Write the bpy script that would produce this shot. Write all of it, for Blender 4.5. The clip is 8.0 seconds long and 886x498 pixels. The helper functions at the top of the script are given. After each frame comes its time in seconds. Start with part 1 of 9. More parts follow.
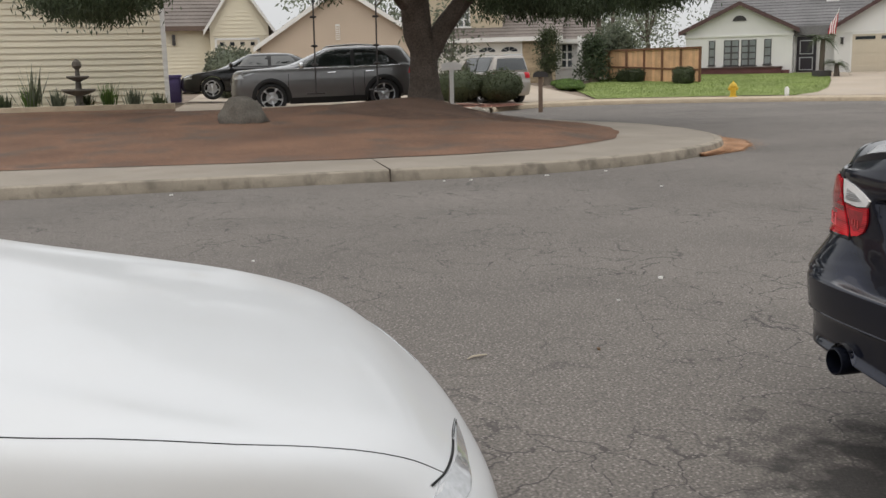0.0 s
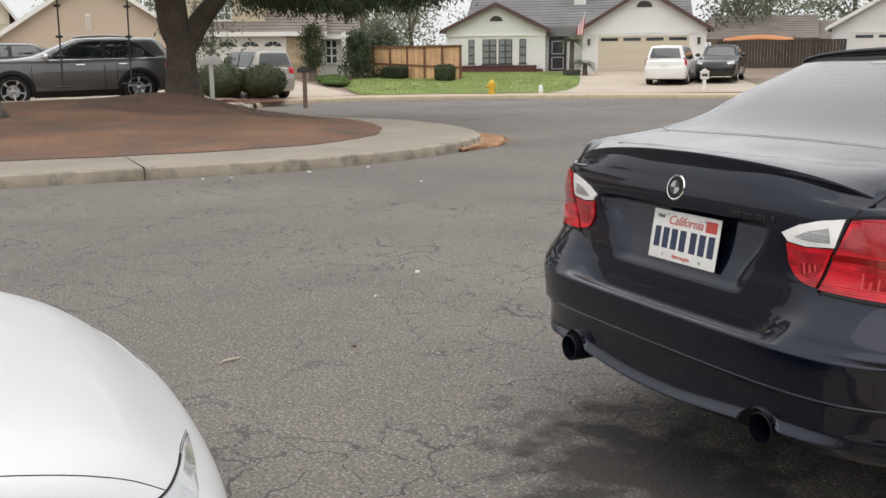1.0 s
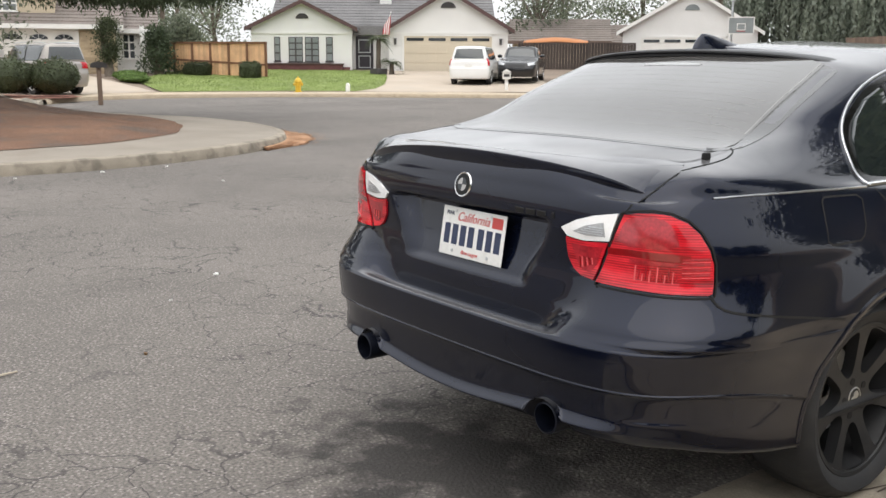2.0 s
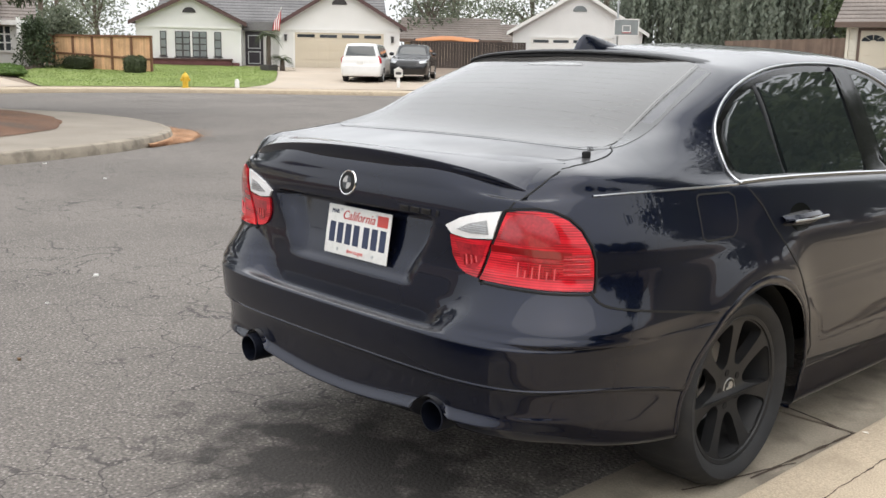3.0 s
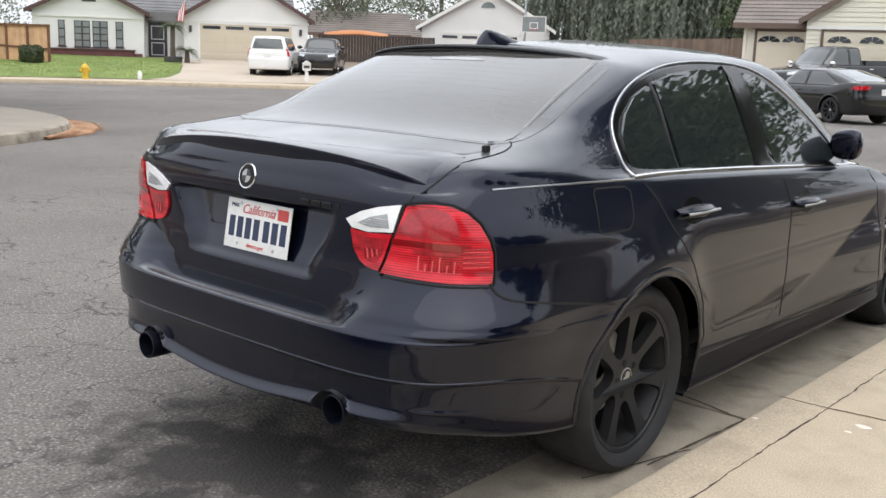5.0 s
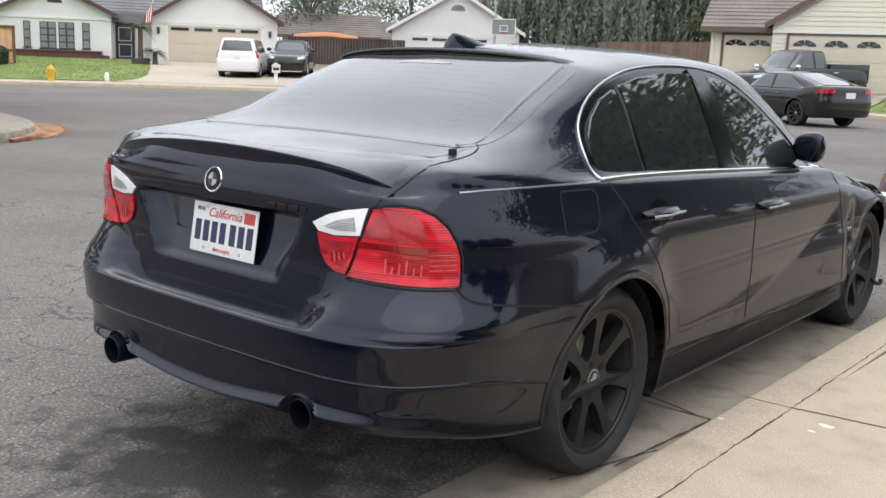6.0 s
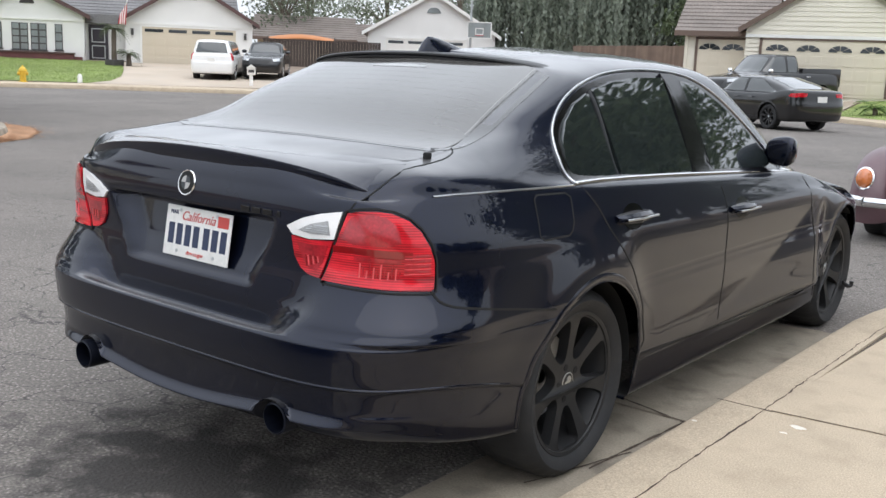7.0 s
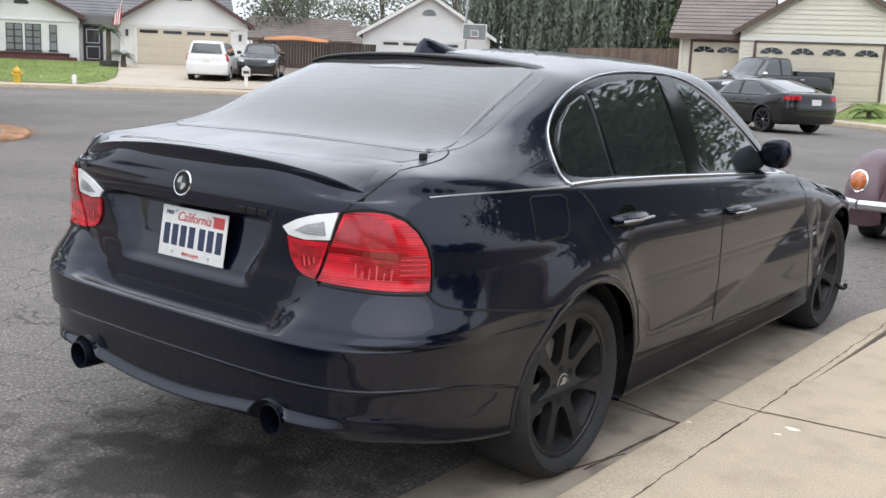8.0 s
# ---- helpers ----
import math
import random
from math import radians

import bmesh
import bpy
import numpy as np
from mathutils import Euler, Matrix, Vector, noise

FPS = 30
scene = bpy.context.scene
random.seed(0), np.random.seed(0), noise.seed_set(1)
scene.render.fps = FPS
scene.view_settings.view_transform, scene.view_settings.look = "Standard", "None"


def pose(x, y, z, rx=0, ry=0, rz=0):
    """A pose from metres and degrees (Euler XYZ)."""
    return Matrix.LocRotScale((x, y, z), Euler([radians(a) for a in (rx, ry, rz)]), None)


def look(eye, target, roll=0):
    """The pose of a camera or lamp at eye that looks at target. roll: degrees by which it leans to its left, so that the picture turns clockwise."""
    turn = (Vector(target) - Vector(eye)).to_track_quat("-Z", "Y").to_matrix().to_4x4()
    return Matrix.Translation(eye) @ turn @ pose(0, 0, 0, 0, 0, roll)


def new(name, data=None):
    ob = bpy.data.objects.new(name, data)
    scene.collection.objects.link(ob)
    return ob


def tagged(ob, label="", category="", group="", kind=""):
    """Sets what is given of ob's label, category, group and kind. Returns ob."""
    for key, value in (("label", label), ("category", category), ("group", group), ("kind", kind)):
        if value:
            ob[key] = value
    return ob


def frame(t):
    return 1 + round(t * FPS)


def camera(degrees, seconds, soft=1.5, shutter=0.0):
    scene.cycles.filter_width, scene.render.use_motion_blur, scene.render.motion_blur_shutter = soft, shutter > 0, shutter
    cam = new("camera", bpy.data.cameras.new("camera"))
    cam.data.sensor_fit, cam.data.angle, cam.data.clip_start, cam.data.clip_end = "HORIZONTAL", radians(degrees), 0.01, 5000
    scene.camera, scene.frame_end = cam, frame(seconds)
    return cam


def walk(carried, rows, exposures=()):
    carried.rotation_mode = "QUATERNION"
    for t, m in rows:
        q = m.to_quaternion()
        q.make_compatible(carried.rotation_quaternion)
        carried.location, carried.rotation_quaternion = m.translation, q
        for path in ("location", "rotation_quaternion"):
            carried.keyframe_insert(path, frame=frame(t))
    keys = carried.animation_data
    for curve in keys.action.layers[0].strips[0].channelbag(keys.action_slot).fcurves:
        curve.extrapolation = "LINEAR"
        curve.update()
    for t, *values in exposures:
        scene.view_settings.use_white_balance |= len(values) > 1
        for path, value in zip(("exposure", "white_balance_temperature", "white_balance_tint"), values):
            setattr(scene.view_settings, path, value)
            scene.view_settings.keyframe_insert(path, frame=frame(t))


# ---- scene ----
cam = camera(49.19, 8.0)
# t, eye x y z, yaw, pitch, roll (degrees)
ROWS = [
    (0.0, 2.388, -1.994, 1.370, 77.96, -10.36, -1.39),
    (0.5, 2.371, -1.932, 1.367, 71.18, -10.63, -1.05),
    (1.0, 2.375, -1.888, 1.369, 64.31, -10.83, -0.57),
    (1.5, 2.367, -1.837, 1.364, 58.06, -10.91, -0.15),
    (2.0, 2.379, -1.809, 1.363, 53.04, -10.94, 0.30),
    (3.5, 2.388, -1.774, 1.361, 44.74, -11.06, 1.37),
    (4.0, 2.393, -1.770, 1.359, 43.33, -11.15, 1.61),
    (4.5, 2.400, -1.767, 1.359, 42.21, -11.19, 1.78),
    (6.0, 2.418, -1.760, 1.363, 39.49, -10.96, 2.03),
    (6.5, 2.419, -1.758, 1.364, 38.67, -10.85, 2.15),
    (7.0, 2.422, -1.758, 1.366, 38.06, -10.75, 2.25),
    (7.5, 2.420, -1.759, 1.365, 37.72, -10.68, 2.35),
    (8.0, 2.421, -1.762, 1.364, 37.74, -10.63, 2.43),
]


def eye_pose(x, y, z, yaw, pitch, roll):
    cy, sy = math.cos(radians(yaw)), math.sin(radians(yaw))
    cp, sp = math.cos(radians(pitch)), math.sin(radians(pitch))
    ahead, right = Vector((-sy * cp, cy * cp, sp)), Vector((cy, sy, 0))
    up = right.cross(ahead)
    c, s = math.cos(radians(roll)), math.sin(radians(roll))
    r, u = c * right + s * up, c * up - s * right
    m = Matrix((r, u, -ahead)).transposed().to_4x4()
    return Matrix.Translation((x, y, z)) @ m


walk(cam, [(row[0], eye_pose(*row[1:])) for row in ROWS], [(0.0, -0.22, 6550, 10), (0.5, -0.08, 6550, 10), (1.0, 0.12, 6550, 10), (1.5, 0.30, 6500, 10), (2.0, 0.42, 6450, 10), (3.5, 0.46, 6400, 10), (4.5, 0.44, 6250, 10), (6.0, 0.40, 6100, 10), (8.0, 0.38, 6000, 10)])

# ---------------------------------------------------------------- world and sun: hazy overcast morning
SUN_EL, SUN_AZ = 62.0, 130.0
world = bpy.data.worlds.new("overcast_sky")
scene.world = world
world.use_nodes = True
wn, wl = world.node_tree.nodes, world.node_tree.links
sky = wn.new("ShaderNodeTexSky")
sky.sky_type, sky.sun_disc = "NISHITA", False
sky.sun_elevation, sky.sun_rotation = radians(SUN_EL), radians(SUN_AZ)
sky.dust_density = 6.0
dim = wn.new("ShaderNodeMix")
dim.data_type, dim.blend_type = "RGBA", "MIX"
dim.inputs[0].default_value = 0.90
scale_sky = wn.new("ShaderNodeVectorMath")
scale_sky.operation = "SCALE"
scale_sky.inputs[3].default_value = 0.10
wl.new(sky.outputs[0], scale_sky.inputs[0])
wl.new(scale_sky.outputs[0], dim.inputs[6])
grad = wn.new("ShaderNodeTexCoord")
sep = wn.new("ShaderNodeSeparateXYZ")
wl.new(grad.outputs["Generated"], sep.inputs[0])
cie = wn.new("ShaderNodeMapRange")  # overcast dome: the zenith is brighter than the horizon
cie.inputs[1].default_value, cie.inputs[2].default_value = 0.0, 1.0
cie.inputs[3].default_value, cie.inputs[4].default_value = 0.85, 1.75
wl.new(sep.outputs[2], cie.inputs[0])
cloud = wn.new("ShaderNodeVectorMath")
cloud.operation = "SCALE"
cloud.inputs[0].default_value = (0.97, 0.985, 1.0)
wl.new(cie.outputs[0], cloud.inputs[3])
wl.new(cloud.outputs[0], dim.inputs[7])
back = wn["Background"]
back.inputs[1].default_value = 1.0
wl.new(dim.outputs[2], back.inputs[0])

sun_data = bpy.data.lights.new("sun", "SUN")
sun_data.energy, sun_data.angle, sun_data.color = 0.7, radians(72), (1.0, 0.95, 0.88)
sun = new("sun", sun_data)
sun.matrix_world = look((math.sin(radians(SUN_AZ)) * 50, math.cos(radians(SUN_AZ)) * 50, 50 * math.tan(radians(SUN_EL))), (0, 0, 0))


# ---------------------------------------------------------------- materials
def mat(name, color, rough=0.6, metal=0.0, vary=0.12, grain=0.0, size=1.0, fine=60.0, bump=0.0, coat=0.0, random_part=0.0, spec=0.5, dirt=None, dirt_amount=0.0):
    """Principled surface with large stains, fine grain and relief; sizes in 1/m."""
    m = bpy.data.materials.new(name)
    m.use_nodes = True
    n, l = m.node_tree.nodes, m.node_tree.links
    p = n["Principled BSDF"]
    p.inputs["Roughness"].default_value, p.inputs["Metallic"].default_value = rough, metal
    p.inputs["Specular IOR Level"].default_value = spec
    if coat:
        p.inputs["Coat Weight"].default_value, p.inputs["Coat Roughness"].default_value = coat, 0.03
    co = n.new("ShaderNodeTexCoord")
    big = n.new("ShaderNodeTexNoise")
    big.inputs["Scale"].default_value, big.inputs["Detail"].default_value = size, 6
    l.new(co.outputs["Object"], big.inputs["Vector"])
    small = n.new("ShaderNodeTexNoise")
    small.inputs["Scale"].default_value, small.inputs["Detail"].default_value = fine, 4
    l.new(co.outputs["Object"], small.inputs["Vector"])
    a = n.new("ShaderNodeMapRange")
    a.inputs[1].default_value, a.inputs[2].default_value = 0.25, 0.75
    a.inputs[3].default_value, a.inputs[4].default_value = 1 - vary, 1 + vary
    l.new(big.outputs[0], a.inputs[0])
    b = n.new("ShaderNodeMapRange")
    b.inputs[1].default_value, b.inputs[2].default_value = 0.25, 0.75
    b.inputs[3].default_value, b.inputs[4].default_value = 1 - grain, 1 + grain
    l.new(small.outputs[0], b.inputs[0])
    k = n.new("ShaderNodeMath")
    k.operation = "MULTIPLY"
    l.new(a.outputs[0], k.inputs[0])
    l.new(b.outputs[0], k.inputs[1])
    last = k.outputs[0]
    if random_part:
        info = n.new("ShaderNodeObjectInfo")
        rr = n.new("ShaderNodeMapRange")
        rr.inputs[3].default_value, rr.inputs[4].default_value = 1 - random_part, 1 + random_part
        l.new(info.outputs["Random"], rr.inputs[0])
        k2 = n.new("ShaderNodeMath")
        k2.operation = "MULTIPLY"
        l.new(last, k2.inputs[0])
        l.new(rr.outputs[0], k2.inputs[1])
        last = k2.outputs[0]
    c = n.new("ShaderNodeVectorMath")
    c.operation = "SCALE"
    c.inputs[0].default_value = color
    l.new(last, c.inputs[3])
    out = c.outputs[0]
    if dirt:
        mx = n.new("ShaderNodeMix")
        mx.data_type = "RGBA"
        spot = n.new("ShaderNodeTexNoise")
        spot.inputs["Scale"].default_value, spot.inputs["Detail"].default_value = size * 2.3, 8
        l.new(co.outputs["Object"], spot.inputs["Vector"])
        ramp = n.new("ShaderNodeMapRange")
        ramp.inputs[1].default_value, ramp.inputs[2].default_value = 0.5, 0.7
        ramp.inputs[3].default_value, ramp.inputs[4].default_value = 0.0, dirt_amount
        l.new(spot.outputs[0], ramp.inputs[0])
        l.new(ramp.outputs[0], mx.inputs[0])
        l.new(out, mx.inputs[6])
        mx.inputs[7].default_value = (*dirt, 1)
        out = mx.outputs[2]
    l.new(out, p.inputs["Base Color"])
    if bump:
        bp = n.new("ShaderNodeBump")
        bp.inputs["Strength"].default_value, bp.inputs["Distance"].default_value = 1.0, bump
        l.new(small.outputs[0], bp.inputs["Height"])
        l.new(bp.outputs[0], p.inputs["Normal"])
    return m


PAINT = mat("dark_blue_paint", (0.0050, 0.0072, 0.0185), 0.38, 0.7, 0.15, 0.0, 3, 40, 0, coat=0.82, spec=0.0)


def add_sky_sheen(m, color, amount):
    """Paints the sky's pale sheen into what faces up, stronger in patches."""
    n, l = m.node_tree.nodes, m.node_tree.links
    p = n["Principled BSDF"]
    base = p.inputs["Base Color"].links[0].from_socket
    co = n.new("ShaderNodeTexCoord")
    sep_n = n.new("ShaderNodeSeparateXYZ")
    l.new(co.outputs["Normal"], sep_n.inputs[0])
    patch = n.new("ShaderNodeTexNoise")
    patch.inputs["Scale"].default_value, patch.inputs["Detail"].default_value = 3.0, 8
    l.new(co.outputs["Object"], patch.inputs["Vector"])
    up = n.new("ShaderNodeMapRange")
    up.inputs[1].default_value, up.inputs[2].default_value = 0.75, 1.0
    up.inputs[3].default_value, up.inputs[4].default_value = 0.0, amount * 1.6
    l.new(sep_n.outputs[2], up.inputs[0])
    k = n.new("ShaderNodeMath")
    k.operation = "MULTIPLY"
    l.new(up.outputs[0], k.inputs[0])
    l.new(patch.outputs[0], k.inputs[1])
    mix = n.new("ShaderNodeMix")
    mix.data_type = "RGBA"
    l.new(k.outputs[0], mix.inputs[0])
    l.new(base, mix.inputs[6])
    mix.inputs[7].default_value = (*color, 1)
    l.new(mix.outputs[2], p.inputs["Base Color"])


add_sky_sheen(PAINT, (0.42, 0.41, 0.40), 0.50)
WHITE_PAINT = mat("white_car_paint", (0.62, 0.63, 0.64), 0.35, 0, 0.02, 0, 2, 30, 0, coat=0.35, dirt=(0.60, 0.60, 0.60), dirt_amount=0.30)
BLACK_PLASTIC = mat("black_plastic", (0.012, 0.012, 0.013), 0.45, 0, 0.15, 0.1, 4, 200, 0.0003)
GLOSS_BLACK = mat("gloss_black_trim", (0.004, 0.004, 0.0045), 0.12, 0, 0.1, 0, 4)
SEAM = mat("seam_gap", (0.003, 0.003, 0.003), 0.8, 0, 0.05)
RUBBER = mat("tyre_rubber", (0.014, 0.014, 0.015), 0.7, 0, 0.25, 0.15, 8, 250, 0.0006, dirt=(0.04, 0.036, 0.032), dirt_amount=0.25)
RIM_BLACK = mat("matte_black_rim", (0.016, 0.016, 0.017), 0.5, 0.2, 0.2, 0.1, 6, 120, 0.0002, dirt=(0.05, 0.045, 0.04), dirt_amount=0.25)
CHROME = mat("chrome", (0.75, 0.75, 0.76), 0.12, 1.0, 0.05, 0, 10)
SATIN = mat("satin_metal", (0.55, 0.56, 0.57), 0.3, 1.0, 0.06, 0, 8)
DARK_GLASS = mat("tinted_glass", (0.016, 0.021, 0.021), 0.02, 0, 0.1, 0, 2, spec=0.8, coat=0.8)
BORDER_GLASS = mat("printed_glass_edge", (0.045, 0.044, 0.044), 0.10, 0, 0.12, 0.04, 2, coat=0.55, spec=0.6)
REAR_GLASS = mat("dusty_rear_glass", (0.075, 0.071, 0.066), 0.10, 0, 0.12, 0.04, 2, coat=0.55, spec=0.6)


def lens_mat():
    """Red lens over reflectors: uneven horizontal bands and fine ribs."""
    m = mat("red_lens", (0.62, 0.018, 0.030), 0.12, 0, 0.2, 0.1, 9, 60, 0, coat=0.6, spec=0.2)
    n, l = m.node_tree.nodes, m.node_tree.links
    p = n["Principled BSDF"]
    base = p.inputs["Base Color"].links[0].from_socket
    co = n.new("ShaderNodeTexCoord")
    flat = n.new("ShaderNodeVectorMath")
    flat.operation = "MULTIPLY"
    flat.inputs[1].default_value = (5.0, 5.0, 38.0)
    l.new(co.outputs["Object"], flat.inputs[0])
    band = n.new("ShaderNodeTexNoise")
    band.inputs["Scale"].default_value, band.inputs["Detail"].default_value = 1.0, 3
    l.new(flat.outputs[0], band.inputs["Vector"])
    rib = n.new("ShaderNodeTexWave")
    rib.bands_direction = "Z"
    rib.inputs["Scale"].default_value, rib.inputs["Distortion"].default_value = 46, 0.4
    l.new(co.outputs["Object"], rib.inputs["Vector"])
    k = n.new("ShaderNodeMath")
    k.operation = "MULTIPLY_ADD"
    l.new(rib.outputs[1], k.inputs[0])
    k.inputs[1].default_value = 0.22
    l.new(band.outputs[0], k.inputs[2])
    ramp = n.new("ShaderNodeMapRange")
    ramp.inputs[1].default_value, ramp.inputs[2].default_value = 0.40, 0.72
    l.new(k.outputs[0], ramp.inputs[0])
    mix = n.new("ShaderNodeMix")
    mix.data_type = "RGBA"
    l.new(ramp.outputs[0], mix.inputs[0])
    mix.inputs[6].default_value = (0.17, 0.003, 0.006, 1)
    l.new(base, mix.inputs[7])
    l.new(mix.outputs[2], p.inputs["Base Color"])
    return m


LAMP_RED = lens_mat()
LAMP_WINE = mat("wine_red_lens", (0.34, 0.012, 0.020), 0.15, 0, 0.3, 0.3, 25, 120, 0, coat=0.6)
LAMP_PINK = mat("pale_red_lens", (0.72, 0.10, 0.11), 0.15, 0, 0.15, 0.1, 25, 120, 0, coat=0.6)
LAMP_GREY = mat("lamp_housing", (0.38, 0.38, 0.38), 0.3, 0.3, 0.2, 0.2, 30, 200)
LAMP_DARK = mat("dark_red_lens", (0.22, 0.006, 0.008), 0.1, 0, 0.15, 0.1, 14, 90, 0, coat=1.0)
LAMP_WHITE = mat("clear_lens", (0.82, 0.81, 0.80), 0.12, 0.0, 0.05, 0.03, 20, 120, 0, coat=1.0)


def asphalt_mat():
    """Worn asphalt: pale aggregate, a net of fine cracks, patches and an oil stain."""
    m = mat("worn_asphalt", (0.150, 0.134, 0.120), 0.92, 0, 0.20, 0.6, 0.30, 75, 0.008, dirt=(0.092, 0.082, 0.074), dirt_amount=0.5)
    n, l = m.node_tree.nodes, m.node_tree.links
    p = n["Principled BSDF"]
    base = p.inputs["Base Color"].links[0].from_socket
    co = n.new("ShaderNodeTexCoord")
    warp = n.new("ShaderNodeTexNoise")
    warp.inputs["Scale"].default_value, warp.inputs["Detail"].default_value = 2.2, 4
    l.new(co.outputs["Object"], warp.inputs["Vector"])
    add = n.new("ShaderNodeVectorMath")
    add.operation = "MULTIPLY_ADD"
    l.new(warp.outputs["Color"], add.inputs[0])
    add.inputs[1].default_value = (0.7, 0.7, 0.0)
    l.new(co.outputs["Object"], add.inputs[2])
    vo = n.new("ShaderNodeTexVoronoi")
    vo.feature = "DISTANCE_TO_EDGE"
    vo.inputs["Scale"].default_value = 3.0
    l.new(add.outputs[0], vo.inputs["Vector"])
    crack = n.new("ShaderNodeMapRange")
    crack.inputs[1].default_value, crack.inputs[2].default_value = 0.004, 0.022
    crack.inputs[3].default_value, crack.inputs[4].default_value = 1.0, 0.0
    l.new(vo.outputs["Distance"], crack.inputs[0])
    where = n.new("ShaderNodeTexNoise")
    where.inputs["Scale"].default_value, where.inputs["Detail"].default_value = 0.55, 5
    l.new(co.outputs["Object"], where.inputs["Vector"])
    gate = n.new("ShaderNodeMapRange")
    gate.inputs[1].default_value, gate.inputs[2].default_value = 0.36, 0.56
    gate.inputs[3].default_value, gate.inputs[4].default_value = 0.0, 0.85
    l.new(where.outputs[0], gate.inputs[0])
    k = n.new("ShaderNodeMath")
    k.operation = "MULTIPLY"
    l.new(crack.outputs[0], k.inputs[0])
    l.new(gate.outputs[0], k.inputs[1])
    mix = n.new("ShaderNodeMix")
    mix.data_type = "RGBA"
    l.new(k.outputs[0], mix.inputs[0])
    l.new(base, mix.inputs[6])
    mix.inputs[7].default_value = (0.04, 0.037, 0.035, 1)
    # pale stone chips
    chips = n.new("ShaderNodeTexVoronoi")
    chips.inputs["Scale"].default_value = 48
    l.new(co.outputs["Object"], chips.inputs["Vector"])
    chip = n.new("ShaderNodeMapRange")
    chip.inputs[1].default_value, chip.inputs[2].default_value = 0.12, 0.34
    chip.inputs[3].default_value, chip.inputs[4].default_value = 0.75, 0.0
    l.new(chips.outputs["Distance"], chip.inputs[0])
    mix2 = n.new("ShaderNodeMix")
    mix2.data_type = "RGBA"
    l.new(chip.outputs[0], mix2.inputs[0])
    l.new(mix.outputs[2], mix2.inputs[6])
    mix2.inputs[7].default_value = (0.36, 0.325, 0.295, 1)
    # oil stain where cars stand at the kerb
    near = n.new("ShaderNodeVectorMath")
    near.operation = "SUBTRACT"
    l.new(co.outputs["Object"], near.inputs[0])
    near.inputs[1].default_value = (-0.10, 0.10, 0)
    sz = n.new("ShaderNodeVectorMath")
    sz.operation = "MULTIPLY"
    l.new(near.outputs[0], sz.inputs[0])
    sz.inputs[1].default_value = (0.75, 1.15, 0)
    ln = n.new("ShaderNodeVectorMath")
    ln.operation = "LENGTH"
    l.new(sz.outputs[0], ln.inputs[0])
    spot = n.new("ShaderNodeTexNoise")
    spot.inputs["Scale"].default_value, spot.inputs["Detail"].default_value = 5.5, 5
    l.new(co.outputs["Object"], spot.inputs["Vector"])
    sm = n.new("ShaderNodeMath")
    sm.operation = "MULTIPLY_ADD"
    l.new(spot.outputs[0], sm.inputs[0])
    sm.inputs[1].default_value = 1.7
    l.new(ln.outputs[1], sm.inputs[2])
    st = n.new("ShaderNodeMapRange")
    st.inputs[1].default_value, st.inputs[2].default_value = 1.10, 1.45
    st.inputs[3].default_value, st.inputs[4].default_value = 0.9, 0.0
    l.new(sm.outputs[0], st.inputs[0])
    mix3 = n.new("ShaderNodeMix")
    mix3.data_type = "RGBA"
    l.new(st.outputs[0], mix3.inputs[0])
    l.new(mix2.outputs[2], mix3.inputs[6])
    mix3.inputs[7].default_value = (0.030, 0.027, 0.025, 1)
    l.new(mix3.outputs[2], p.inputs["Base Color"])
    return m


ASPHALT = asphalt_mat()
CONCRETE = mat("sidewalk_concrete", (0.465, 0.380, 0.277), 0.9, 0, 0.10, 0.30, 2.6, 170, 0.003, dirt=(0.31, 0.245, 0.17), dirt_amount=0.45)
PAVE_OLD = mat("old_pavement_concrete", (0.275, 0.240, 0.198), 0.9, 0, 0.14, 0.1, 0.7, 120, 0.0015, dirt=(0.23, 0.19, 0.15), dirt_amount=0.5)
GUTTER = mat("gutter_concrete", (0.30, 0.26, 0.205), 0.9, 0, 0.25, 0.2, 2.2, 120, 0.002, dirt=(0.13, 0.11, 0.088), dirt_amount=0.75)
DRIVE = mat("driveway_concrete", (0.43, 0.36, 0.285), 0.9, 0, 0.1, 0.06, 0.5, 60, 0.001, dirt=(0.38, 0.34, 0.30), dirt_amount=0.4)
MULCH = mat("bark_mulch", (0.190, 0.105, 0.066), 0.95, 0, 0.38, 0.6, 0.5, 45, 0.03, dirt=(0.120, 0.092, 0.074), dirt_amount=0.9)
SOIL = mat("dry_soil", (0.22, 0.17, 0.13), 0.95, 0, 0.2, 0.3, 0.4, 30, 0.01)
GRASS = mat("lawn_soil", (0.225, 0.275, 0.085), 0.95, 0, 0.25, 0.15, 0.6, 25, 0.02)


# ---------------------------------------------------------------- building helpers
def finish(name, bm, material, smooth=True):
    me = bpy.data.meshes.new(name)
    bm.to_mesh(me)
    bm.free()
    me.materials.append(material)
    if smooth:
        me.shade_smooth()
        me.set_sharp_from_angle(angle=radians(32))
    return me


def part(name, bm, material, parent, label="", smooth=True):
    ob = new(name, finish(name, bm, material, smooth))
    ob.parent = parent
    if label:
        ob["label"] = label
    return ob


def thing(name, m, label, category, group="", kind=""):
    ob = new(name)
    ob.matrix_world = m
    ob.empty_display_size = 0.2
    return tagged(ob, label, category, group, kind)


def solid(name, bm, material, label, category, kind="", group="", smooth=True):
    return tagged(new(name, finish(name, bm, material, smooth)), label, category, group, kind)


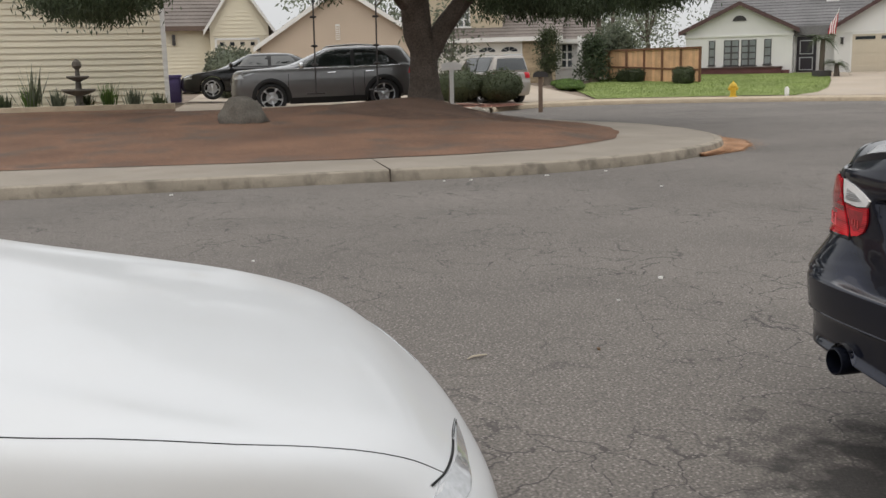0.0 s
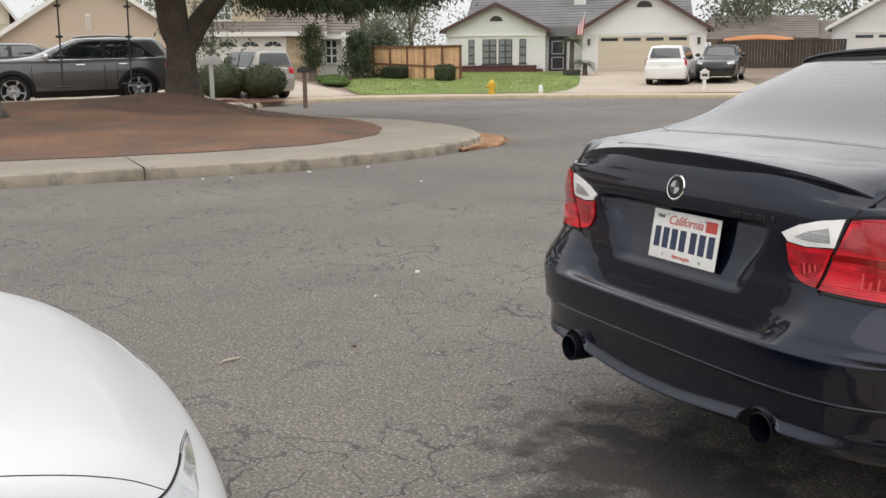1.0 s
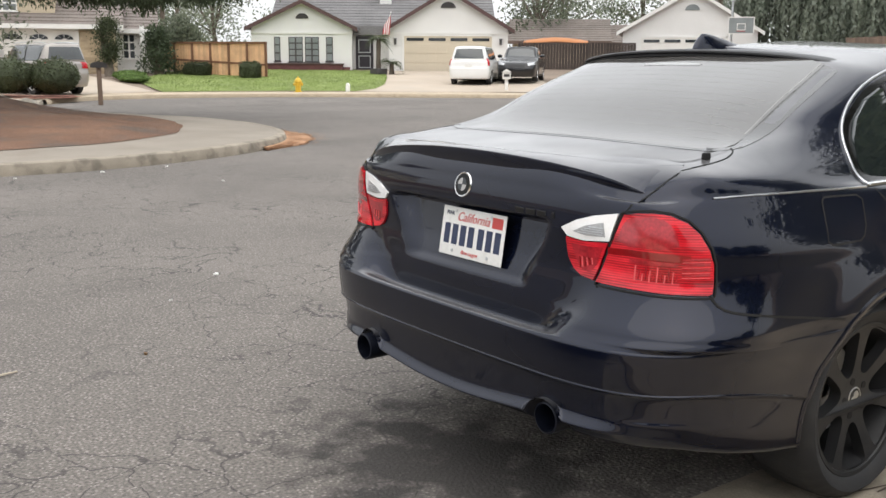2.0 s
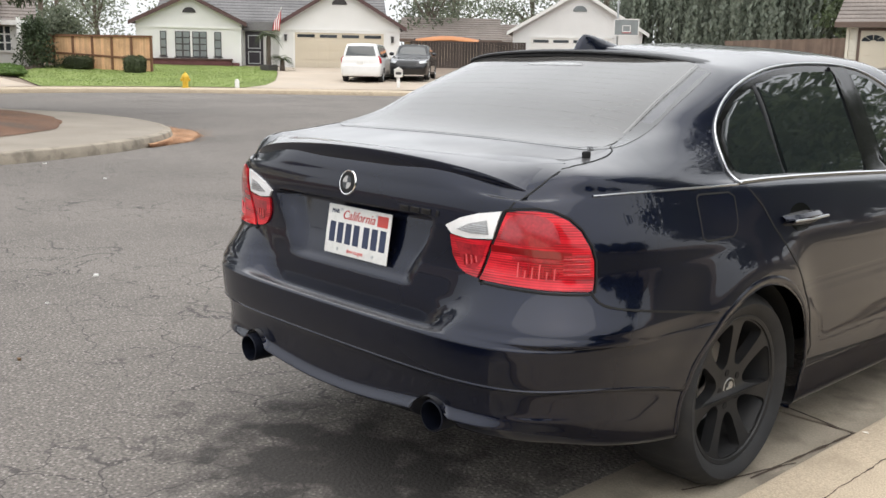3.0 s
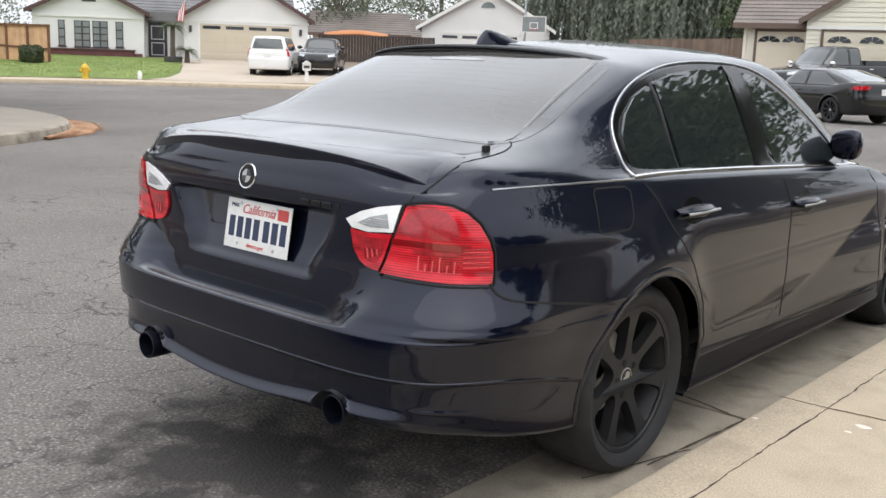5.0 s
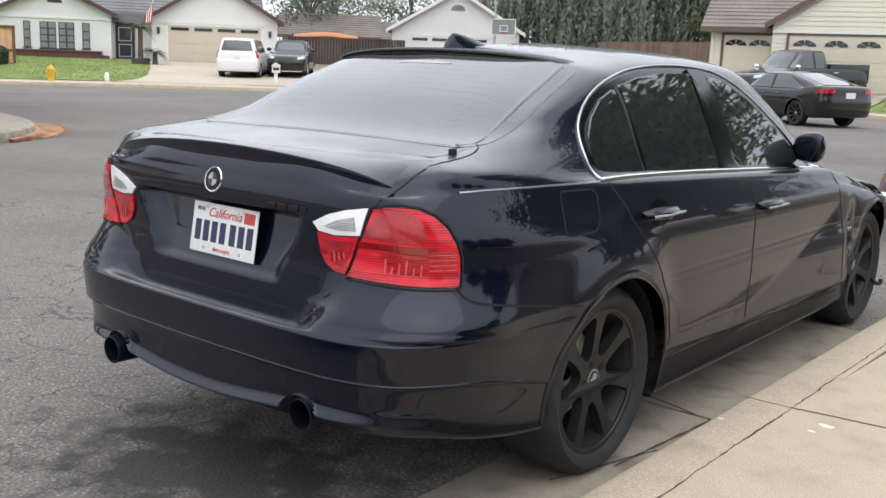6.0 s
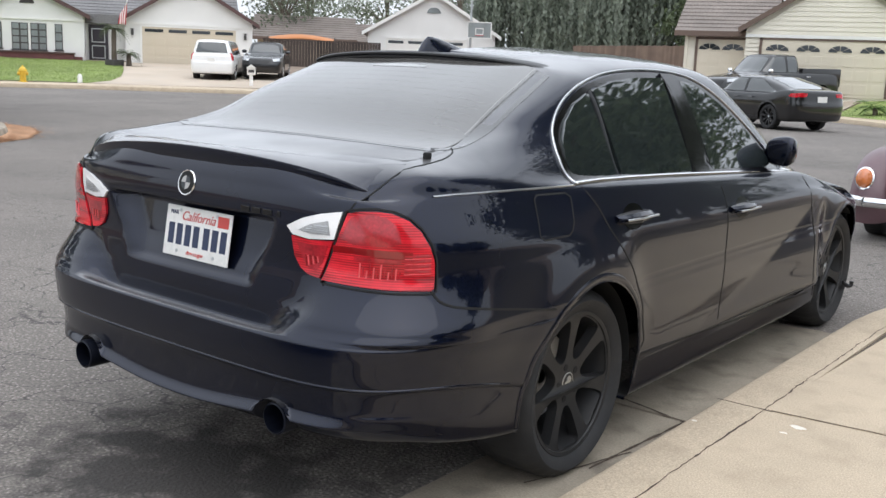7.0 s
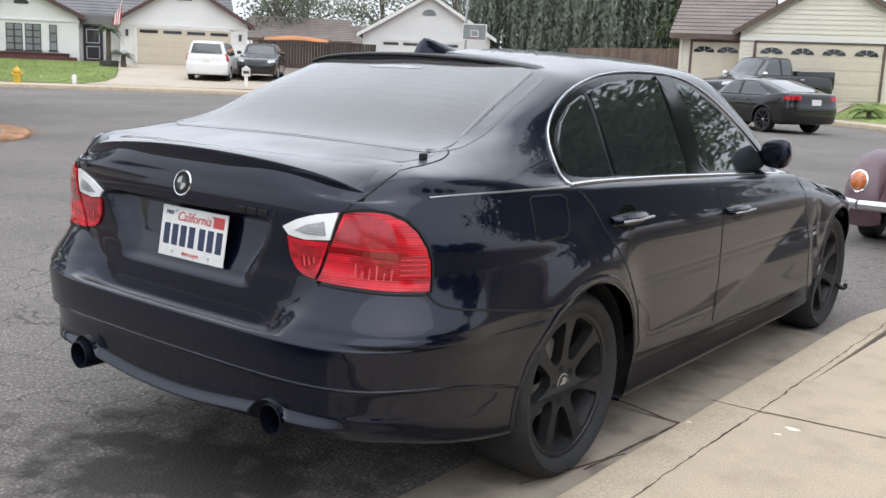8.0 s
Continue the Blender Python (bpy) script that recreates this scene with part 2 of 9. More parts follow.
def box(bm, x0, x1, y0, y1, z0, z1, bevel=0.0):
    g = bmesh.ops.create_cube(bm, size=1.0)
    bmesh.ops.transform(bm, matrix=Matrix.Translation(((x0 + x1) / 2, (y0 + y1) / 2, (z0 + z1) / 2)) @ Matrix.Diagonal((abs(x1 - x0), abs(y1 - y0), abs(z1 - z0), 1)), verts=g["verts"])
    if bevel:
        es = list({e for v in g["verts"] for e in v.link_edges})
        bmesh.ops.bevel(bm, geom=es, offset=bevel, segments=2, affect="EDGES", profile=0.6)
    return bm


def boxed(*a, **k):
    return box(bmesh.new(), *a, **k)


def tube(bm, a, b, r0, r1=None, seg=12, cap=True):
    a, b = Vector(a), Vector(b)
    r1 = r0 if r1 is None else r1
    g = bmesh.ops.create_cone(bm, cap_ends=cap, segments=seg, radius1=r0, radius2=r1, depth=(b - a).length)
    q = (b - a).to_track_quat("Z", "Y").to_matrix().to_4x4()
    bmesh.ops.transform(bm, matrix=Matrix.Translation((a + b) / 2) @ q, verts=g["verts"])
    return bm


def lathe(bm, profile, seg=32, axis="Z", centre=(0, 0, 0)):
    """Surface of revolution; profile is (radius, height) along the axis."""
    rows = []
    for r, h in profile:
        row = []
        for i in range(seg):
            a = 2 * math.pi * i / seg
            c, s = r * math.cos(a), r * math.sin(a)
            p = {"Z": (c, s, h), "X": (h, c, s), "Y": (s, h, c)}[axis]
            row.append(bm.verts.new(Vector(p) + Vector(centre)))
        rows.append(row)
    for a, b in zip(rows, rows[1:]):
        for i in range(seg):
            bm.faces.new((a[i], a[(i + 1) % seg], b[(i + 1) % seg], b[i]))
    return bm


def grid_mesh(bm, rows, closed=False):
    vs = [[bm.verts.new(p) for p in row] for row in rows]
    for a, b in zip(vs, vs[1:]):
        n = len(a)
        for i in range(n if closed else n - 1):
            bm.faces.new((a[i], a[(i + 1) % n], b[(i + 1) % n], b[i]))
    return vs


def prism(bm, outline, y0, y1):
    """Extrudes an (x, z) outline from y0 to y1."""
    a = [bm.verts.new((x, y0, z)) for x, z in outline]
    b = [bm.verts.new((x, y1, z)) for x, z in outline]
    n = len(a)
    bm.faces.new(a)
    bm.faces.new(b[::-1])
    for i in range(n):
        bm.faces.new((a[i], b[i], b[(i + 1) % n], a[(i + 1) % n]))
    bmesh.ops.recalc_face_normals(bm, faces=bm.faces)
    return bm


def limb(bm, pts, radii, seg=12, rough=0.06):
    """A tapered bent stem with an uneven surface."""
    rows = []
    pts = [Vector(p) for p in pts]
    for i, (p, r) in enumerate(zip(pts, radii)):
        t = (pts[min(i + 1, len(pts) - 1)] - pts[max(i - 1, 0)]).normalized()
        u = t.cross(Vector((0.3, 1, 0.1))).normalized()
        w = t.cross(u)
        rows.append([p + (u * math.cos(a) + w * math.sin(a)) * r * (1 + rough * noise.noise((p.x * 3 + math.cos(a) * 2, p.y * 3 + math.sin(a) * 2, p.z * 2)) * 2) for a in [2 * math.pi * k / seg for k in range(seg)]])
    grid_mesh(bm, rows, closed=True)
    bm.faces.new([v for v in bm.verts][-seg:])
    bmesh.ops.recalc_face_normals(bm, faces=bm.faces)
    return bm


def bend(pts, n=4):
    """More points along a smooth line."""
    p = np.array(pts, float)
    return [Vector(v) for v in hermite(p, np.arange(len(p), dtype=float), np.linspace(0, len(p) - 1, (len(p) - 1) * n + 1))]


def taper(r, n, m):
    return list(np.interp(np.linspace(0, len(r) - 1, m), range(len(r)), r))


def smoothstep(a, b, x):
    t = min(1, max(0, (x - a) / (b - a)))
    return t * t * (3 - 2 * t)


# ---------------------------------------------------------------- the street's plan
KERB_X, FAR_X = 1.02, -9.82
ISLAND_KERB = [(FAR_X, -70), (FAR_X, 1.2), (-10.0, 2.4), (-10.5, 3.75), (-11.2, 4.9), (-12.1, 5.8), (-13.2, 6.42), (-14.6, 6.82), (-16.5, 7.0), (-18.5, 6.7), (-20.2, 5.9), (-23.0, 5.2), (-26.5, 5.6), (-29.1, 6.45)]
OUTER_KERB = [(-29.3, 6.6), (-31.6, 8.4), (-32.6, 11.0), (-32.2, 14.0), (-31.0, 16.7), (-29.2, 19.3), (-26.8, 22.2), (-24.0, 25.5), (-20.5, 29.0), (-16.5, 31.8), (-12.0, 33.0), (-8.2, 32.3), (-5.6, 30.2), (-3.6, 27.0), (-1.5, 22.0), (0.9, 16.0), (2.1, 11.5), (2.2, 8.0), (1.6, 5.6), (1.12, 4.2), (KERB_X, 3.0), (KERB_X, -70)]
ROAD = ISLAND_KERB + OUTER_KERB


def inside(x, y, poly):
    hit = False
    for (x0, y0), (x1, y1) in zip(poly, poly[1:] + poly[:1]):
        if (y0 > y) != (y1 > y) and x < (x1 - x0) * (y - y0) / (y1 - y0) + x0:
            hit = not hit
    return hit


def away(x, y, poly):
    """Distance to the outline."""
    best = 1e9
    for (x0, y0), (x1, y1) in zip(poly, poly[1:] + poly[:1]):
        dx, dy = x1 - x0, y1 - y0
        t = min(1, max(0, ((x - x0) * dx + (y - y0) * dy) / (dx * dx + dy * dy + 1e-9)))
        best = min(best, math.hypot(x - x0 - t * dx, y - y0 - t * dy))
    return best


def mound(x, y):
    """The raised bed round the street tree."""
    return 0.46 * math.exp(-(((x + 20.9) / 1.9) ** 2 + ((y - 2.6) / 1.7) ** 2))


def lot(x, y):
    """Height of the lots beyond the sidewalks."""
    d = away(x, y, ROAD)
    if x > 0.9:
        return 0.16 + 0.03 * max(0, d - 2)
    k = 0.045 + 0.075 * smoothstep(-20, -10, x) * smoothstep(15, 25, y)
    if x < -9 and y < 5.3:
        z = 0.16 + min(0.045 * max(0, FAR_X - x - 2.15), 0.14 * max(0, d - 2.15), 0.85)
        return min(z, 0.535 - 0.027 * y + 0.4 * smoothstep(-23.0, -21.0, x))
    z = 0.16 + k * max(0, d - 1.6)
    return min(z, 1.0 + 0.01 * d)


def height(x, y):
    return lot(x, y) + (mound(x, y) if x < -10 and y < 7 else 0)


def offset(line, d, closed=False):
    """Offsets a plan line to its left by d."""
    out = []
    n = len(line)
    for i in range(n):
        a, b = Vector(line[max(i - 1, 0)]), Vector(line[min(i + 1, n - 1)])
        t = (b - a).normalized()
        out.append((line[i][0] - t.y * d, line[i][1] + t.x * d))
    return out


def resample(line, step):
    out = [line[0]]
    for a, b in zip(line, line[1:]):
        n = max(1, int(math.dist(a, b) / step))
        out += [(a[0] + (b[0] - a[0]) * i / n, a[1] + (b[1] - a[1]) * i / n) for i in range(1, n + 1)]
    return out


def soften(line, rounds=2):
    """Chaikin corner cutting."""
    for _ in range(rounds):
        out = [line[0]]
        for a, b in zip(line, line[1:]):
            out += [(0.75 * a[0] + 0.25 * b[0], 0.75 * a[1] + 0.25 * b[1]), (0.25 * a[0] + 0.75 * b[0], 0.25 * a[1] + 0.75 * b[1])]
        line = out + [line[-1]]
    return line


ISLAND_KERB, OUTER_KERB = soften(ISLAND_KERB), soften(OUTER_KERB)
ROAD_FINE = ISLAND_KERB + OUTER_KERB


def build_ground():
    bm = bmesh.new()
    xs = [-900, -300, -120, -80] + [-60 + 1.0 * i for i in range(76)] + [22, 40, 90, 300, 900]
    ys = [-900, -300, -100, -60, -40, -25] + [-15 + 1.0 * i for i in range(72)] + [64, 80, 120, 300, 900]
    rows = []
    for y in ys:
        row = []
        for x in xs:
            near = inside(x, y, ROAD) or away(x, y, ROAD) < 1.3
            row.append((x, y, -0.12 if near else min(height(x, y), 1.6) - 0.03))
        rows.append(row)
    grid_mesh(bm, rows)
    solid("ground", bm, SOIL, "dry brown soil of the house lots", "ground", "structure")


def build_road():
    bm = bmesh.new()
    vs = [bm.verts.new((x, y, 0)) for x, y in ROAD_FINE]
    es = [bm.edges.new((a, b)) for a, b in zip(vs, vs[1:] + vs[:1])]
    bmesh.ops.triangle_fill(bm, use_beauty=True, edges=es)
    for f in bm.faces:
        if f.normal.z < 0:
            f.normal_flip()
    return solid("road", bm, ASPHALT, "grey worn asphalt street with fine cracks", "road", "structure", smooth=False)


def strip(bm, inner, outer, zi, zo):
    vi = [bm.verts.new((x, y, zi(x, y) if callable(zi) else zi)) for x, y in inner]
    vo = [bm.verts.new((x, y, zo(x, y) if callable(zo) else zo)) for x, y in outer]
    for i in range(len(vi) - 1):
        bm.faces.new((vi[i], vi[i + 1], vo[i + 1], vo[i]))


def kerb_profile(bm, line, sign, width, wobble=0.0):
    """Rolled kerb: face, rounded nose, top; sign gives the side away from the road."""
    prof = [(0.0, -0.05), (0.0, 0.02), (0.012, 0.09), (0.03, 0.135), (0.06, 0.15), (width, 0.152), (width, -0.05)]
    lines = [offset(line, sign * d) for d, _ in prof]
    grid_mesh(bm, [[(x, y, z) for x, y in ln] for ln, (_, z) in zip(lines, prof)])
    bmesh.ops.recalc_face_normals(bm, faces=bm.faces)


def drape(name, poly, dz, material, label, category, kind="structure", step=0.5, shape=height, wobble=0.0, edge=0.0):
    """A sheet that lies dz above the lots, cut to a plan outline."""
    bm = bmesh.new()
    line = resample(soften(poly + poly[:1], 2) if edge else poly + poly[:1], edge or step)[:-1]
    if wobble:
        line = [(x + wobble * noise.noise((x * 1.3, y * 1.3, 3.0)), y + wobble * noise.noise((x * 1.3, y * 1.3, 9.0))) for x, y in line]
    x0, x1 = min(p[0] for p in line), max(p[0] for p in line)
    y0, y1 = min(p[1] for p in line), max(p[1] for p in line)
    vs = [bm.verts.new((x, y, 0)) for x, y in line]
    es = [bm.edges.new((a, b)) for a, b in zip(vs, vs[1:] + vs[:1])]
    bmesh.ops.triangle_fill(bm, use_beauty=True, edges=es)
    for axis, lo, hi in ((0, x0, x1), (1, y0, y1)):
        n = int((hi - lo) / step)
        for i in range(1, n + 1):
            co, no = [0, 0, 0], [0, 0, 0]
            co[axis], no[axis] = lo + i * step * 0.999, 1
            bmesh.ops.bisect_plane(bm, geom=list(bm.verts) + list(bm.edges) + list(bm.faces), plane_co=co, plane_no=no)
    for v in bm.verts:
        v.co.z = shape(v.co.x, v.co.y) + dz
    for f in bm.faces:
        f.normal_update()
        if f.normal.z < 0:
            f.normal_flip()
    return solid(name, bm, material, label, category, kind)


build_ground()
build_road()


# ---------------------------------------------------------------- cars: a body shell from stacked outlines
def hermite(values, ts, tt):
    """Monotone cubic through values (n, d) at ts, read at tt."""
    v, h = np.asarray(values, float), np.diff(ts)[:, None]
    s = np.diff(v, axis=0) / h
    m = np.zeros_like(v)
    m[0], m[-1] = s[0], s[-1]
    same = s[:-1] * s[1:] > 0
    w1, w2 = 2 * h[1:] + h[:-1], h[1:] + 2 * h[:-1]
    with np.errstate(divide="ignore", invalid="ignore"):
        harm = (w1 + w2) / (w1 / s[:-1] + w2 / s[1:])
    m[1:-1] = np.where(same, harm, 0)
    k = np.clip(np.searchsorted(ts, tt, side="right") - 1, 0, len(ts) - 2)
    u = ((tt - np.asarray(ts)[k]) / h[k, 0])[:, None]
    h00, h10, h01, h11 = 2 * u**3 - 3 * u**2 + 1, u**3 - 2 * u**2 + u, -2 * u**3 + 3 * u**2, u**3 - u**2
    return h00 * v[k] + h10 * h[k] * m[k] + h01 * v[k + 1] + h11 * h[k] * m[k + 1]




NU = 16
U = np.arange(0, 19 + 1e-9, 1.0 / NU)


def ease(a, b, v):
    t = np.clip((v - a) / (b - a), 0, 1)
    return t * t * (3 - 2 * t)


def lower_ring(zr, zs, zf, w, yr, yf, drop=0.0, bow=0.020):
    """Half outline of the body at one level, from the rear centre round the right side to the front centre."""
    p, q, ys = 5.9, 7.2, 1.25
    deep = ys - yr
    fx = hermite(np.array([[0], [0.30], [0.58], [0.78], [0.905], [0.972], [0.99]]), np.arange(7.0), np.minimum(U, 6))[:, 0]
    rear_y = ys - deep * (1 - fx**p) ** (1 / q)
    at4, at5 = (ys - deep * (1 - f**p) ** (1 / q) for f in (0.905, 0.972))
    ky = np.array([[at4], [at5], [0.62], [0.85], [1.15], [1.6], [2.1], [2.6], [3.1], [3.5], [3.85], [4.15]])
    side_y = hermite(ky, np.arange(4.0, 16.0), np.clip(U, 4, 15))[:, 0]
    y = np.where(U < 4, rear_y, side_y)
    side_f = (1 - np.clip((ys - side_y) / deep, 0, 1) ** q) ** (1 / p)
    nose = hermite(np.array([[0.0], [0.0], [0.006], [0.02], [0.06]]), np.array([0.0, 3.1, 3.5, 3.85, 4.15]), np.clip(y, 0, 4.15))[:, 0]
    x = w * np.where(U < 4, fx, side_f) - nose
    y = y + bow * (x / w) ** 2 * (1 - ease(0.1, 0.7, y - yr))
    fr = hermite(np.array([[w - 0.06, 4.15], [w * 0.84, yf - 0.17], [w * 0.62, yf - 0.065], [w * 0.32, yf - 0.014], [0, yf]]), np.arange(15.0, 20.0), np.clip(U, 15, 19))
    x, y = np.where(U > 15, fr[:, 0], x), np.where(U > 15, fr[:, 1], y)
    k, kf = ease(0.12, 1.15, y), ease(3.0, 4.3, y)
    z = (zr * (1 - k) + zs * k) * (1 - kf) + zf * kf
    z = np.where(U > 15, zf, z + drop * (1.15 - np.clip(y, 1.15, 3.2)) / 2)
    return np.stack([x, y, z], 1)


def sedan_rings():
    # rear height, side height, front height, half width, rear face, front face, fall of the side line
    levels = [
        (0.352, 0.200, 0.20, 0.780, 0.200, 4.38), (0.334, 0.196, 0.215, 0.866, 0.045, 4.45), (0.343, 0.206, 0.235, 0.880, -0.016, 4.47), (0.351, 0.225, 0.26, 0.885, -0.027, 4.48),
        (0.380, 0.262, 0.30, 0.887, -0.006, 4.49), (0.43, 0.300, 0.35, 0.889, -0.008, 4.50), (0.493, 0.330, 0.42, 0.893, -0.016, 4.52), (0.503, 0.340, 0.43, 0.898, -0.028, 4.52),
        (0.555, 0.46, 0.48, 0.902, -0.034, 4.52), (0.595, 0.545, 0.53, 0.908, -0.035, 4.51), (0.612, 0.585, 0.56, 0.908, -0.035, 4.50), (0.619, 0.600, 0.575, 0.908, -0.031, 4.495), (0.623, 0.612, 0.585, 0.907, -0.020, 4.49),
        (0.612, 0.624, 0.60, 0.906, 0.006, 4.48), (0.598, 0.634, 0.61, 0.906, 0.038, 4.47), (0.606, 0.645, 0.615, 0.905, 0.055, 4.46), (0.628, 0.652, 0.619, 0.905, 0.058, 4.458), (0.650, 0.660, 0.622, 0.906, 0.059, 4.456), (0.672, 0.667, 0.625, 0.906, 0.060, 4.455), (0.700, 0.695, 0.64, 0.906, 0.063, 4.45), (0.755, 0.745, 0.665, 0.906, 0.069, 4.42),
        (0.80, 0.785, 0.68, 0.905, 0.074, 4.40, 0.01), (0.86, 0.825, 0.70, 0.901, 0.070, 4.35, 0.02), (0.91, 0.868, 0.715, 0.892, 0.064, 4.30, 0.03),
        (0.965, 0.930, 0.745, 0.878, 0.066, 4.18, 0.07), (1.008, 0.982, 0.765, 0.862, 0.076, 4.08, 0.085), (1.026, 0.994, 0.77, 0.853, 0.080, 4.05, 0.085), (1.082, 1.003, 0.78, 0.838, 0.112, 3.97, 0.085)]
    rings = [lower_ring(*r) for r in levels]
    for i, out, up, seam in ((12, 0.008, 0.0, 0.430), (13, 0.029, 0.016, 0.433), (14, 0.056, 0.036, 0.437), (15, 0.065, 0.038, 0.447), (16, 0.063, 0.024, 0.462), (17, 0.060, 0.010, 0.480), (18, 0.054, 0.0, 0.500), (19, 0.037, 0.0, 0.528), (20, 0.010, 0.0, 0.560)):  # bumper shoulders stand out below the lamps
        r = rings[i]
        t = np.gradient(r[:, :2], axis=0)
        t /= np.linalg.norm(t, axis=1)[:, None]
        k = out * ease(seam - 0.016, seam + 0.016, r[:, 0]) * (1 - ease(0.14, 0.50, r[:, 1]))
        r[:, 0] += t[:, 1] * k
        r[:, 1] -= t[:, 0] * k
        r[:, 2] += up / out * k
    for i in range(4):  # the bumper hangs deeper before the wheel
        r = rings[i]
        r[:, 2] -= 0.016 * ease(0.78, 0.86, r[:, 0]) * (1 - ease(0.45, 0.75, r[:, 1]))
    for i, back in ((2, 0.012), (3, 0.022), (4, -0.008)):  # the lower lip runs out before the corners
        r = rings[i]
        k = ease(0.60, 0.80, r[:, 0]) * (1 - ease(0.3, 0.7, r[:, 1]))
        r[:, 1] += back * k
        r[:, 0] -= np.maximum(back, 0) * 0.25 * k
        r[:, 2] += 0.032 * ease(0.05, 0.52, r[:, 0]) * (1 - ease(0.15, 0.5, r[:, 1]))
    base = [(0, .495, 1.115), (.25, .50, 1.114), (.47, .518, 1.113), (.645, .56, 1.112), (.72, .655, 1.098), (.766, .81, 1.068), (.79, .955, 1.038), (.795, 1.08, 1.012), (.805, 1.3, 1.0), (.81, 1.65, .99),
            (.812, 2.1, .975), (.81, 2.55, .952), (.80, 2.95, .928), (.76, 3.15, .925), (.68, 3.3, .935), (.55, 3.4, .945), (.4, 3.46, .95), (.27, 3.49, .955), (.13, 3.5, .957), (0, 3.505, .958)]
    top = [(x, y, z + 0.012 * min(1, max(0, (y - 1.2) / 0.5))) for x, y, z in [(0, 1.16, 1.398), (.22, 1.165, 1.393), (.44, 1.17, 1.384), (.565, 1.19, 1.368), (.605, 1.235, 1.358), (.622, 1.31, 1.356), (.628, 1.4, 1.358), (.628, 1.5, 1.364), (.622, 1.65, 1.37), (.625, 1.85, 1.373),
           (.625, 2.1, 1.37), (.62, 2.35, 1.357), (.605, 2.5, 1.337), (.585, 2.58, 1.322), (.55, 2.62, 1.317), (.47, 2.66, 1.322), (.36, 2.68, 1.332), (.24, 2.69, 1.34), (.12, 2.70, 1.343), (0, 2.70, 1.344)]]
    mid = []
    for (a, b, c), (d, e, f) in zip(base, top):
        side = 0.02 if a > 0.6 else 0.0
        mid.append(((a + d) / 2 + side, (b + e) / 2, (c + f) / 2 + (0.012 if a < 0.62 else 0.0)))
    crown = [(0.55 * x, y + (0.04 if y < 1.3 else (-0.05 if y > 2.6 else 0)), 1.437 + (1 - (x / .62) ** 2) * 0.012 - 0.055 * ((y - 1.95) / 0.85) ** 2) for x, y, z in top]
    spine = [(0.0, y + (0.07 if y < 1.3 else (-0.1 if y > 2.6 else 0)), 1.457 - 0.055 * ((y - 1.95) / 0.85) ** 2) for x, y, z in top]
    crown[0], spine[0] = (0, 1.22, 1.412), (0, 1.26, 1.42)
    return rings + [base, mid, top, crown, spine]


def shell_grid(rings, nu=5, nv=5, fair=0, calm=None):
    """Dense full grid (levels, columns, 3) from half outlines; the left side mirrors the right."""
    dense = []
    for ring in rings:
        r = np.array(ring, float)
        if len(r) != len(rings[-1]):  # already dense
            dense.append(np.vstack([r, (r[1:-1] * (-1, 1, 1))[::-1]]))
            continue
        full = np.vstack([r, (r[1:-1] * (-1, 1, 1))[::-1], r[:1]])
        n = len(full)
        ext = np.vstack([full[-4:-1], full, full[1:4]])
        ts = np.arange(-3, n + 3, dtype=float)
        dense.append(hermite(ext, ts, np.arange(0, n - 1, 1.0 / nu)))
    dense = np.array(dense)
    nl = len(rings)
    tt = np.unique(np.r_[np.arange(0, nl - 1, 1.0 / nv), nl - 1])
    cols = [hermite(dense[:, j], np.arange(nl, dtype=float), tt) for j in range(dense.shape[1])]
    g = np.array(cols).transpose(1, 0, 2)
    for _ in range(nu + fair // 2):  # fair the surface lengthwise
        g = 0.5 * g + 0.25 * (np.roll(g, 1, 1) + np.roll(g, -1, 1))
    for _ in range(nv // 2 + fair):  # and a little upwards, so that reflections run clean
        g[1:-1] = 0.5 * g[1:-1] + 0.25 * (g[:-2] + g[2:])
    if calm:  # evens out one region of the surface
        w = calm(np.abs(g[..., 0]), g[..., 1], g[..., 2])[1:-1, :, None]
        for _ in range(40):
            mean = 0.25 * (g[:-2] + g[2:] + np.roll(g, 1, 1)[1:-1] + np.roll(g, -1, 1)[1:-1])
            g[1:-1] += 0.8 * w * (mean - g[1:-1])
    return g


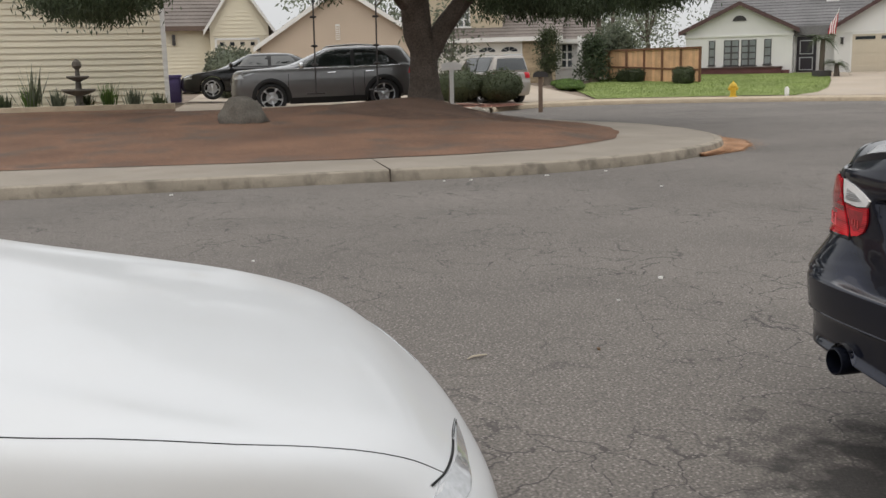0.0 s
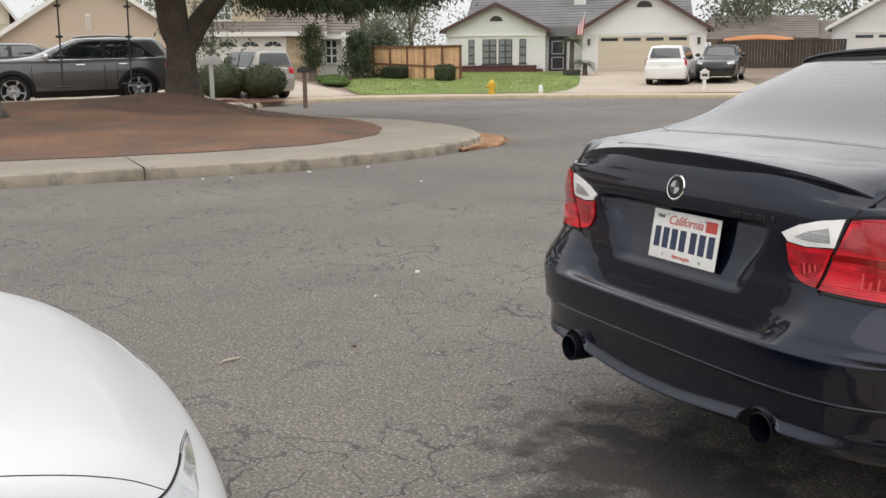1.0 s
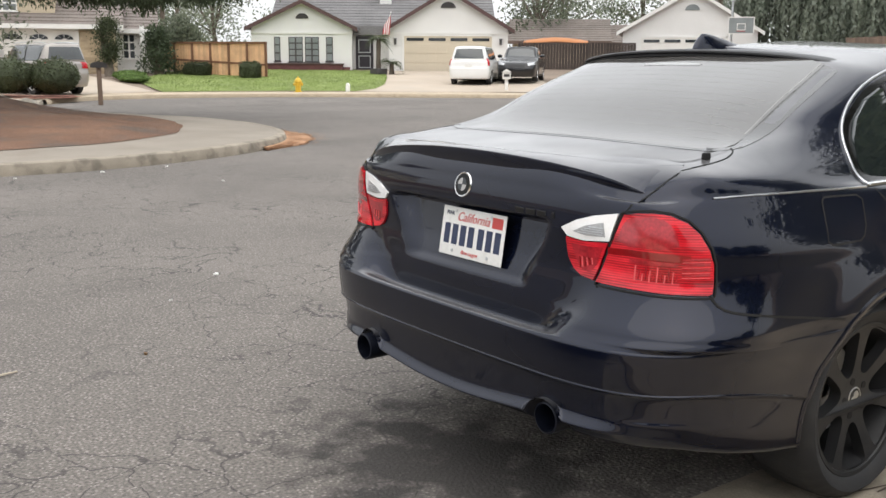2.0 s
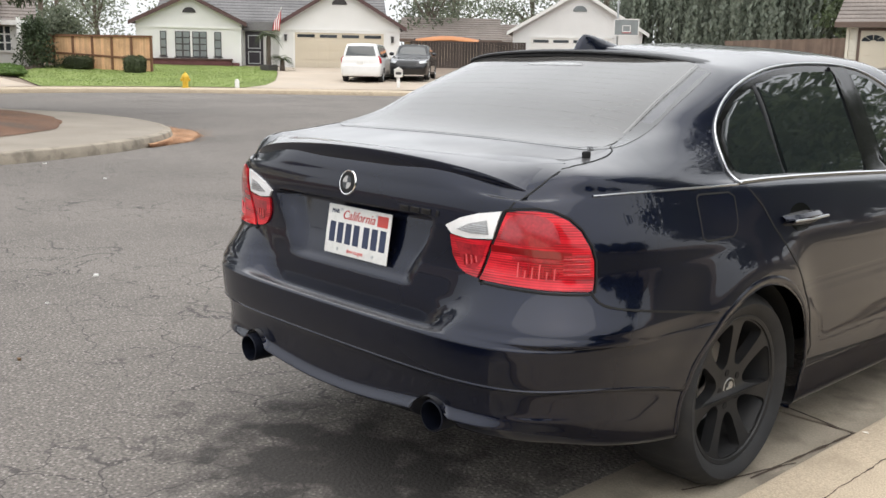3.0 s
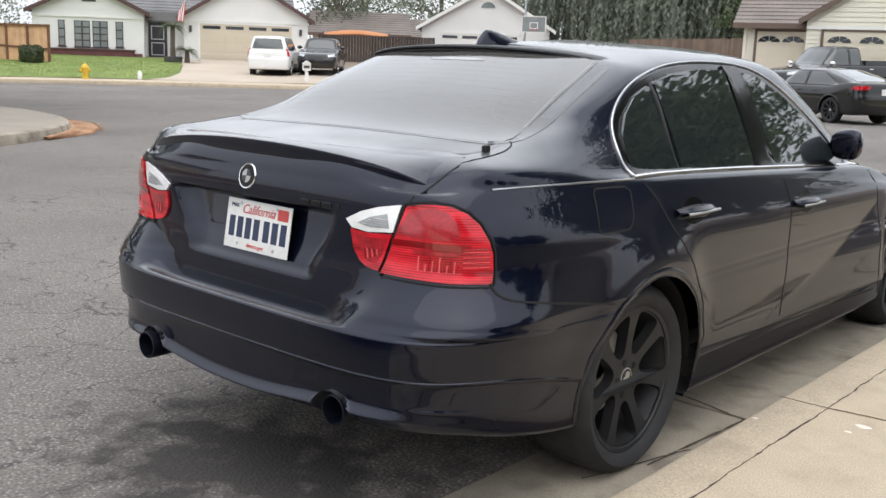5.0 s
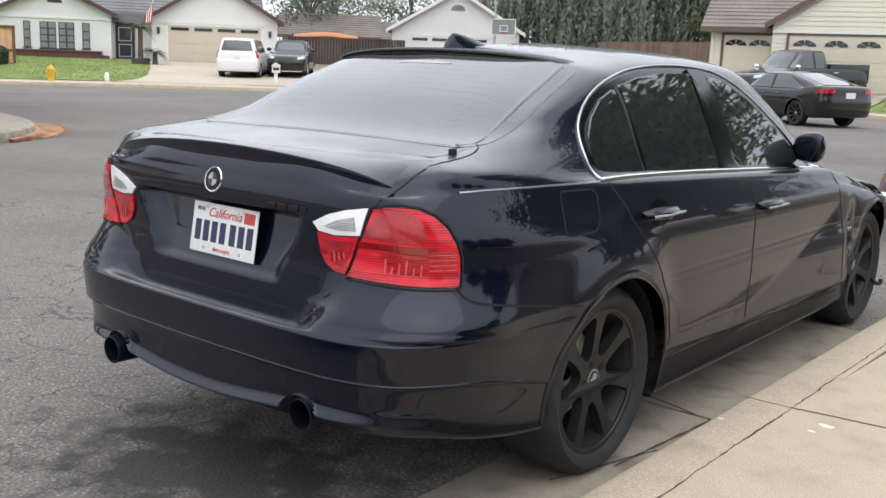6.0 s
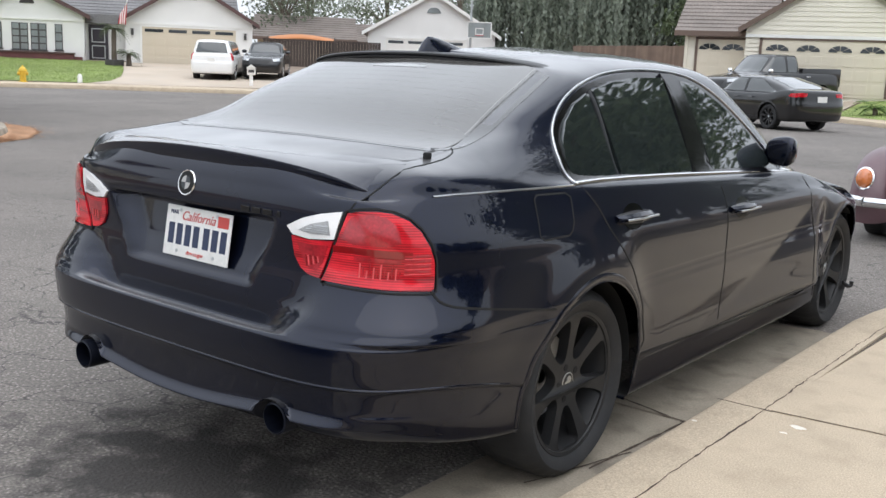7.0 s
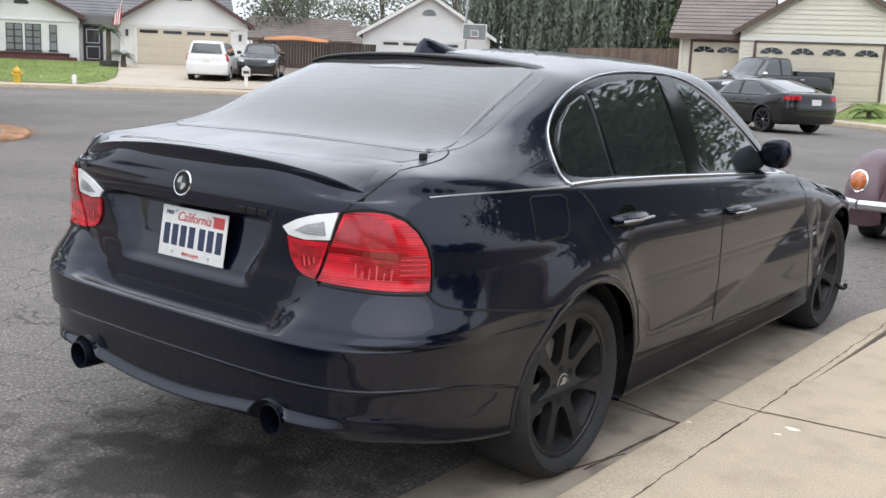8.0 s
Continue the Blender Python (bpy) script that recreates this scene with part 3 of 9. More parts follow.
class Shell:
    """A car body surface on which panels, lamps, glass and seams are laid by projection."""

    def __init__(self, rings, nu=5, nv=5, fit=(1, 1, 1), shape=None, fair=0, calm=None):
        from mathutils.bvhtree import BVHTree
        self.grid = shell_grid(rings, nu, nv, fair, calm) * np.array(fit)
        nl, nc = self.grid.shape[:2]
        self.verts = [Vector(p) for p in self.grid.reshape(-1, 3)]
        if shape:
            for v in self.verts:
                shape(v)
        self.faces = [(i * nc + j, i * nc + (j + 1) % nc, (i + 1) * nc + (j + 1) % nc, (i + 1) * nc + j) for i in range(nl - 1) for j in range(nc)]
        self.tree = BVHTree.FromPolygons(self.verts, self.faces)

    def cast(self, way, a, b):
        if way == "side":
            o, d = Vector((3, a, b)), Vector((-1, 0, 0))
        elif way == "rear":
            o, d = Vector((a, -2, b)), Vector((0, 1, 0))
        elif way == "front":
            o, d = Vector((a, 9, b)), Vector((0, -1, 0))
        elif way == "top":
            o, d = Vector((a, b, 4)), Vector((0, 0, -1))
        elif way == "corner":
            c = Vector((0.35, 0.75, b))
            d = Vector((-math.sin(radians(a)), math.cos(radians(a)), 0))
            o = c - d * 3
        p, n, _, _ = self.tree.ray_cast(o, d)
        if p is None:
            p, n, _, _ = self.tree.find_nearest(o + d * 2.2)
        if n.dot(d) > 0:
            n = -n
        return p, n

    def patch(self, way, outline, lift=0.004, rings=7, mirror=False, step=0.03, centre=None, dish=0.0, bm=None):
        """A star-shaped panel laid on the shell, its edge turned down into it."""
        bm = bm or bmesh.new()
        unit = 40 if way == "corner" else 1
        line = []
        for p, q in zip(outline, outline[1:] + outline[:1]):
            n = max(1, int(math.hypot((q[0] - p[0]) / unit, q[1] - p[1]) / step))
            line += [(p[0] + (q[0] - p[0]) * i / n, p[1] + (q[1] - p[1]) * i / n) for i in range(n)]
        cx, cy = centre or (sum(p[0] for p in line) / len(line), sum(p[1] for p in line) / len(line))
        rows = []
        sx = -1 if mirror else 1
        for k in range(rings + 2):
            f = min(k, rings) / rings
            row = []
            for a, b in line:
                p, n = self.cast(way, cx + (a - cx) * max(f, 0.02), cy + (b - cy) * max(f, 0.02))
                up = lift - dish * (1 - f * f) if k <= rings else -0.006
                p = p + n * up
                row.append((p.x * sx, p.y, p.z))
            rows.append(row)
        vs = grid_mesh(bm, rows, closed=True)
        bm.faces.new(vs[0])
        bmesh.ops.recalc_face_normals(bm, faces=bm.faces)
        return bm

    def ribbon(self, way, line, width, lift=0.002, mirror=False, step=0.03, bm=None, rise=0.0):
        """A narrow band along a line on the shell: seams, trim, lips."""
        bm = bm or bmesh.new()
        unit = 40 if way == "corner" else 1
        pts = [line[0]]
        for p, q in zip(line, line[1:]):
            n = max(1, int(math.hypot((q[0] - p[0]) / unit, q[1] - p[1]) / step))
            pts += [(p[0] + (q[0] - p[0]) * i / n, p[1] + (q[1] - p[1]) * i / n) for i in range(1, n + 1)]
        on = [self.cast(way, *p) for p in pts]
        rows = []
        sx = -1 if mirror else 1
        for i, (p, n) in enumerate(on):
            t = (on[min(i + 1, len(on) - 1)][0] - on[max(i - 1, 0)][0])
            if t.length < 1e-6:
                continue
            side = t.normalized().cross(n).normalized() * width / 2
            row = []
            for k, up in ((-1, -0.004), (-1, lift), (-0.4, lift + rise), (0.4, lift + rise), (1, lift), (1, -0.004)):
                q = p + side * k + n * up
                row.append((q.x * sx, q.y, q.z))
            rows.append(row)
        grid_mesh(bm, rows)
        bmesh.ops.recalc_face_normals(bm, faces=bm.faces)
        return bm

    def trace(self, points, width, lift=0.002, mirror=False, step=0.02, rise=0.0):
        """A narrow band along points in space, each brought to the nearest place on the shell."""
        pts = np.array(points, float)
        length = np.r_[0, np.cumsum(np.linalg.norm(np.diff(pts, axis=0), axis=1))]
        tt = np.linspace(0, length[-1], max(3, int(length[-1] / step)))
        on = []
        for q in hermite(pts, length, tt):
            p, n, _, _ = self.tree.find_nearest(Vector(q))
            if n.dot(p - Vector((0, p.y, 0.6))) < 0:
                n = -n
            on.append((p, n))
        bm = bmesh.new()
        rows, sx = [], -1 if mirror else 1
        for i, (p, n) in enumerate(on):
            t = on[min(i + 1, len(on) - 1)][0] - on[max(i - 1, 0)][0]
            if t.length < 1e-6:
                continue
            side = t.normalized().cross(n).normalized() * width / 2
            rows.append([((p + side * k + n * up).x * sx, (p + side * k + n * up).y, (p + side * k + n * up).z) for k, up in ((-1, -0.004), (-1, lift), (-0.4, lift + rise), (0.4, lift + rise), (1, lift), (1, -0.004))])
        grid_mesh(bm, rows)
        bmesh.ops.recalc_face_normals(bm, faces=bm.faces)
        return bm

    def body_parts(self, parent, material, regions, arches, arch_r, cut=None):
        """Splits the shell into panels by region; wheel arches are cut out round."""
        verts = [v.copy() for v in self.verts]
        rad = lambda v: min((math.hypot(v.y - y, v.z - z), y, z) for y, z in arches)
        keep = []
        for f in self.faces:
            c = sum((verts[i] for i in f), Vector()) / 4
            if abs(c.x) > 0.5 and all(rad(verts[i])[0] < arch_r for i in f):
                continue
            if cut and cut(c):
                continue
            keep.append(f)
        used = {i for f in keep for i in f}
        for i in used:
            v = verts[i]
            r, y, z = rad(v)
            if abs(v.x) > 0.5 and r < arch_r and r > 1e-4:
                v.y, v.z = y + (v.y - y) * arch_r / r, z + (v.z - z) * arch_r / r
        whole = bpy.data.meshes.new("whole")
        whole.from_pydata(verts, [], keep)
        whole.update()
        normals = [n.vector.copy() for n in whole.vertex_normals]
        groups = {}
        for f in keep:
            c = sum((verts[i] for i in f), Vector()) / 4
            name = next((n for n, test in regions if test(c)), "body")
            groups.setdefault(name, []).append(f)
        made = {}
        for name, fs in groups.items():
            index = {}
            for f in fs:
                for i in f:
                    index.setdefault(i, len(index))
            me = bpy.data.meshes.new(name)
            me.from_pydata([verts[i] for i in index], [], [[index[i] for i in f] for f in fs])
            me.shade_smooth()
            me.materials.append(material)
            me.normals_split_custom_set_from_vertices([normals[i] for i in index])
            ob = new(name.split(":")[0], me)
            ob.parent = parent
            made[name] = ob
        bpy.data.meshes.remove(whole)
        return made


def wheel_meshes(radius, rim_r, width, spokes, rim_mat, bolts=False):
    """Tyre, rim and cap meshes round the x axis, outer face towards +x."""
    out = {}
    bm = bmesh.new()
    w = width / 2
    bulge = 0.013 if bolts else 0.0
    prof = [(rim_r - 0.012, -w * 0.8), (rim_r + 0.01, -w * 0.95), (rim_r + 0.04, -w), (radius - 0.03, -w * 0.98), (radius - 0.008, -w * 0.86), (radius, -w * 0.6), (radius, w * 0.6), (radius - 0.008, w * 0.86), (radius - 0.03, w * 0.98 + bulge * 0.8), (rim_r + 0.04, w + bulge), (rim_r + 0.014, w * 0.97 + bulge * 0.5), (rim_r - 0.002, w * 0.9), (rim_r - 0.012, w * 0.8)]
    lathe(bm, prof, 120, "X")
    bm.verts.ensure_lookup_table()
    for k, (r, hgt) in enumerate(prof):
        if r > radius - 0.01:
            for i in range(120):
                if i % 3 == 0:
                    v = bm.verts[k * 120 + i].co
                    v.y, v.z = v.y * (1 - 0.0045 / r), v.z * (1 - 0.0045 / r)
    out["tyre"] = finish("tyre", bm, RUBBER)
    bm = bmesh.new()
    lip = w * 0.93
    prof = [(rim_r - 0.006, -w * 0.8), (rim_r + 0.004, lip - 0.004), (rim_r - 0.003, lip), (rim_r - 0.014, lip - 0.003), (rim_r - 0.022, lip - 0.02), (rim_r - 0.035, -w * 0.1), (rim_r - 0.04, -w * 0.75), (0.12, -w * 0.8)]
    if rim_mat is not RIM_BLACK:
        lathe(bm, prof[4:], 48, "X")
        bmesh.ops.recalc_face_normals(bm, faces=bm.faces)
        out["rim_barrel"] = finish("rim_barrel", bm, RIM_BLACK)
        bm = bmesh.new()
        lathe(bm, prof[:5], 64, "X")
    else:
        lathe(bm, prof, 64, "X")
    hub = lip - 0.035
    if not bolts:
        lathe(bm, [(0.001, hub), (0.034, hub), (0.07, hub - 0.004), (0.082, hub - 0.012), (0.085, hub - 0.05)], 32, "X")
    if bolts:  # one broad face with teardrop openings
        face_x = lambda r: hub + 0.003 + (lip - 0.010 - hub) * min(1.0, r / 0.24) ** 1.6
        tear = [(0.082, 0.0), (0.086, 0.015), (0.108, 0.031), (0.145, 0.047), (0.185, 0.062), (0.211, 0.068), (0.224, 0.056), (0.228, 0.028)]
        tear = rounded(tear + [(0.229, 0.0)] + [(r, -h) for r, h in tear[:0:-1]], 2)
        loops = [[(0.244 * math.sin(2 * math.pi * k / 84), 0.244 * math.cos(2 * math.pi * k / 84)) for k in range(84)]]
        for i in range(spokes):
            c, n = math.cos(math.pi + 2 * math.pi * i / spokes), math.sin(math.pi + 2 * math.pi * i / spokes)
            loops.append([(h * c + r * n, r * c - h * n) for r, h in tear])
        es = []
        for k, line in enumerate(loops):
            vs = [bm.verts.new((face_x(math.hypot(y, z)), y, z)) for y, z in line]
            es += [bm.edges.new((p, q)) for p, q in zip(vs, vs[1:] + vs[:1])]
            if k:
                back = [bm.verts.new((v.co.x - 0.038, v.co.y * 1.01, v.co.z * 1.01)) for v in vs]
                for j in range(len(vs)):
                    bm.faces.new((vs[j], vs[(j + 1) % len(vs)], back[(j + 1) % len(vs)], back[j]))
        bmesh.ops.triangle_fill(bm, use_beauty=True, edges=es)
    for i in range(0 if bolts else spokes):
        a0 = 2 * math.pi * i / spokes
        rows = []
        for k in range(7):
            f = k / 6
            r = 0.06 + (rim_r - 0.015 - 0.06) * f
            half = 0.024 - 0.006 * math.sin(math.pi * f) + 0.012 * f**3
            x = hub + 0.004 + 0.014 * math.sin(math.pi * f * 0.9) + (lip - 0.016 - hub) * f
            row = []
            for t, dx in ((-1, -0.045), (-1, -0.008), (-0.72, 0.0), (0.72, 0.0), (1, -0.008), (1, -0.045)):
                p = Vector((x + dx, t * half, r))
                row.append(Matrix.Rotation(a0, 3, "X") @ p)
            rows.append(row)
        grid_mesh(bm, rows)
    bmesh.ops.recalc_face_normals(bm, faces=bm.faces)
    out["rim"] = finish("rim", bm, rim_mat)
    bm = bmesh.new()
    lathe(bm, [(0.001, hub + 0.008), (0.028, hub + 0.007), (0.034, hub + 0.003), (0.034, hub - 0.01)], 32, "X")
    out["hub_cap"] = finish("hub_cap", bm, GLOSS_BLACK if bolts else SATIN)
    if bolts:
        bm = bmesh.new()
        lathe(bm, [(0.030, hub + 0.008), (0.032, hub + 0.010), (0.035, hub + 0.009), (0.036, hub)], 32, "X")
        out["cap_ring"] = finish("cap_ring", bm, SATIN)
        for i in range(2):
            bm = bmesh.new()
            lathe(bm, [(0.001, hub + 0.0098), (0.013, hub + 0.0096), (0.014, hub + 0.006)], 12, "X", (0, 0.008 - 0.016 * i, 0.008 - 0.016 * i))
            out["cap_emblem" + "_" * i] = finish("cap_emblem", bm, SATIN)
    if bolts:
        # black discs: the shade in the sunk bolt holes put into colour
        for i in range(5):
            a = 2 * math.pi * (i + 0.5) / 5
            bm = bmesh.new()
            lathe(bm, [(0.001, hub + 0.0094), (0.012, hub + 0.0094), (0.013, hub - 0.012)], 14, "X", (0, 0.058 * math.cos(a), 0.058 * math.sin(a)))
            out["bolt_hole" + "_" * i] = finish("bolt_hole", bm, SEAM)
    bm = bmesh.new()
    lathe(bm, [(0.03, -w * 0.2), (0.15, -w * 0.2), (0.152, -w * 0.35), (0.03, -w * 0.35)], 40, "X")
    out["brake_disc"] = finish("brake_disc", bm, SATIN)
    return out


def add_wheel(parent, meshes, x, y, z, right=True):
    w = new("wheel")
    w.parent = parent
    w.location = (x, y, z)
    w.rotation_euler = (0 if y < 1.5 else 0.2 * y, 0, 0 if right else math.pi)
    for name, me in meshes.items():
        ob = new(name.rstrip("_"), me)
        ob.parent = w
    return w


def text_mesh(body, size, depth=0.001, shear=0.0, align="CENTER"):
    cu = bpy.data.curves.new("text", "FONT")
    cu.body, cu.size, cu.extrude, cu.align_x, cu.shear = body, size, depth, align, shear
    cu.resolution_u = 3
    ob = bpy.data.objects.new("text", cu)
    scene.collection.objects.link(ob)
    bpy.context.view_layer.update()
    me = bpy.data.meshes.new_from_object(ob.evaluated_get(bpy.context.evaluated_depsgraph_get()))
    bpy.data.objects.remove(ob)
    bpy.data.curves.remove(cu)
    bm = bmesh.new()
    bm.from_mesh(me)
    bpy.data.meshes.remove(me)
    return bm


def text_part(name, body, size, m, material, parent, **k):
    bm = text_mesh(body, size, **k)
    bmesh.ops.transform(bm, matrix=m, verts=bm.verts)
    return part(name, bm, material, parent, smooth=False)


HUB_R, HUB_F, HUB_Z, TYRE_R = 0.985, 3.76, 0.328, 0.328


EXHAUST_X, EXHAUST_Z = (-0.435, 0.465), 0.368


def sedan_form(v):
    """Presses the finer forms into the body: plate recess, bumper shoulders, flares, sill, exhaust cut-outs."""
    ax = abs(v.x)
    sx = 1 if v.x >= 0 else -1
    if v.y < 0.2 and 0.68 < v.z < 0.96:
        half = 0.275 + 0.09 * smoothstep(0.72, 0.92, v.z)
        slant = 0.09 if v.x < 0 else 0.035
        k = (1 - smoothstep(half - 0.02, half + slant - 0.02, ax)) * smoothstep(0.708, 0.732, v.z) * (1 - smoothstep(0.908, 0.926, v.z))
        v.y += (0.018 + 0.048 * min(1.0, max(0.0, (v.z - 0.735) / 0.17))) * k
    if v.y < 0.6 and v.z > 0.99:  # the lid falls away towards its corners
        v.z -= 0.052 * smoothstep(0.30, 0.68, ax) * (1 - smoothstep(0.13, 0.27, v.y)) * smoothstep(0.99, 1.06, v.z)
    if ax > 0.6 and 0.3 < v.z < 1.10:
        if v.y < 1.4 and 0.5 < v.z < 0.82:  # the quarter panel leans out down to the bumper
            v.x += sx * 0.014 * min((v.z - 0.5) / 0.16, (0.82 - v.z) / 0.16) * smoothstep(0.15, 0.38, v.y) * (1 - smoothstep(0.85, 1.35, v.y))
        for hy, most in ((HUB_R, 0.020), (HUB_F, 0.018)):
            r = math.hypot(v.y - hy, v.z - HUB_Z)
            if r < 0.75:  # flared wheel arches
                f = (math.exp(-(((r - 0.40) / 0.095) ** 2)) if r > 0.40 else 1.0) * (1 - smoothstep(0.20, 0.50, v.y - hy))
                up = smoothstep(HUB_Z - 0.05, HUB_Z + 0.25, v.z)
                v.x += sx * most * f * up * smoothstep(0.42, 0.85, v.y)
        if v.y < 1.1:  # the shoulder rolls inwards above the lamp
            v.x -= sx * 0.017 * smoothstep(0.868, 0.99, v.z) * (1 - smoothstep(0.70, 1.08, v.y)) * smoothstep(0.14, 0.26, v.y) * (1 - smoothstep(1.01, 1.09, v.z))
        if 1.35 < v.y < 3.4:  # the doors sweep out into the sill towards the front
            line = 0.30 + 0.46 * max(0.0, (v.y - 1.60) / 1.60) ** 1.3
            v.x += sx * 0.17 * max(0.0, line - v.z) * (1 - smoothstep(3.15, 3.4, v.y)) * (1 if v.z > 0.36 else max(0.0, (v.z - 0.30) / 0.06))
    if v.y < 0.3 and v.z < 0.42:  # arched openings for the exhausts
        for x in EXHAUST_X:
            d = abs(v.x - x)
            if d < 0.074:
                v.z = max(v.z, EXHAUST_Z - 0.02 + math.sqrt(0.074**2 - d * d) * 1.1)


def sedan_shell():
    return Shell(sedan_rings(), NU, 7, shape=sedan_form, calm=shoulder)


def shoulder(x, y, z):
    """Weight of the rear shoulder, between lamp, lid, rear pillar and door."""
    step = lambda a, b, v: np.clip((v - a) / (b - a), 0, 1)
    return step(0.22, 0.40, y) * step(1.25, 1.0, y) * step(0.90, 0.97, z) * step(1.18, 1.12, z) * step(0.60, 0.70, x)


def build_sedan():
    car = thing("sedan_car", Matrix.Identity(4), "dark navy blue four-door sedan parked at the kerb, glossy", "car")
    sh = sedan_shell()
    regions = [
        ("rear_bumper", lambda c: c.y < 0.95 and (c.z < 0.624 or (c.z < 0.75 and abs(c.x) > 0.50 and c.y < 0.25) or (c.z < 0.66 and c.y > 0.2))),
        ("front_bumper", lambda c: c.z < 0.6 and c.y > 4.1),
        ("trunk_lid", lambda c: c.y < 0.52 and abs(c.x) < 0.66 and c.z > 0.624),
        ("hood", lambda c: c.y > 3.2 and abs(c.x) < 0.72 and c.z > 0.7),
        ("roof", lambda c: c.z > 1.352),
        ("door", lambda c: c.x > 0 and 1.3 < c.y < 2.08 and c.z > 0.36 and c.z < 1.0),
        ("door:b", lambda c: c.x > 0 and 2.08 <= c.y < 3.1 and c.z > 0.33 and c.z < 0.99),
        ("door:c", lambda c: c.x < 0 and 1.3 < c.y < 2.08 and c.z > 0.36 and c.z < 1.0),
        ("door:d", lambda c: c.x < 0 and 2.08 <= c.y < 3.1 and c.z > 0.33 and c.z < 0.99)]
    made = sh.body_parts(car, PAINT, regions, [(HUB_R, HUB_Z - 0.008), (HUB_F, HUB_Z)], 0.370)
    # inner floor and wheel wells close the body from below
    bm = boxed(-0.70, 0.70, 0.40, 4.2, 0.27, 0.33)
    part("underbody", bm, BLACK_PLASTIC, car)
    bm = boxed(-0.60, 0.60, 0.5, 4.2, 0.24, 0.75)
    part("wheel_well_liner", bm, SEAM, car)
    for x in (-1, 1):
        for hy in (HUB_R, HUB_F):
            bm = bmesh.new()
            grid_mesh(bm, [[(x * d, hy + 0.368 * math.cos(radians(a)), HUB_Z + 0.368 * math.sin(radians(a))) for a in range(0 if hy == HUB_R else 54, 181, 6)] for d in (0.50, 0.70, 0.868)])
            part("wheel_arch_liner", bm, SEAM, car)
    bm = bmesh.new()
    limb(bm, bend([(0.875, 3.955, 0.228), (0.90, 3.985, 0.206), (0.912, 3.995, 0.212), (0.914, 3.997, 0.235)]), [0.012] * 13, 8, 0.0)
    part("loose_trim", bm, BLACK_PLASTIC, car, "loose end of black plastic trim")
    wm = wheel_meshes(TYRE_R, 0.250, 0.235, 7, RIM_BLACK, True)
    for x, y, right in ((0.75, HUB_R, True), (-0.75, HUB_R, False), (0.745, HUB_F, True), (-0.745, HUB_F, False)):
        add_wheel(car, wm, x, y, HUB_Z, right)
    return car, sh, made




def loop(pts):
    return pts + pts[:1]


def rounded(pts, rounds=2):
    p = list(pts)
    for _ in range(rounds):
        out = []
        for a, b in zip(p, p[1:] + p[:1]):
            out += [(0.78 * a[0] + 0.22 * b[0], 0.78 * a[1] + 0.22 * b[1]), (0.22 * a[0] + 0.78 * b[0], 0.22 * a[1] + 0.78 * b[1])]
        p = out
    return p


WIN = [(0.95, 1.008), (0.925, 1.06), (0.935, 1.12), (0.98, 1.185), (1.06, 1.24), (1.17, 1.29), (1.30, 1.325), (1.45, 1.35), (1.62, 1.364), (1.80, 1.368), (1.98, 1.364), (2.14, 1.345), (2.35, 1.27), (2.56, 1.165), (2.78, 1.035), (2.96, 0.925), (2.07, 0.965), (1.5, 0.99)]
QUARTER = [(0.986, 1.014), (0.960, 1.075), (0.978, 1.137), (1.035, 1.20), (1.12, 1.252), (1.236, 1.290), (1.264, 1.003)]
REAR_PANE = [(1.298, 1.001), (1.278, 1.300), (1.45, 1.332), (1.62, 1.347), (1.845, 1.350), (1.884, 0.978)]
FRONT_PANE = [(1.995, 1.343), (2.13, 1.325), (2.33, 1.25), (2.54, 1.145), (2.75, 1.02), (2.89, 0.936), (2.085, 0.969)]
PILLAR = [(1.852, 1.36), (1.98, 1.358), (2.072, 0.968), (1.885, 0.978)]


def crisp(outline, near=0.022):
    """Adds points close to the corners, so that rounding stays small."""
    out = []
    for a, b in zip(outline, outline[1:] + outline[:1]):
        d = math.dist(a, b)
        out.append(a)
        if d > 3 * near:
            out += [(a[0] + (b[0] - a[0]) * k, a[1] + (b[1] - a[1]) * k) for k in (near / d, 1 - near / d)]
    return out


def pane_fit(sh, outlines):
    """A quadratic surface through the body's side glass, so that the panes are evenly curved."""
    pts = []
    for line in outlines:
        cy, cz = sum(p[0] for p in line) / len(line), sum(p[1] for p in line) / len(line)
        pts += [sh.cast("side", cy + (y - cy) * f, cz + (z - cz) * f)[0] for y, z in line for f in (0.2, 0.6, 0.95)]
    basis = lambda y, z: [1.0, y, z, y * y, y * z, z * z]
    a = np.array([basis(p.y, p.z) for p in pts])
    b = np.array([p.x for p in pts])
    k = np.linalg.lstsq(a, b, rcond=None)[0]
    out = float(np.max(b - a @ k))
    return lambda y, z: float(np.dot(basis(y, z), k)) + out * 0.8


def pane(fit, outline, lift, mirror):
    """An even glass pane with a turned-in edge."""
    bm = bmesh.new()
    sx = -1 if mirror else 1
    line = resample(outline + outline[:1], 0.03)[:-1]
    cy, cz = sum(p[0] for p in line) / len(line), sum(p[1] for p in line) / len(line)
    rows = []
    for f, d in ((0.02, lift), (0.25, lift), (0.5, lift), (0.75, lift), (1.0, lift), (1.0, -0.02)):
        rows.append([(sx * (fit(cy + (y - cy) * f, cz + (z - cz) * f) + d), cy + (y - cy) * f, cz + (z - cz) * f) for y, z in line])
    vs = grid_mesh(bm, rows, closed=True)
    bm.faces.new(vs[0])
    bmesh.ops.recalc_face_normals(bm, faces=bm.faces)
    return bm


def both(fn):
    for mirror in (False, True):
        fn(mirror)


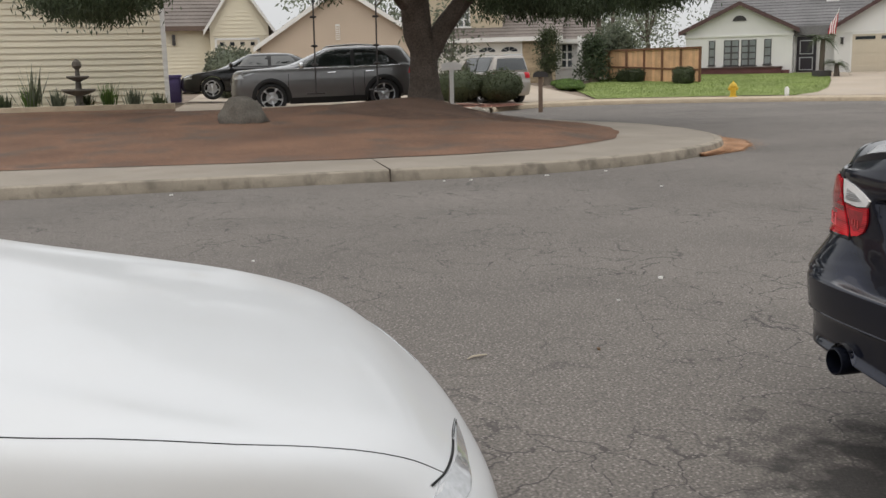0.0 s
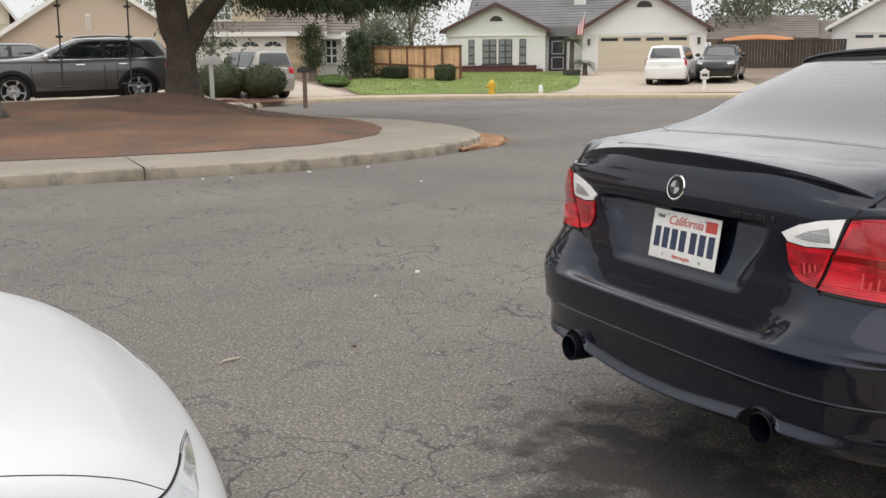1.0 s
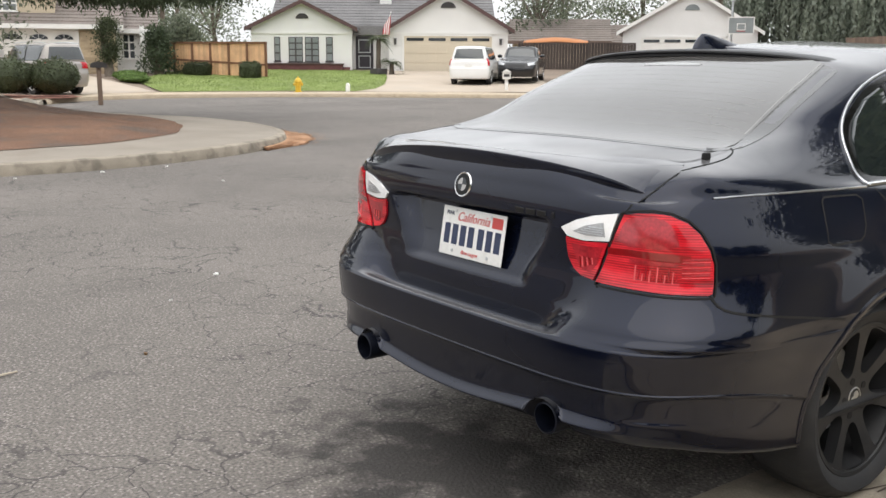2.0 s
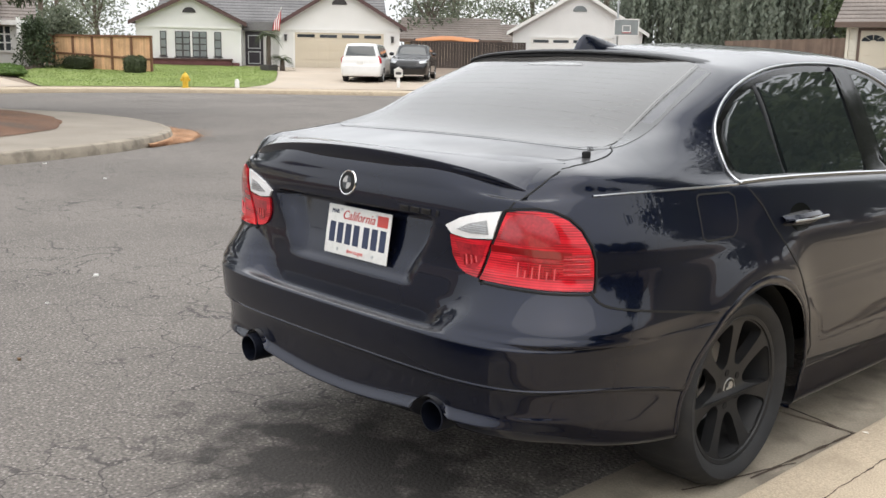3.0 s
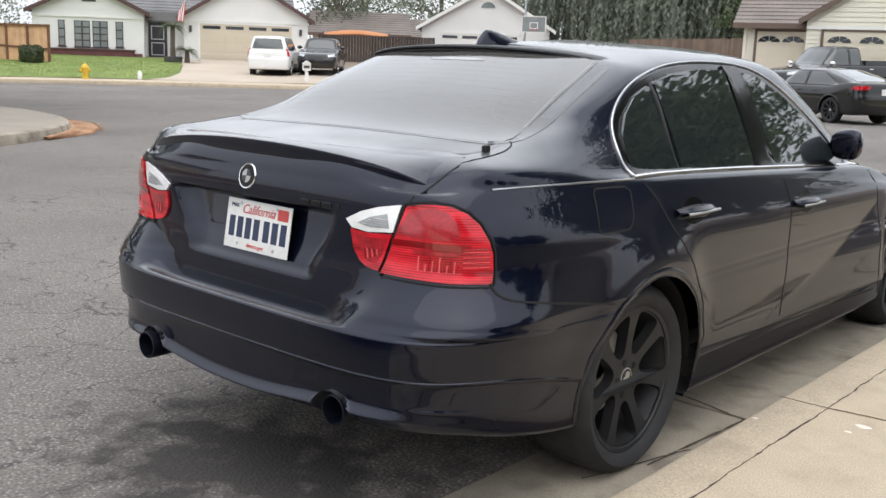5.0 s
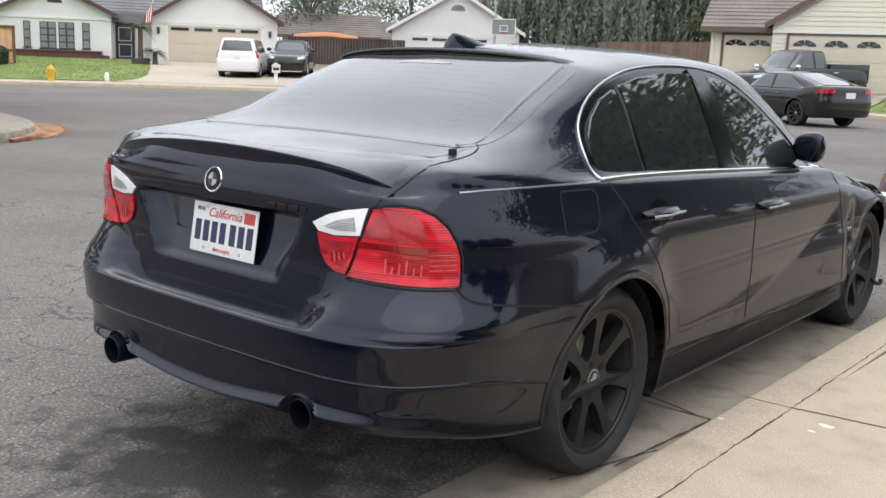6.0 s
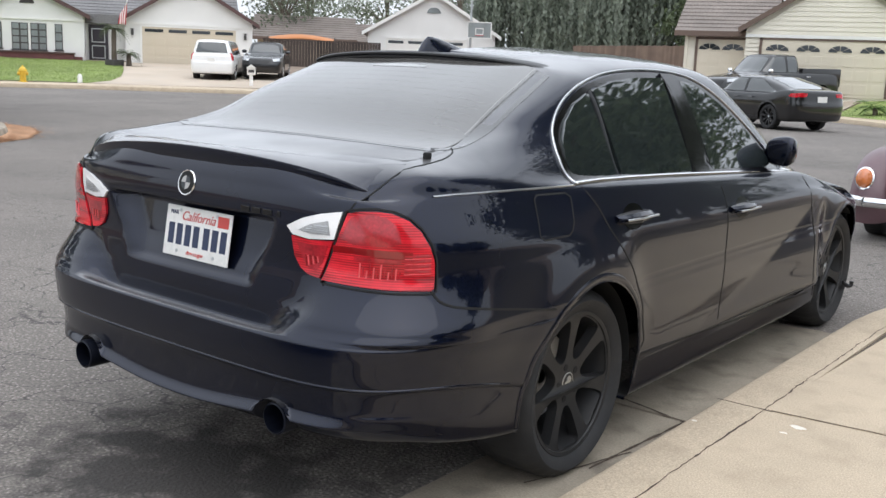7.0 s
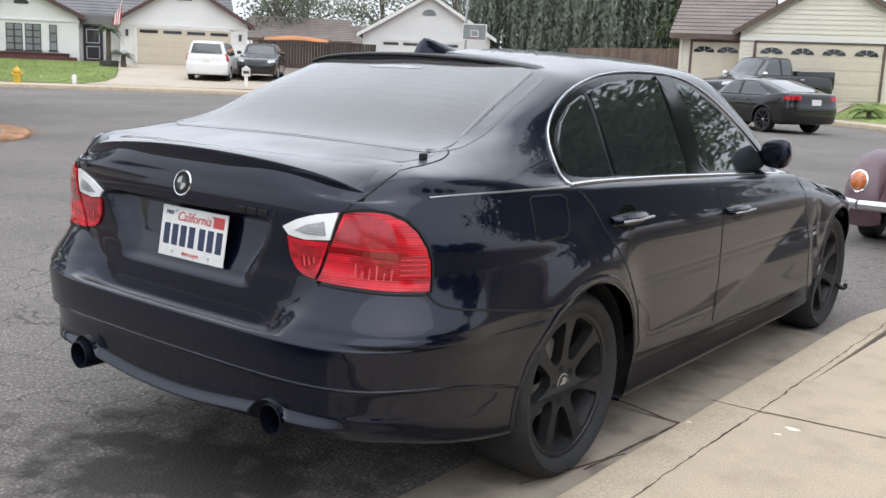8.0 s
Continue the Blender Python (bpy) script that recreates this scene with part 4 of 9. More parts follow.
def sedan_details(car, sh, panels):
    lid = panels["trunk_lid"]
    body = panels["body"]
    bumper = panels["rear_bumper"]

    def lamps(m):
        lens = part("tail_lamp", sh.patch("corner", [(24.2, 0.966), (27, 0.972), (30.5, 0.975), (34, 0.970), (37.2, 0.953), (39.8, 0.925), (42, 0.885), (43, 0.850), (43.2, 0.80), (43, 0.772), (42.4, 0.766), (33.6, 0.766), (24, 0.769), (17.9, 0.772), (19.6, 0.82), (21.8, 0.89)], 0.010, 8, m), LAMP_RED, car, "glossy red tail lamp with ribbed lens")
        part("lamp_chamber", sh.patch("corner", rounded([(22.6, 0.885), (24.6, 0.955), (27, 0.963), (30.5, 0.966), (33.2, 0.958), (35.4, 0.930), (36.2, 0.885)], 1), 0.0106, 5, m), LAMP_WINE, lens, "darker wine-red upper chamber")
        part("lamp_ring", sh.ribbon("corner", [(20.8, 0.868), (26, 0.869), (32, 0.866), (38.4, 0.862)], 0.019, 0.0107, m), LAMP_DARK, lens)
        part("lamp_ring", sh.ribbon("corner", [(26, 0.848), (31, 0.847), (36, 0.846)], 0.010, 0.0107, m), LAMP_WINE, lens)
        for i in range(12):
            a = 27.2 + 0.78 * i
            part("lens_flute", sh.ribbon("corner", [(a, 0.795 + 0.006 * (i % 2)), (a + 0.15, 0.838 - 0.010 * (i % 3))], 0.0045, 0.0107, m, rise=0.002), LAMP_WINE if i % 2 else LAMP_PINK, lens)
        for i in range(4):
            part("lens_rib", sh.ribbon("corner", [(36.8, 0.812 + 0.014 * i), (42.3, 0.814 + 0.014 * i)], 0.0022, 0.0108, m, rise=0.0015), LAMP_PINK, lens)
            part("lens_rib", sh.ribbon("corner", [(36.8, 0.819 + 0.014 * i), (42.3, 0.821 + 0.014 * i)], 0.006, 0.0106, m, rise=0.0005), LAMP_WINE, lens)
        part("lamp_gasket", sh.ribbon("corner", loop([(23.6, 0.972), (27, 0.979), (30.5, 0.982), (34.2, 0.977), (37.7, 0.959), (40.5, 0.929), (42.7, 0.888), (43.7, 0.851), (43.9, 0.80), (43.7, 0.764), (42.4, 0.759), (33.6, 0.759), (17.4, 0.764), (19.2, 0.82)]), 0.005, 0.005, m), SEAM, lens)
        inner = part("reverse_lamp", sh.patch("corner", [(7.4, 0.911), (12, 0.938), (17, 0.956), (22.8, 0.968), (20.9, 0.892), (14, 0.884), (9.2, 0.89)], 0.007, 6, m), LAMP_WHITE, lid, "clear white and silver reversing lamp")
        part("lamp_bar", sh.patch("corner", [(11.0, 0.905), (14.5, 0.925), (19.4, 0.940), (20.0, 0.902), (15, 0.899)], 0.0085, 3, m), LAMP_GREY, inner, "ribbed grey bulb housing")
        for i in range(4):
            part("lens_rib", sh.ribbon("corner", [(12.5 + i, 0.906 + 0.006 * i), (19.5, 0.906 + 0.006 * i)], 0.0025, 0.009, m, rise=0.001), SATIN, inner)
        fog = part("fog_lamp", sh.patch("corner", [(8.8, 0.886), (14, 0.880), (20.6, 0.886), (18.8, 0.83), (16.9, 0.775), (13.5, 0.782), (11.2, 0.798), (9.4, 0.83)], 0.007, 6, m), LAMP_RED, lid, "red inner tail lamp on the trunk lid")
        part("lamp_chamber", sh.patch("corner", [(10.4, 0.872), (15, 0.868), (19.4, 0.873), (17.8, 0.822), (16.0, 0.795), (13.8, 0.800), (12.0, 0.826)], 0.0076, 4, m), LAMP_WINE, fog)
        for i in range(6):
            part("lens_flute", sh.ribbon("corner", [(13.2 + 0.7 * i, 0.805 + 0.003 * i), (13.0 + 0.7 * i, 0.838)], 0.004, 0.0078, m, rise=0.002), LAMP_PINK if i % 2 else LAMP_DARK, fog)

    both(lamps)
    fit = pane_fit(sh, [QUARTER, REAR_PANE, FRONT_PANE])
    # shut lines
    for m in (False, True):
        part("shut_line", sh.trace([(0.635, 0.545, 1.12), (0.675, 0.50, 1.108), (0.70, 0.42, 1.09), (0.706, 0.32, 1.075), (0.698, 0.23, 1.06), (0.675, 0.15, 1.025), (0.648, 0.12, 0.99), (0.622, 0.10, 0.935), (0.595, 0.10, 0.87), (0.574, 0.084, 0.785), (0.566, 0.076, 0.760)], 0.005, 0.0012, m), SEAM, lid)
        part("bumper_crease", sh.trace([p for p in sedan_rings()[7][::4] if p[1] < 0.60 and p[0] >= 0], 0.007, 0.0005, m, rise=0.003), PAINT, bumper)
        part("shut_line", sh.trace([(0.831, 0.224, 0.773), (0.843, 0.229, 0.754), (0.856, 0.239, 0.738), (0.874, 0.265, 0.725), (0.903, 0.365, 0.706), (0.916, 0.561, 0.673), (0.93, 0.715, 0.649)], 0.0065, 0.0026, m), SEAM, bumper)
        if not m:
            part("fuel_flap", sh.ribbon("side", loop([(0.688, 0.980), (0.705, 0.990), (0.86, 0.986), (0.884, 0.972), (0.868, 0.90), (0.850, 0.872), (0.828, 0.860), (0.688, 0.860), (0.664, 0.872), (0.668, 0.90)]), 0.006, 0.001, m), SEAM, body)
        part("sill_seam", sh.ribbon("side", [(1.34, 0.363), (1.68, 0.346), (2.10, 0.328), (2.52, 0.309), (2.98, 0.289)], 0.006, 0.001, m), SEAM, body)
        part("shut_line", sh.ribbon("side", [(0.965, 0.998), (1.03, 0.93), (1.08, 0.86), (1.22, 0.71), (1.33, 0.55), (1.395, 0.41), (1.36, 0.357)], 0.007, 0.0012, m), SEAM, panels["door:c" if m else "door"])
        part("shut_line", sh.ribbon("side", [(2.045, 0.962), (2.075, 0.88), (2.084, 0.8), (2.084, 0.4), (2.06, 0.33)], 0.007, 0.0012, m), SEAM, panels["door:c" if m else "door"])
        part("shut_line", sh.ribbon("side", [(3.09, 0.90), (3.135, 0.84), (3.16, 0.6), (3.13, 0.40), (3.09, 0.295)], 0.007, 0.0012, m), SEAM, panels["door:d" if m else "door:b"])
        part("sill_seam", sh.ribbon("side", [(1.355, 0.356), (2.0, 0.330), (3.3, 0.278)], 0.008, 0.0012, m), SEAM, body)
        # bright metal band in place of the highlight along the shoulder crease
        part("crease_highlight", sh.trace([(0.80, 0.27, 1.019), (0.832, 0.36, 1.023), (0.847, 0.57, 1.019), (0.847, 0.93, 1.011)], 0.007, 0.0003, m, rise=0.004), SATIN, body)
        # wheel arch lips
        for hy in (HUB_R, HUB_F):
            pts = [(hy + 0.382 * math.cos(radians(a)), HUB_Z + 0.382 * math.sin(radians(a))) for a in range(-12, 193, 6)]
            part("wheel_arch_lip", sh.ribbon("side", pts, 0.020, 0.0015, m, rise=0.0025), PAINT, body)
        # glazing
        part("window_rubber", sh.patch("side", rounded(WIN, 1), 0.002, 6, m, centre=(1.75, 1.15)), GLOSS_BLACK, car)
        part("quarter_window", pane(fit, rounded(crisp(QUARTER), 1), 0.001, m), DARK_GLASS, car, "dark tinted quarter glass")
        part("side_window", pane(fit, rounded(crisp(REAR_PANE), 1), 0.001, m), DARK_GLASS, panels["door:c" if m else "door"], "dark tinted door glass")
        part("side_window", pane(fit, rounded(crisp(FRONT_PANE), 1), 0.001, m), DARK_GLASS, panels["door:d" if m else "door:b"], "dark tinted door glass")
        part("window_divider", sh.ribbon("side", [(1.278, 1.006), (1.268, 1.10), (1.256, 1.20), (1.246, 1.292)], 0.018, 0.011, m, rise=0.002), BLACK_PLASTIC, car)
        part("door_pillar", sh.patch("side", PILLAR, 0.012, 4, m), GLOSS_BLACK, car)
        line = hermite([(0.842, 0.93, 1.008), (0.840, 1.05, 1.008), (0.836, 1.26, 1.003), (0.832, 1.6, 0.991), (0.834, 2.07, 0.970), (0.832, 2.5, 0.949), (0.818, 2.97, 0.923)], np.arange(7.0), np.linspace(0, 6, 49))
        bm = bmesh.new()
        grid_mesh(bm, [[((x + dx) * (-1 if m else 1), y, z + dz) for dx, dz in ((-0.04, -0.007), (-0.001, -0.008), (0.003, -0.003), (0.003, 0.004), (-0.001, 0.008), (-0.04, 0.008))] for x, y, z in line])
        bmesh.ops.recalc_face_normals(bm, faces=bm.faces)
        part("window_trim", bm, CHROME, car, "chrome strip along the window line")
        part("window_trim", sh.ribbon("side", soften([(0.945, 1.004), (0.918, 1.06), (0.928, 1.125), (0.975, 1.192), (1.055, 1.25), (1.17, 1.30), (1.30, 1.335), (1.45, 1.359), (1.62, 1.372), (1.80, 1.376), (1.98, 1.371), (2.15, 1.352), (2.36, 1.278), (2.57, 1.173), (2.79, 1.042), (2.97, 0.925)]), 0.009, 0.005, m, rise=0.003), SATIN, car)
        # door handles: a dark cup with a bar across
        for (y0, y1, z0), pn in (((1.135, 1.39, 0.873), "door:c" if m else "door"), ((2.115, 2.36, 0.818), "door:d" if m else "door:b")):
            part("handle_cup", sh.patch("side", [(y0 + 0.125 + 0.078 * math.cos(a * 0.4), z0 + 0.004 + 0.046 * math.sin(a * 0.4)) for a in range(16)], 0.001, 4, m, dish=0.0), GLOSS_BLACK, panels[pn])
            bm = bmesh.new()
            rows = []
            for k in range(11):
                f = k / 10
                y = y0 + (y1 - y0) * f
                p, n = sh.cast("side", y, z0 + 0.004)
                out = 0.012 + 0.030 * math.sin(math.pi * min(1, max(0, f))) ** 0.5
                h = 0.013 + 0.006 * math.sin(math.pi * f)
                rows.append([((p.x + dx) * (-1 if m else 1), y, p.z + dz) for dx, dz in ((-0.01, -h), (out - 0.012, -h), (out, -h * 0.3), (out, h * 0.4), (out - 0.012, h), (-0.01, h))])
            grid_mesh(bm, rows)
            bmesh.ops.recalc_face_normals(bm, faces=bm.faces)
            hd = part("door_handle", bm, PAINT, panels[pn])
            part("handle_strip", sh.ribbon("side", [(y0 + 0.01, z0 - 0.005), ((y0 + y1) / 2, z0 - 0.007), (y1 - 0.01, z0 - 0.005)], 0.008, 0.040, m, rise=0.002), SATIN, hd)
        # mirror
        sx = -1 if m else 1
        bm = bmesh.new()
        rows = []
        for k in range(13):
            f = k / 12
            x = 0.768 + 0.158 * f
            r = math.sqrt(max(0.0, 1 - abs(2 * f - 1) ** 3.2)) * (0.80 + 0.25 * f) + 0.06
            row = []
            for a in range(16):
                t = 2 * math.pi * a / 16
                c, n = math.cos(t), math.sin(t)
                deep = 0.075 if c > 0 else 0.030
                row.append((sx * x, 2.80 + deep * r * c - 0.03 * f, 1.026 + 0.070 * r * math.copysign(abs(n) ** 0.8, n) + 0.010 * f))
            rows.append(row)
        grid_mesh(bm, rows, closed=True)
        bm.faces.new([v for v in bm.verts][-16:])
        bm.faces.new([v for v in bm.verts][:16][::-1])
        bmesh.ops.recalc_face_normals(bm, faces=bm.faces)
        part("wing_mirror", bm, PAINT, car)
    # rear window with its dark border
    glass = [(0.664, 0.535), (0.63, 0.490), (0.45, 0.480), (0.2, 0.478)]
    sides = [(0.588, 1.17), (0.617, 1.0), (0.637, 0.84), (0.656, 0.66)]
    def rear_outline(inset):
        right = [(x - inset, y + 0.010) for x, y in glass[::-1]] + [(x - inset * 1.4, y) for x, y in sides[::-1]]
        return [(0, 0.478 + 0.010)] + right + [(0, 1.14)] + [(-x, y) for x, y in right[::-1]]
    part("window_border", sh.patch("top", rounded(rear_outline(0.0), 1), 0.0012, 9, centre=(0, 0.8)), BORDER_GLASS, car, "dark printed edge of the rear window")
    part("rear_window", sh.patch("top", rounded([(x, y + 0.012) for x, y in rear_outline(0.040)], 1), 0.0022, 9, centre=(0, 0.8)), REAR_GLASS, car, "tinted rear window with heater lines")
    def wire(line, width):
        bm = bmesh.new()
        on = [sh.cast("top", *p) for p in resample(line, 0.03)]
        rows = []
        for i, (p, n) in enumerate(on):
            t = on[min(i + 1, len(on) - 1)][0] - on[max(i - 1, 0)][0]
            side = t.normalized().cross(n).normalized() * width / 2
            rows.append([p + n * 0.0024 - side, p + n * 0.0024 + side])
        grid_mesh(bm, rows)
        for f in bm.faces:
            if f.normal.z < 0:
                f.normal_flip()
        return bm
    for i in range(14):
        y = 0.555 + 0.040 * i
        w = 0.575 - 0.075 * (i / 13)
        part("heater_line", wire([(-w, y + 0.006), (0, y), (w, y + 0.006)], 0.0011), HEATER, car)
    for m in (1, -1):
        part("heater_bus", wire([(m * x, y) for x, y in ((0.40, 0.511), (0.565, 0.517), (0.598, 0.535), (0.602, 0.57), (0.588, 0.70), (0.570, 0.84), (0.550, 1.0), (0.524, 1.15))], 0.0045), HEATER, car)
    part("brake_lamp", sh.patch("top", rounded([(-0.15, 1.040), (0.11, 1.040), (0.11, 1.062), (-0.15, 1.062)], 1), 0.0034, 3), LAMP_GREY, car, "pale high brake lamp behind the rear window")
    part("windscreen", sh.patch("top", rounded([(-0.60, 3.26), (0, 3.46), (0.60, 3.26), (0.50, 2.72), (0, 2.76), (-0.50, 2.72)], 1), 0.004, 8), DARK_GLASS, car)
    # trunk spoiler
    bm = bmesh.new()
    rows = []
    for k in range(41):
        f = -1 + k / 20
        x = 0.678 * f
        y = 0.082 + 0.050 * f**2 + 0.035 * abs(f) ** 9
        deck, _ = sh.cast("top", x * 0.97, y + 0.12)
        edge = 1.098 - 0.050 * f**2 - 0.034 * f**8
        low = edge - 0.046 + 0.020 * smoothstep(0.4, 0.95, abs(f))
        under = [sh.cast("top", x * 0.97, y + d)[0].z + 0.004 for d in (0.06, 0.016)]
        rows.append([(x, y + 0.13, deck.z - 0.01), (x, y + 0.12, deck.z + 0.001), (x, y + 0.08, max(0.30 * edge + 0.70 * deck.z + 0.005, under[0])), (x, y + 0.035, 0.70 * edge + 0.30 * deck.z + 0.004), (x, y + 0.006, edge + 0.001), (x, y + 0.001, edge - 0.001), (x * 0.998, y, edge - 0.006), (x * 0.982, y + 0.006, low + 0.004), (x * 0.978, y + 0.009, low), (x * 0.972, y + 0.022, low - 0.003), (x * 0.965, y + 0.05, low - 0.002)])
    vs = grid_mesh(bm, rows)
    for end in (vs[0], vs[-1]):
        bm.faces.new(end)
    bmesh.ops.recalc_face_normals(bm, faces=bm.faces)
    part("boot_spoiler", bm, PAINT, lid)
    # roof spoiler above the rear window
    bm = bmesh.new()
    rows = []
    for k in range(31):
        f = -1 + k / 15
        x = -0.022 + 0.586 * f
        thin = 1 - 0.25 * abs(f) ** 10
        y = 1.155 + 0.035 * f**2 + 0.02 * abs(f) ** 6
        z = 1.404 - 0.029 * f**2 - 0.014 * abs(f) ** 6 - 0.004 * f
        rows.append([(x, y + 0.10, z - 0.03), (x, y + 0.07, z + 0.012 * thin), (x, y + 0.01, z + 0.012 * thin), (x, y - 0.026 * thin, z + 0.009 * thin), (x, y - 0.032 * thin, z + 0.005 * thin), (x, y - 0.032 * thin, z - 0.001), (x, y - 0.024 * thin, z - 0.004 * thin), (x, y - 0.030 * thin, z - 0.008 * thin), (x, y - 0.029 * thin, z - 0.014 * thin), (x, y - 0.016 * thin, z - 0.018 * thin), (x, y + 0.05, z - 0.024)])
    grid_mesh(bm, rows)
    bmesh.ops.recalc_face_normals(bm, faces=bm.faces)
    part("roof_spoiler", bm, BLACK_PLASTIC, car, "black roof spoiler above the rear window")
    # antenna fin: flat ovals stacked up to a leaning tip
    bm = bmesh.new()
    rows = []
    foot = sh.cast("top", -0.015, 1.17)[0].z
    for k in range(11):
        h = k / 10
        y0, y1 = 1.150 + 0.055 * h * h, 1.150 + 0.055 * h * h + 0.040 + 0.255 * (1 - h) ** 0.7
        w = 0.030 * (1 - h) ** 0.6 + 0.003
        row = []
        for j in range(20):
            t = 2 * math.pi * j / 20
            y = (y0 + y1) / 2 - (y1 - y0) / 2 * math.cos(t)
            roof_z = sh.cast("top", -0.015, y)[0].z - 0.004
            row.append((-0.015 + w * math.sin(t), y, roof_z * (1 - h) + (foot + 0.072 - 0.006 * (y - y0)) * h))
        rows.append(row)
    vs = grid_mesh(bm, rows, closed=True)
    bm.faces.new(vs[-1])
    bmesh.ops.recalc_face_normals(bm, faces=bm.faces)
    part("antenna_fin", bm, PAINT, panels["roof"])
    # rubber stop at the edge of the lid
    p, n = sh.cast("top", 0.668, 0.392)
    part("rubber_stop", boxed(0.659, 0.677, 0.381, 0.403, p.z - 0.005, p.z + 0.018, bevel=0.005), SEAM, lid)
    # exhausts
    for x in EXHAUST_X:
        bm = bmesh.new()
        lathe(bm, [(0.001, 0.12), (0.040, 0.12), (0.041, 0.02), (0.042, 0.010), (0.047, 0.012), (0.048, 0.03), (0.047, 0.20), (0.044, 0.45)], 28, "Y", (x, -0.052 if x < 0 else -0.012, EXHAUST_Z))
        part("exhaust_pipe", bm, EXHAUST, car, "dark blued steel exhaust tip")
    # badge: a plain roundel
    p, n = sh.cast("rear", 0.0, 0.985)
    tilt = Matrix.Translation((-0.012, p.y + 0.0025, 0.983)) @ Matrix.Rotation(radians(-math.degrees(math.asin(n.z))), 4, "X")
    for name, prof, mt in (("badge", [(0.001, -0.006), (0.034, -0.006), (0.0385, -0.007), (0.041, -0.004), (0.041, 0.004)], CHROME), ("badge_field", [(0.001, -0.0078), (0.034, -0.0078), (0.036, -0.006)], SEAM)):
        bm = bmesh.new()
        lathe(bm, prof, 40, "Y")
        bmesh.ops.transform(bm, matrix=tilt, verts=bm.verts)
        part(name, bm, mt, lid)
    for q in range(4):
        bm = bmesh.new()
        a0 = q * math.pi / 2
        pts = [(0, 0)] + [(0.021 * math.cos(a0 + k * math.pi / 12), 0.021 * math.sin(a0 + k * math.pi / 12)) for k in range(7)]
        prism(bm, pts, -0.0086, -0.0075)
        bmesh.ops.transform(bm, matrix=tilt, verts=bm.verts)
        part("badge_quarter", bm, BADGE_GREY if q % 2 else BADGE_BLUE, lid, smooth=False)
    # raised model lettering as plain bars
    for x, w in ((0.262, 0.038), (0.308, 0.038), (0.354, 0.038), (0.400, 0.012)):
        p, n = sh.cast("rear", x, 0.938)
        part("badge_bar", boxed(x - w / 2, x + w / 2, p.y - 0.0022, p.y + 0.004, 0.929, 0.946, bevel=0.001), GLOSS_BLACK, lid)
    # licence plate in the recess
    pm = Matrix.Translation((0.012, 0.087, 0.823)) @ Matrix.Rotation(radians(-9), 4, "X")
    plate = part("licence_plate", boxed(-0.158, 0.158, -0.002, 0.002, -0.079, 0.079, bevel=0.0015), PLATE_WHITE, lid, "white metal licence plate, scratched, red state name above")
    plate.matrix_local = pm
    up = Matrix.Rotation(radians(90), 4, "X")
    text_part("plate_text", "California", 0.042, Matrix.Translation((0.0, -0.0026, 0.037)) @ up, PLATE_RED, plate, shear=0.35)
    text_part("plate_text", "MAR", 0.019, Matrix.Translation((-0.118, -0.0026, 0.052)) @ up, PLATE_BLUE, plate)
    text_part("plate_text", "dmv.ca.gov", 0.019, Matrix.Translation((0.0, -0.0026, -0.068)) @ up, PLATE_RED, plate)
    for i in range(7):
        x = -0.125 + 0.041 * i + (0.008 if i > 3 else 0)
        part("plate_bar", boxed(x - 0.014, x + 0.014, -0.0032, -0.002, -0.042, 0.024), PLATE_BLUE, plate)
    part("plate_sticker", boxed(0.095, 0.145, -0.0032, -0.002, 0.034, 0.068), PLATE_RED, plate)
    for x in (-0.089, 0.089):
        for z in (-0.062, 0.066):
            bm = bmesh.new()
            lathe(bm, [(0.001, -0.005), (0.005, -0.0045), (0.0055, -0.002)], 10, "Y", (x, 0, z))
            part("plate_screw", bm, SATIN, plate)


HEATER = mat("heater_wire", (0.17, 0.165, 0.155), 0.10, coat=0.55, spec=0.6)
EXHAUST = mat("blued_steel", (0.007, 0.009, 0.018), 0.4, 0.5, 0.2)
PLATE_WHITE = mat("plate_white", (0.72, 0.71, 0.68), 0.45, 0, 0.05, 0.05, 20, 150, 0, dirt=(0.5, 0.48, 0.45), dirt_amount=0.3)
PLATE_BLUE = mat("plate_navy", (0.02, 0.03, 0.07), 0.5)
PLATE_RED = mat("plate_red", (0.50, 0.06, 0.05), 0.5)
BADGE_GREY = mat("badge_grey", (0.36, 0.35, 0.34), 0.4)
BADGE_BLUE = mat("badge_dark", (0.02, 0.025, 0.03), 0.3)
car, sh, panels = build_sedan()
sedan_details(car, sh, panels)


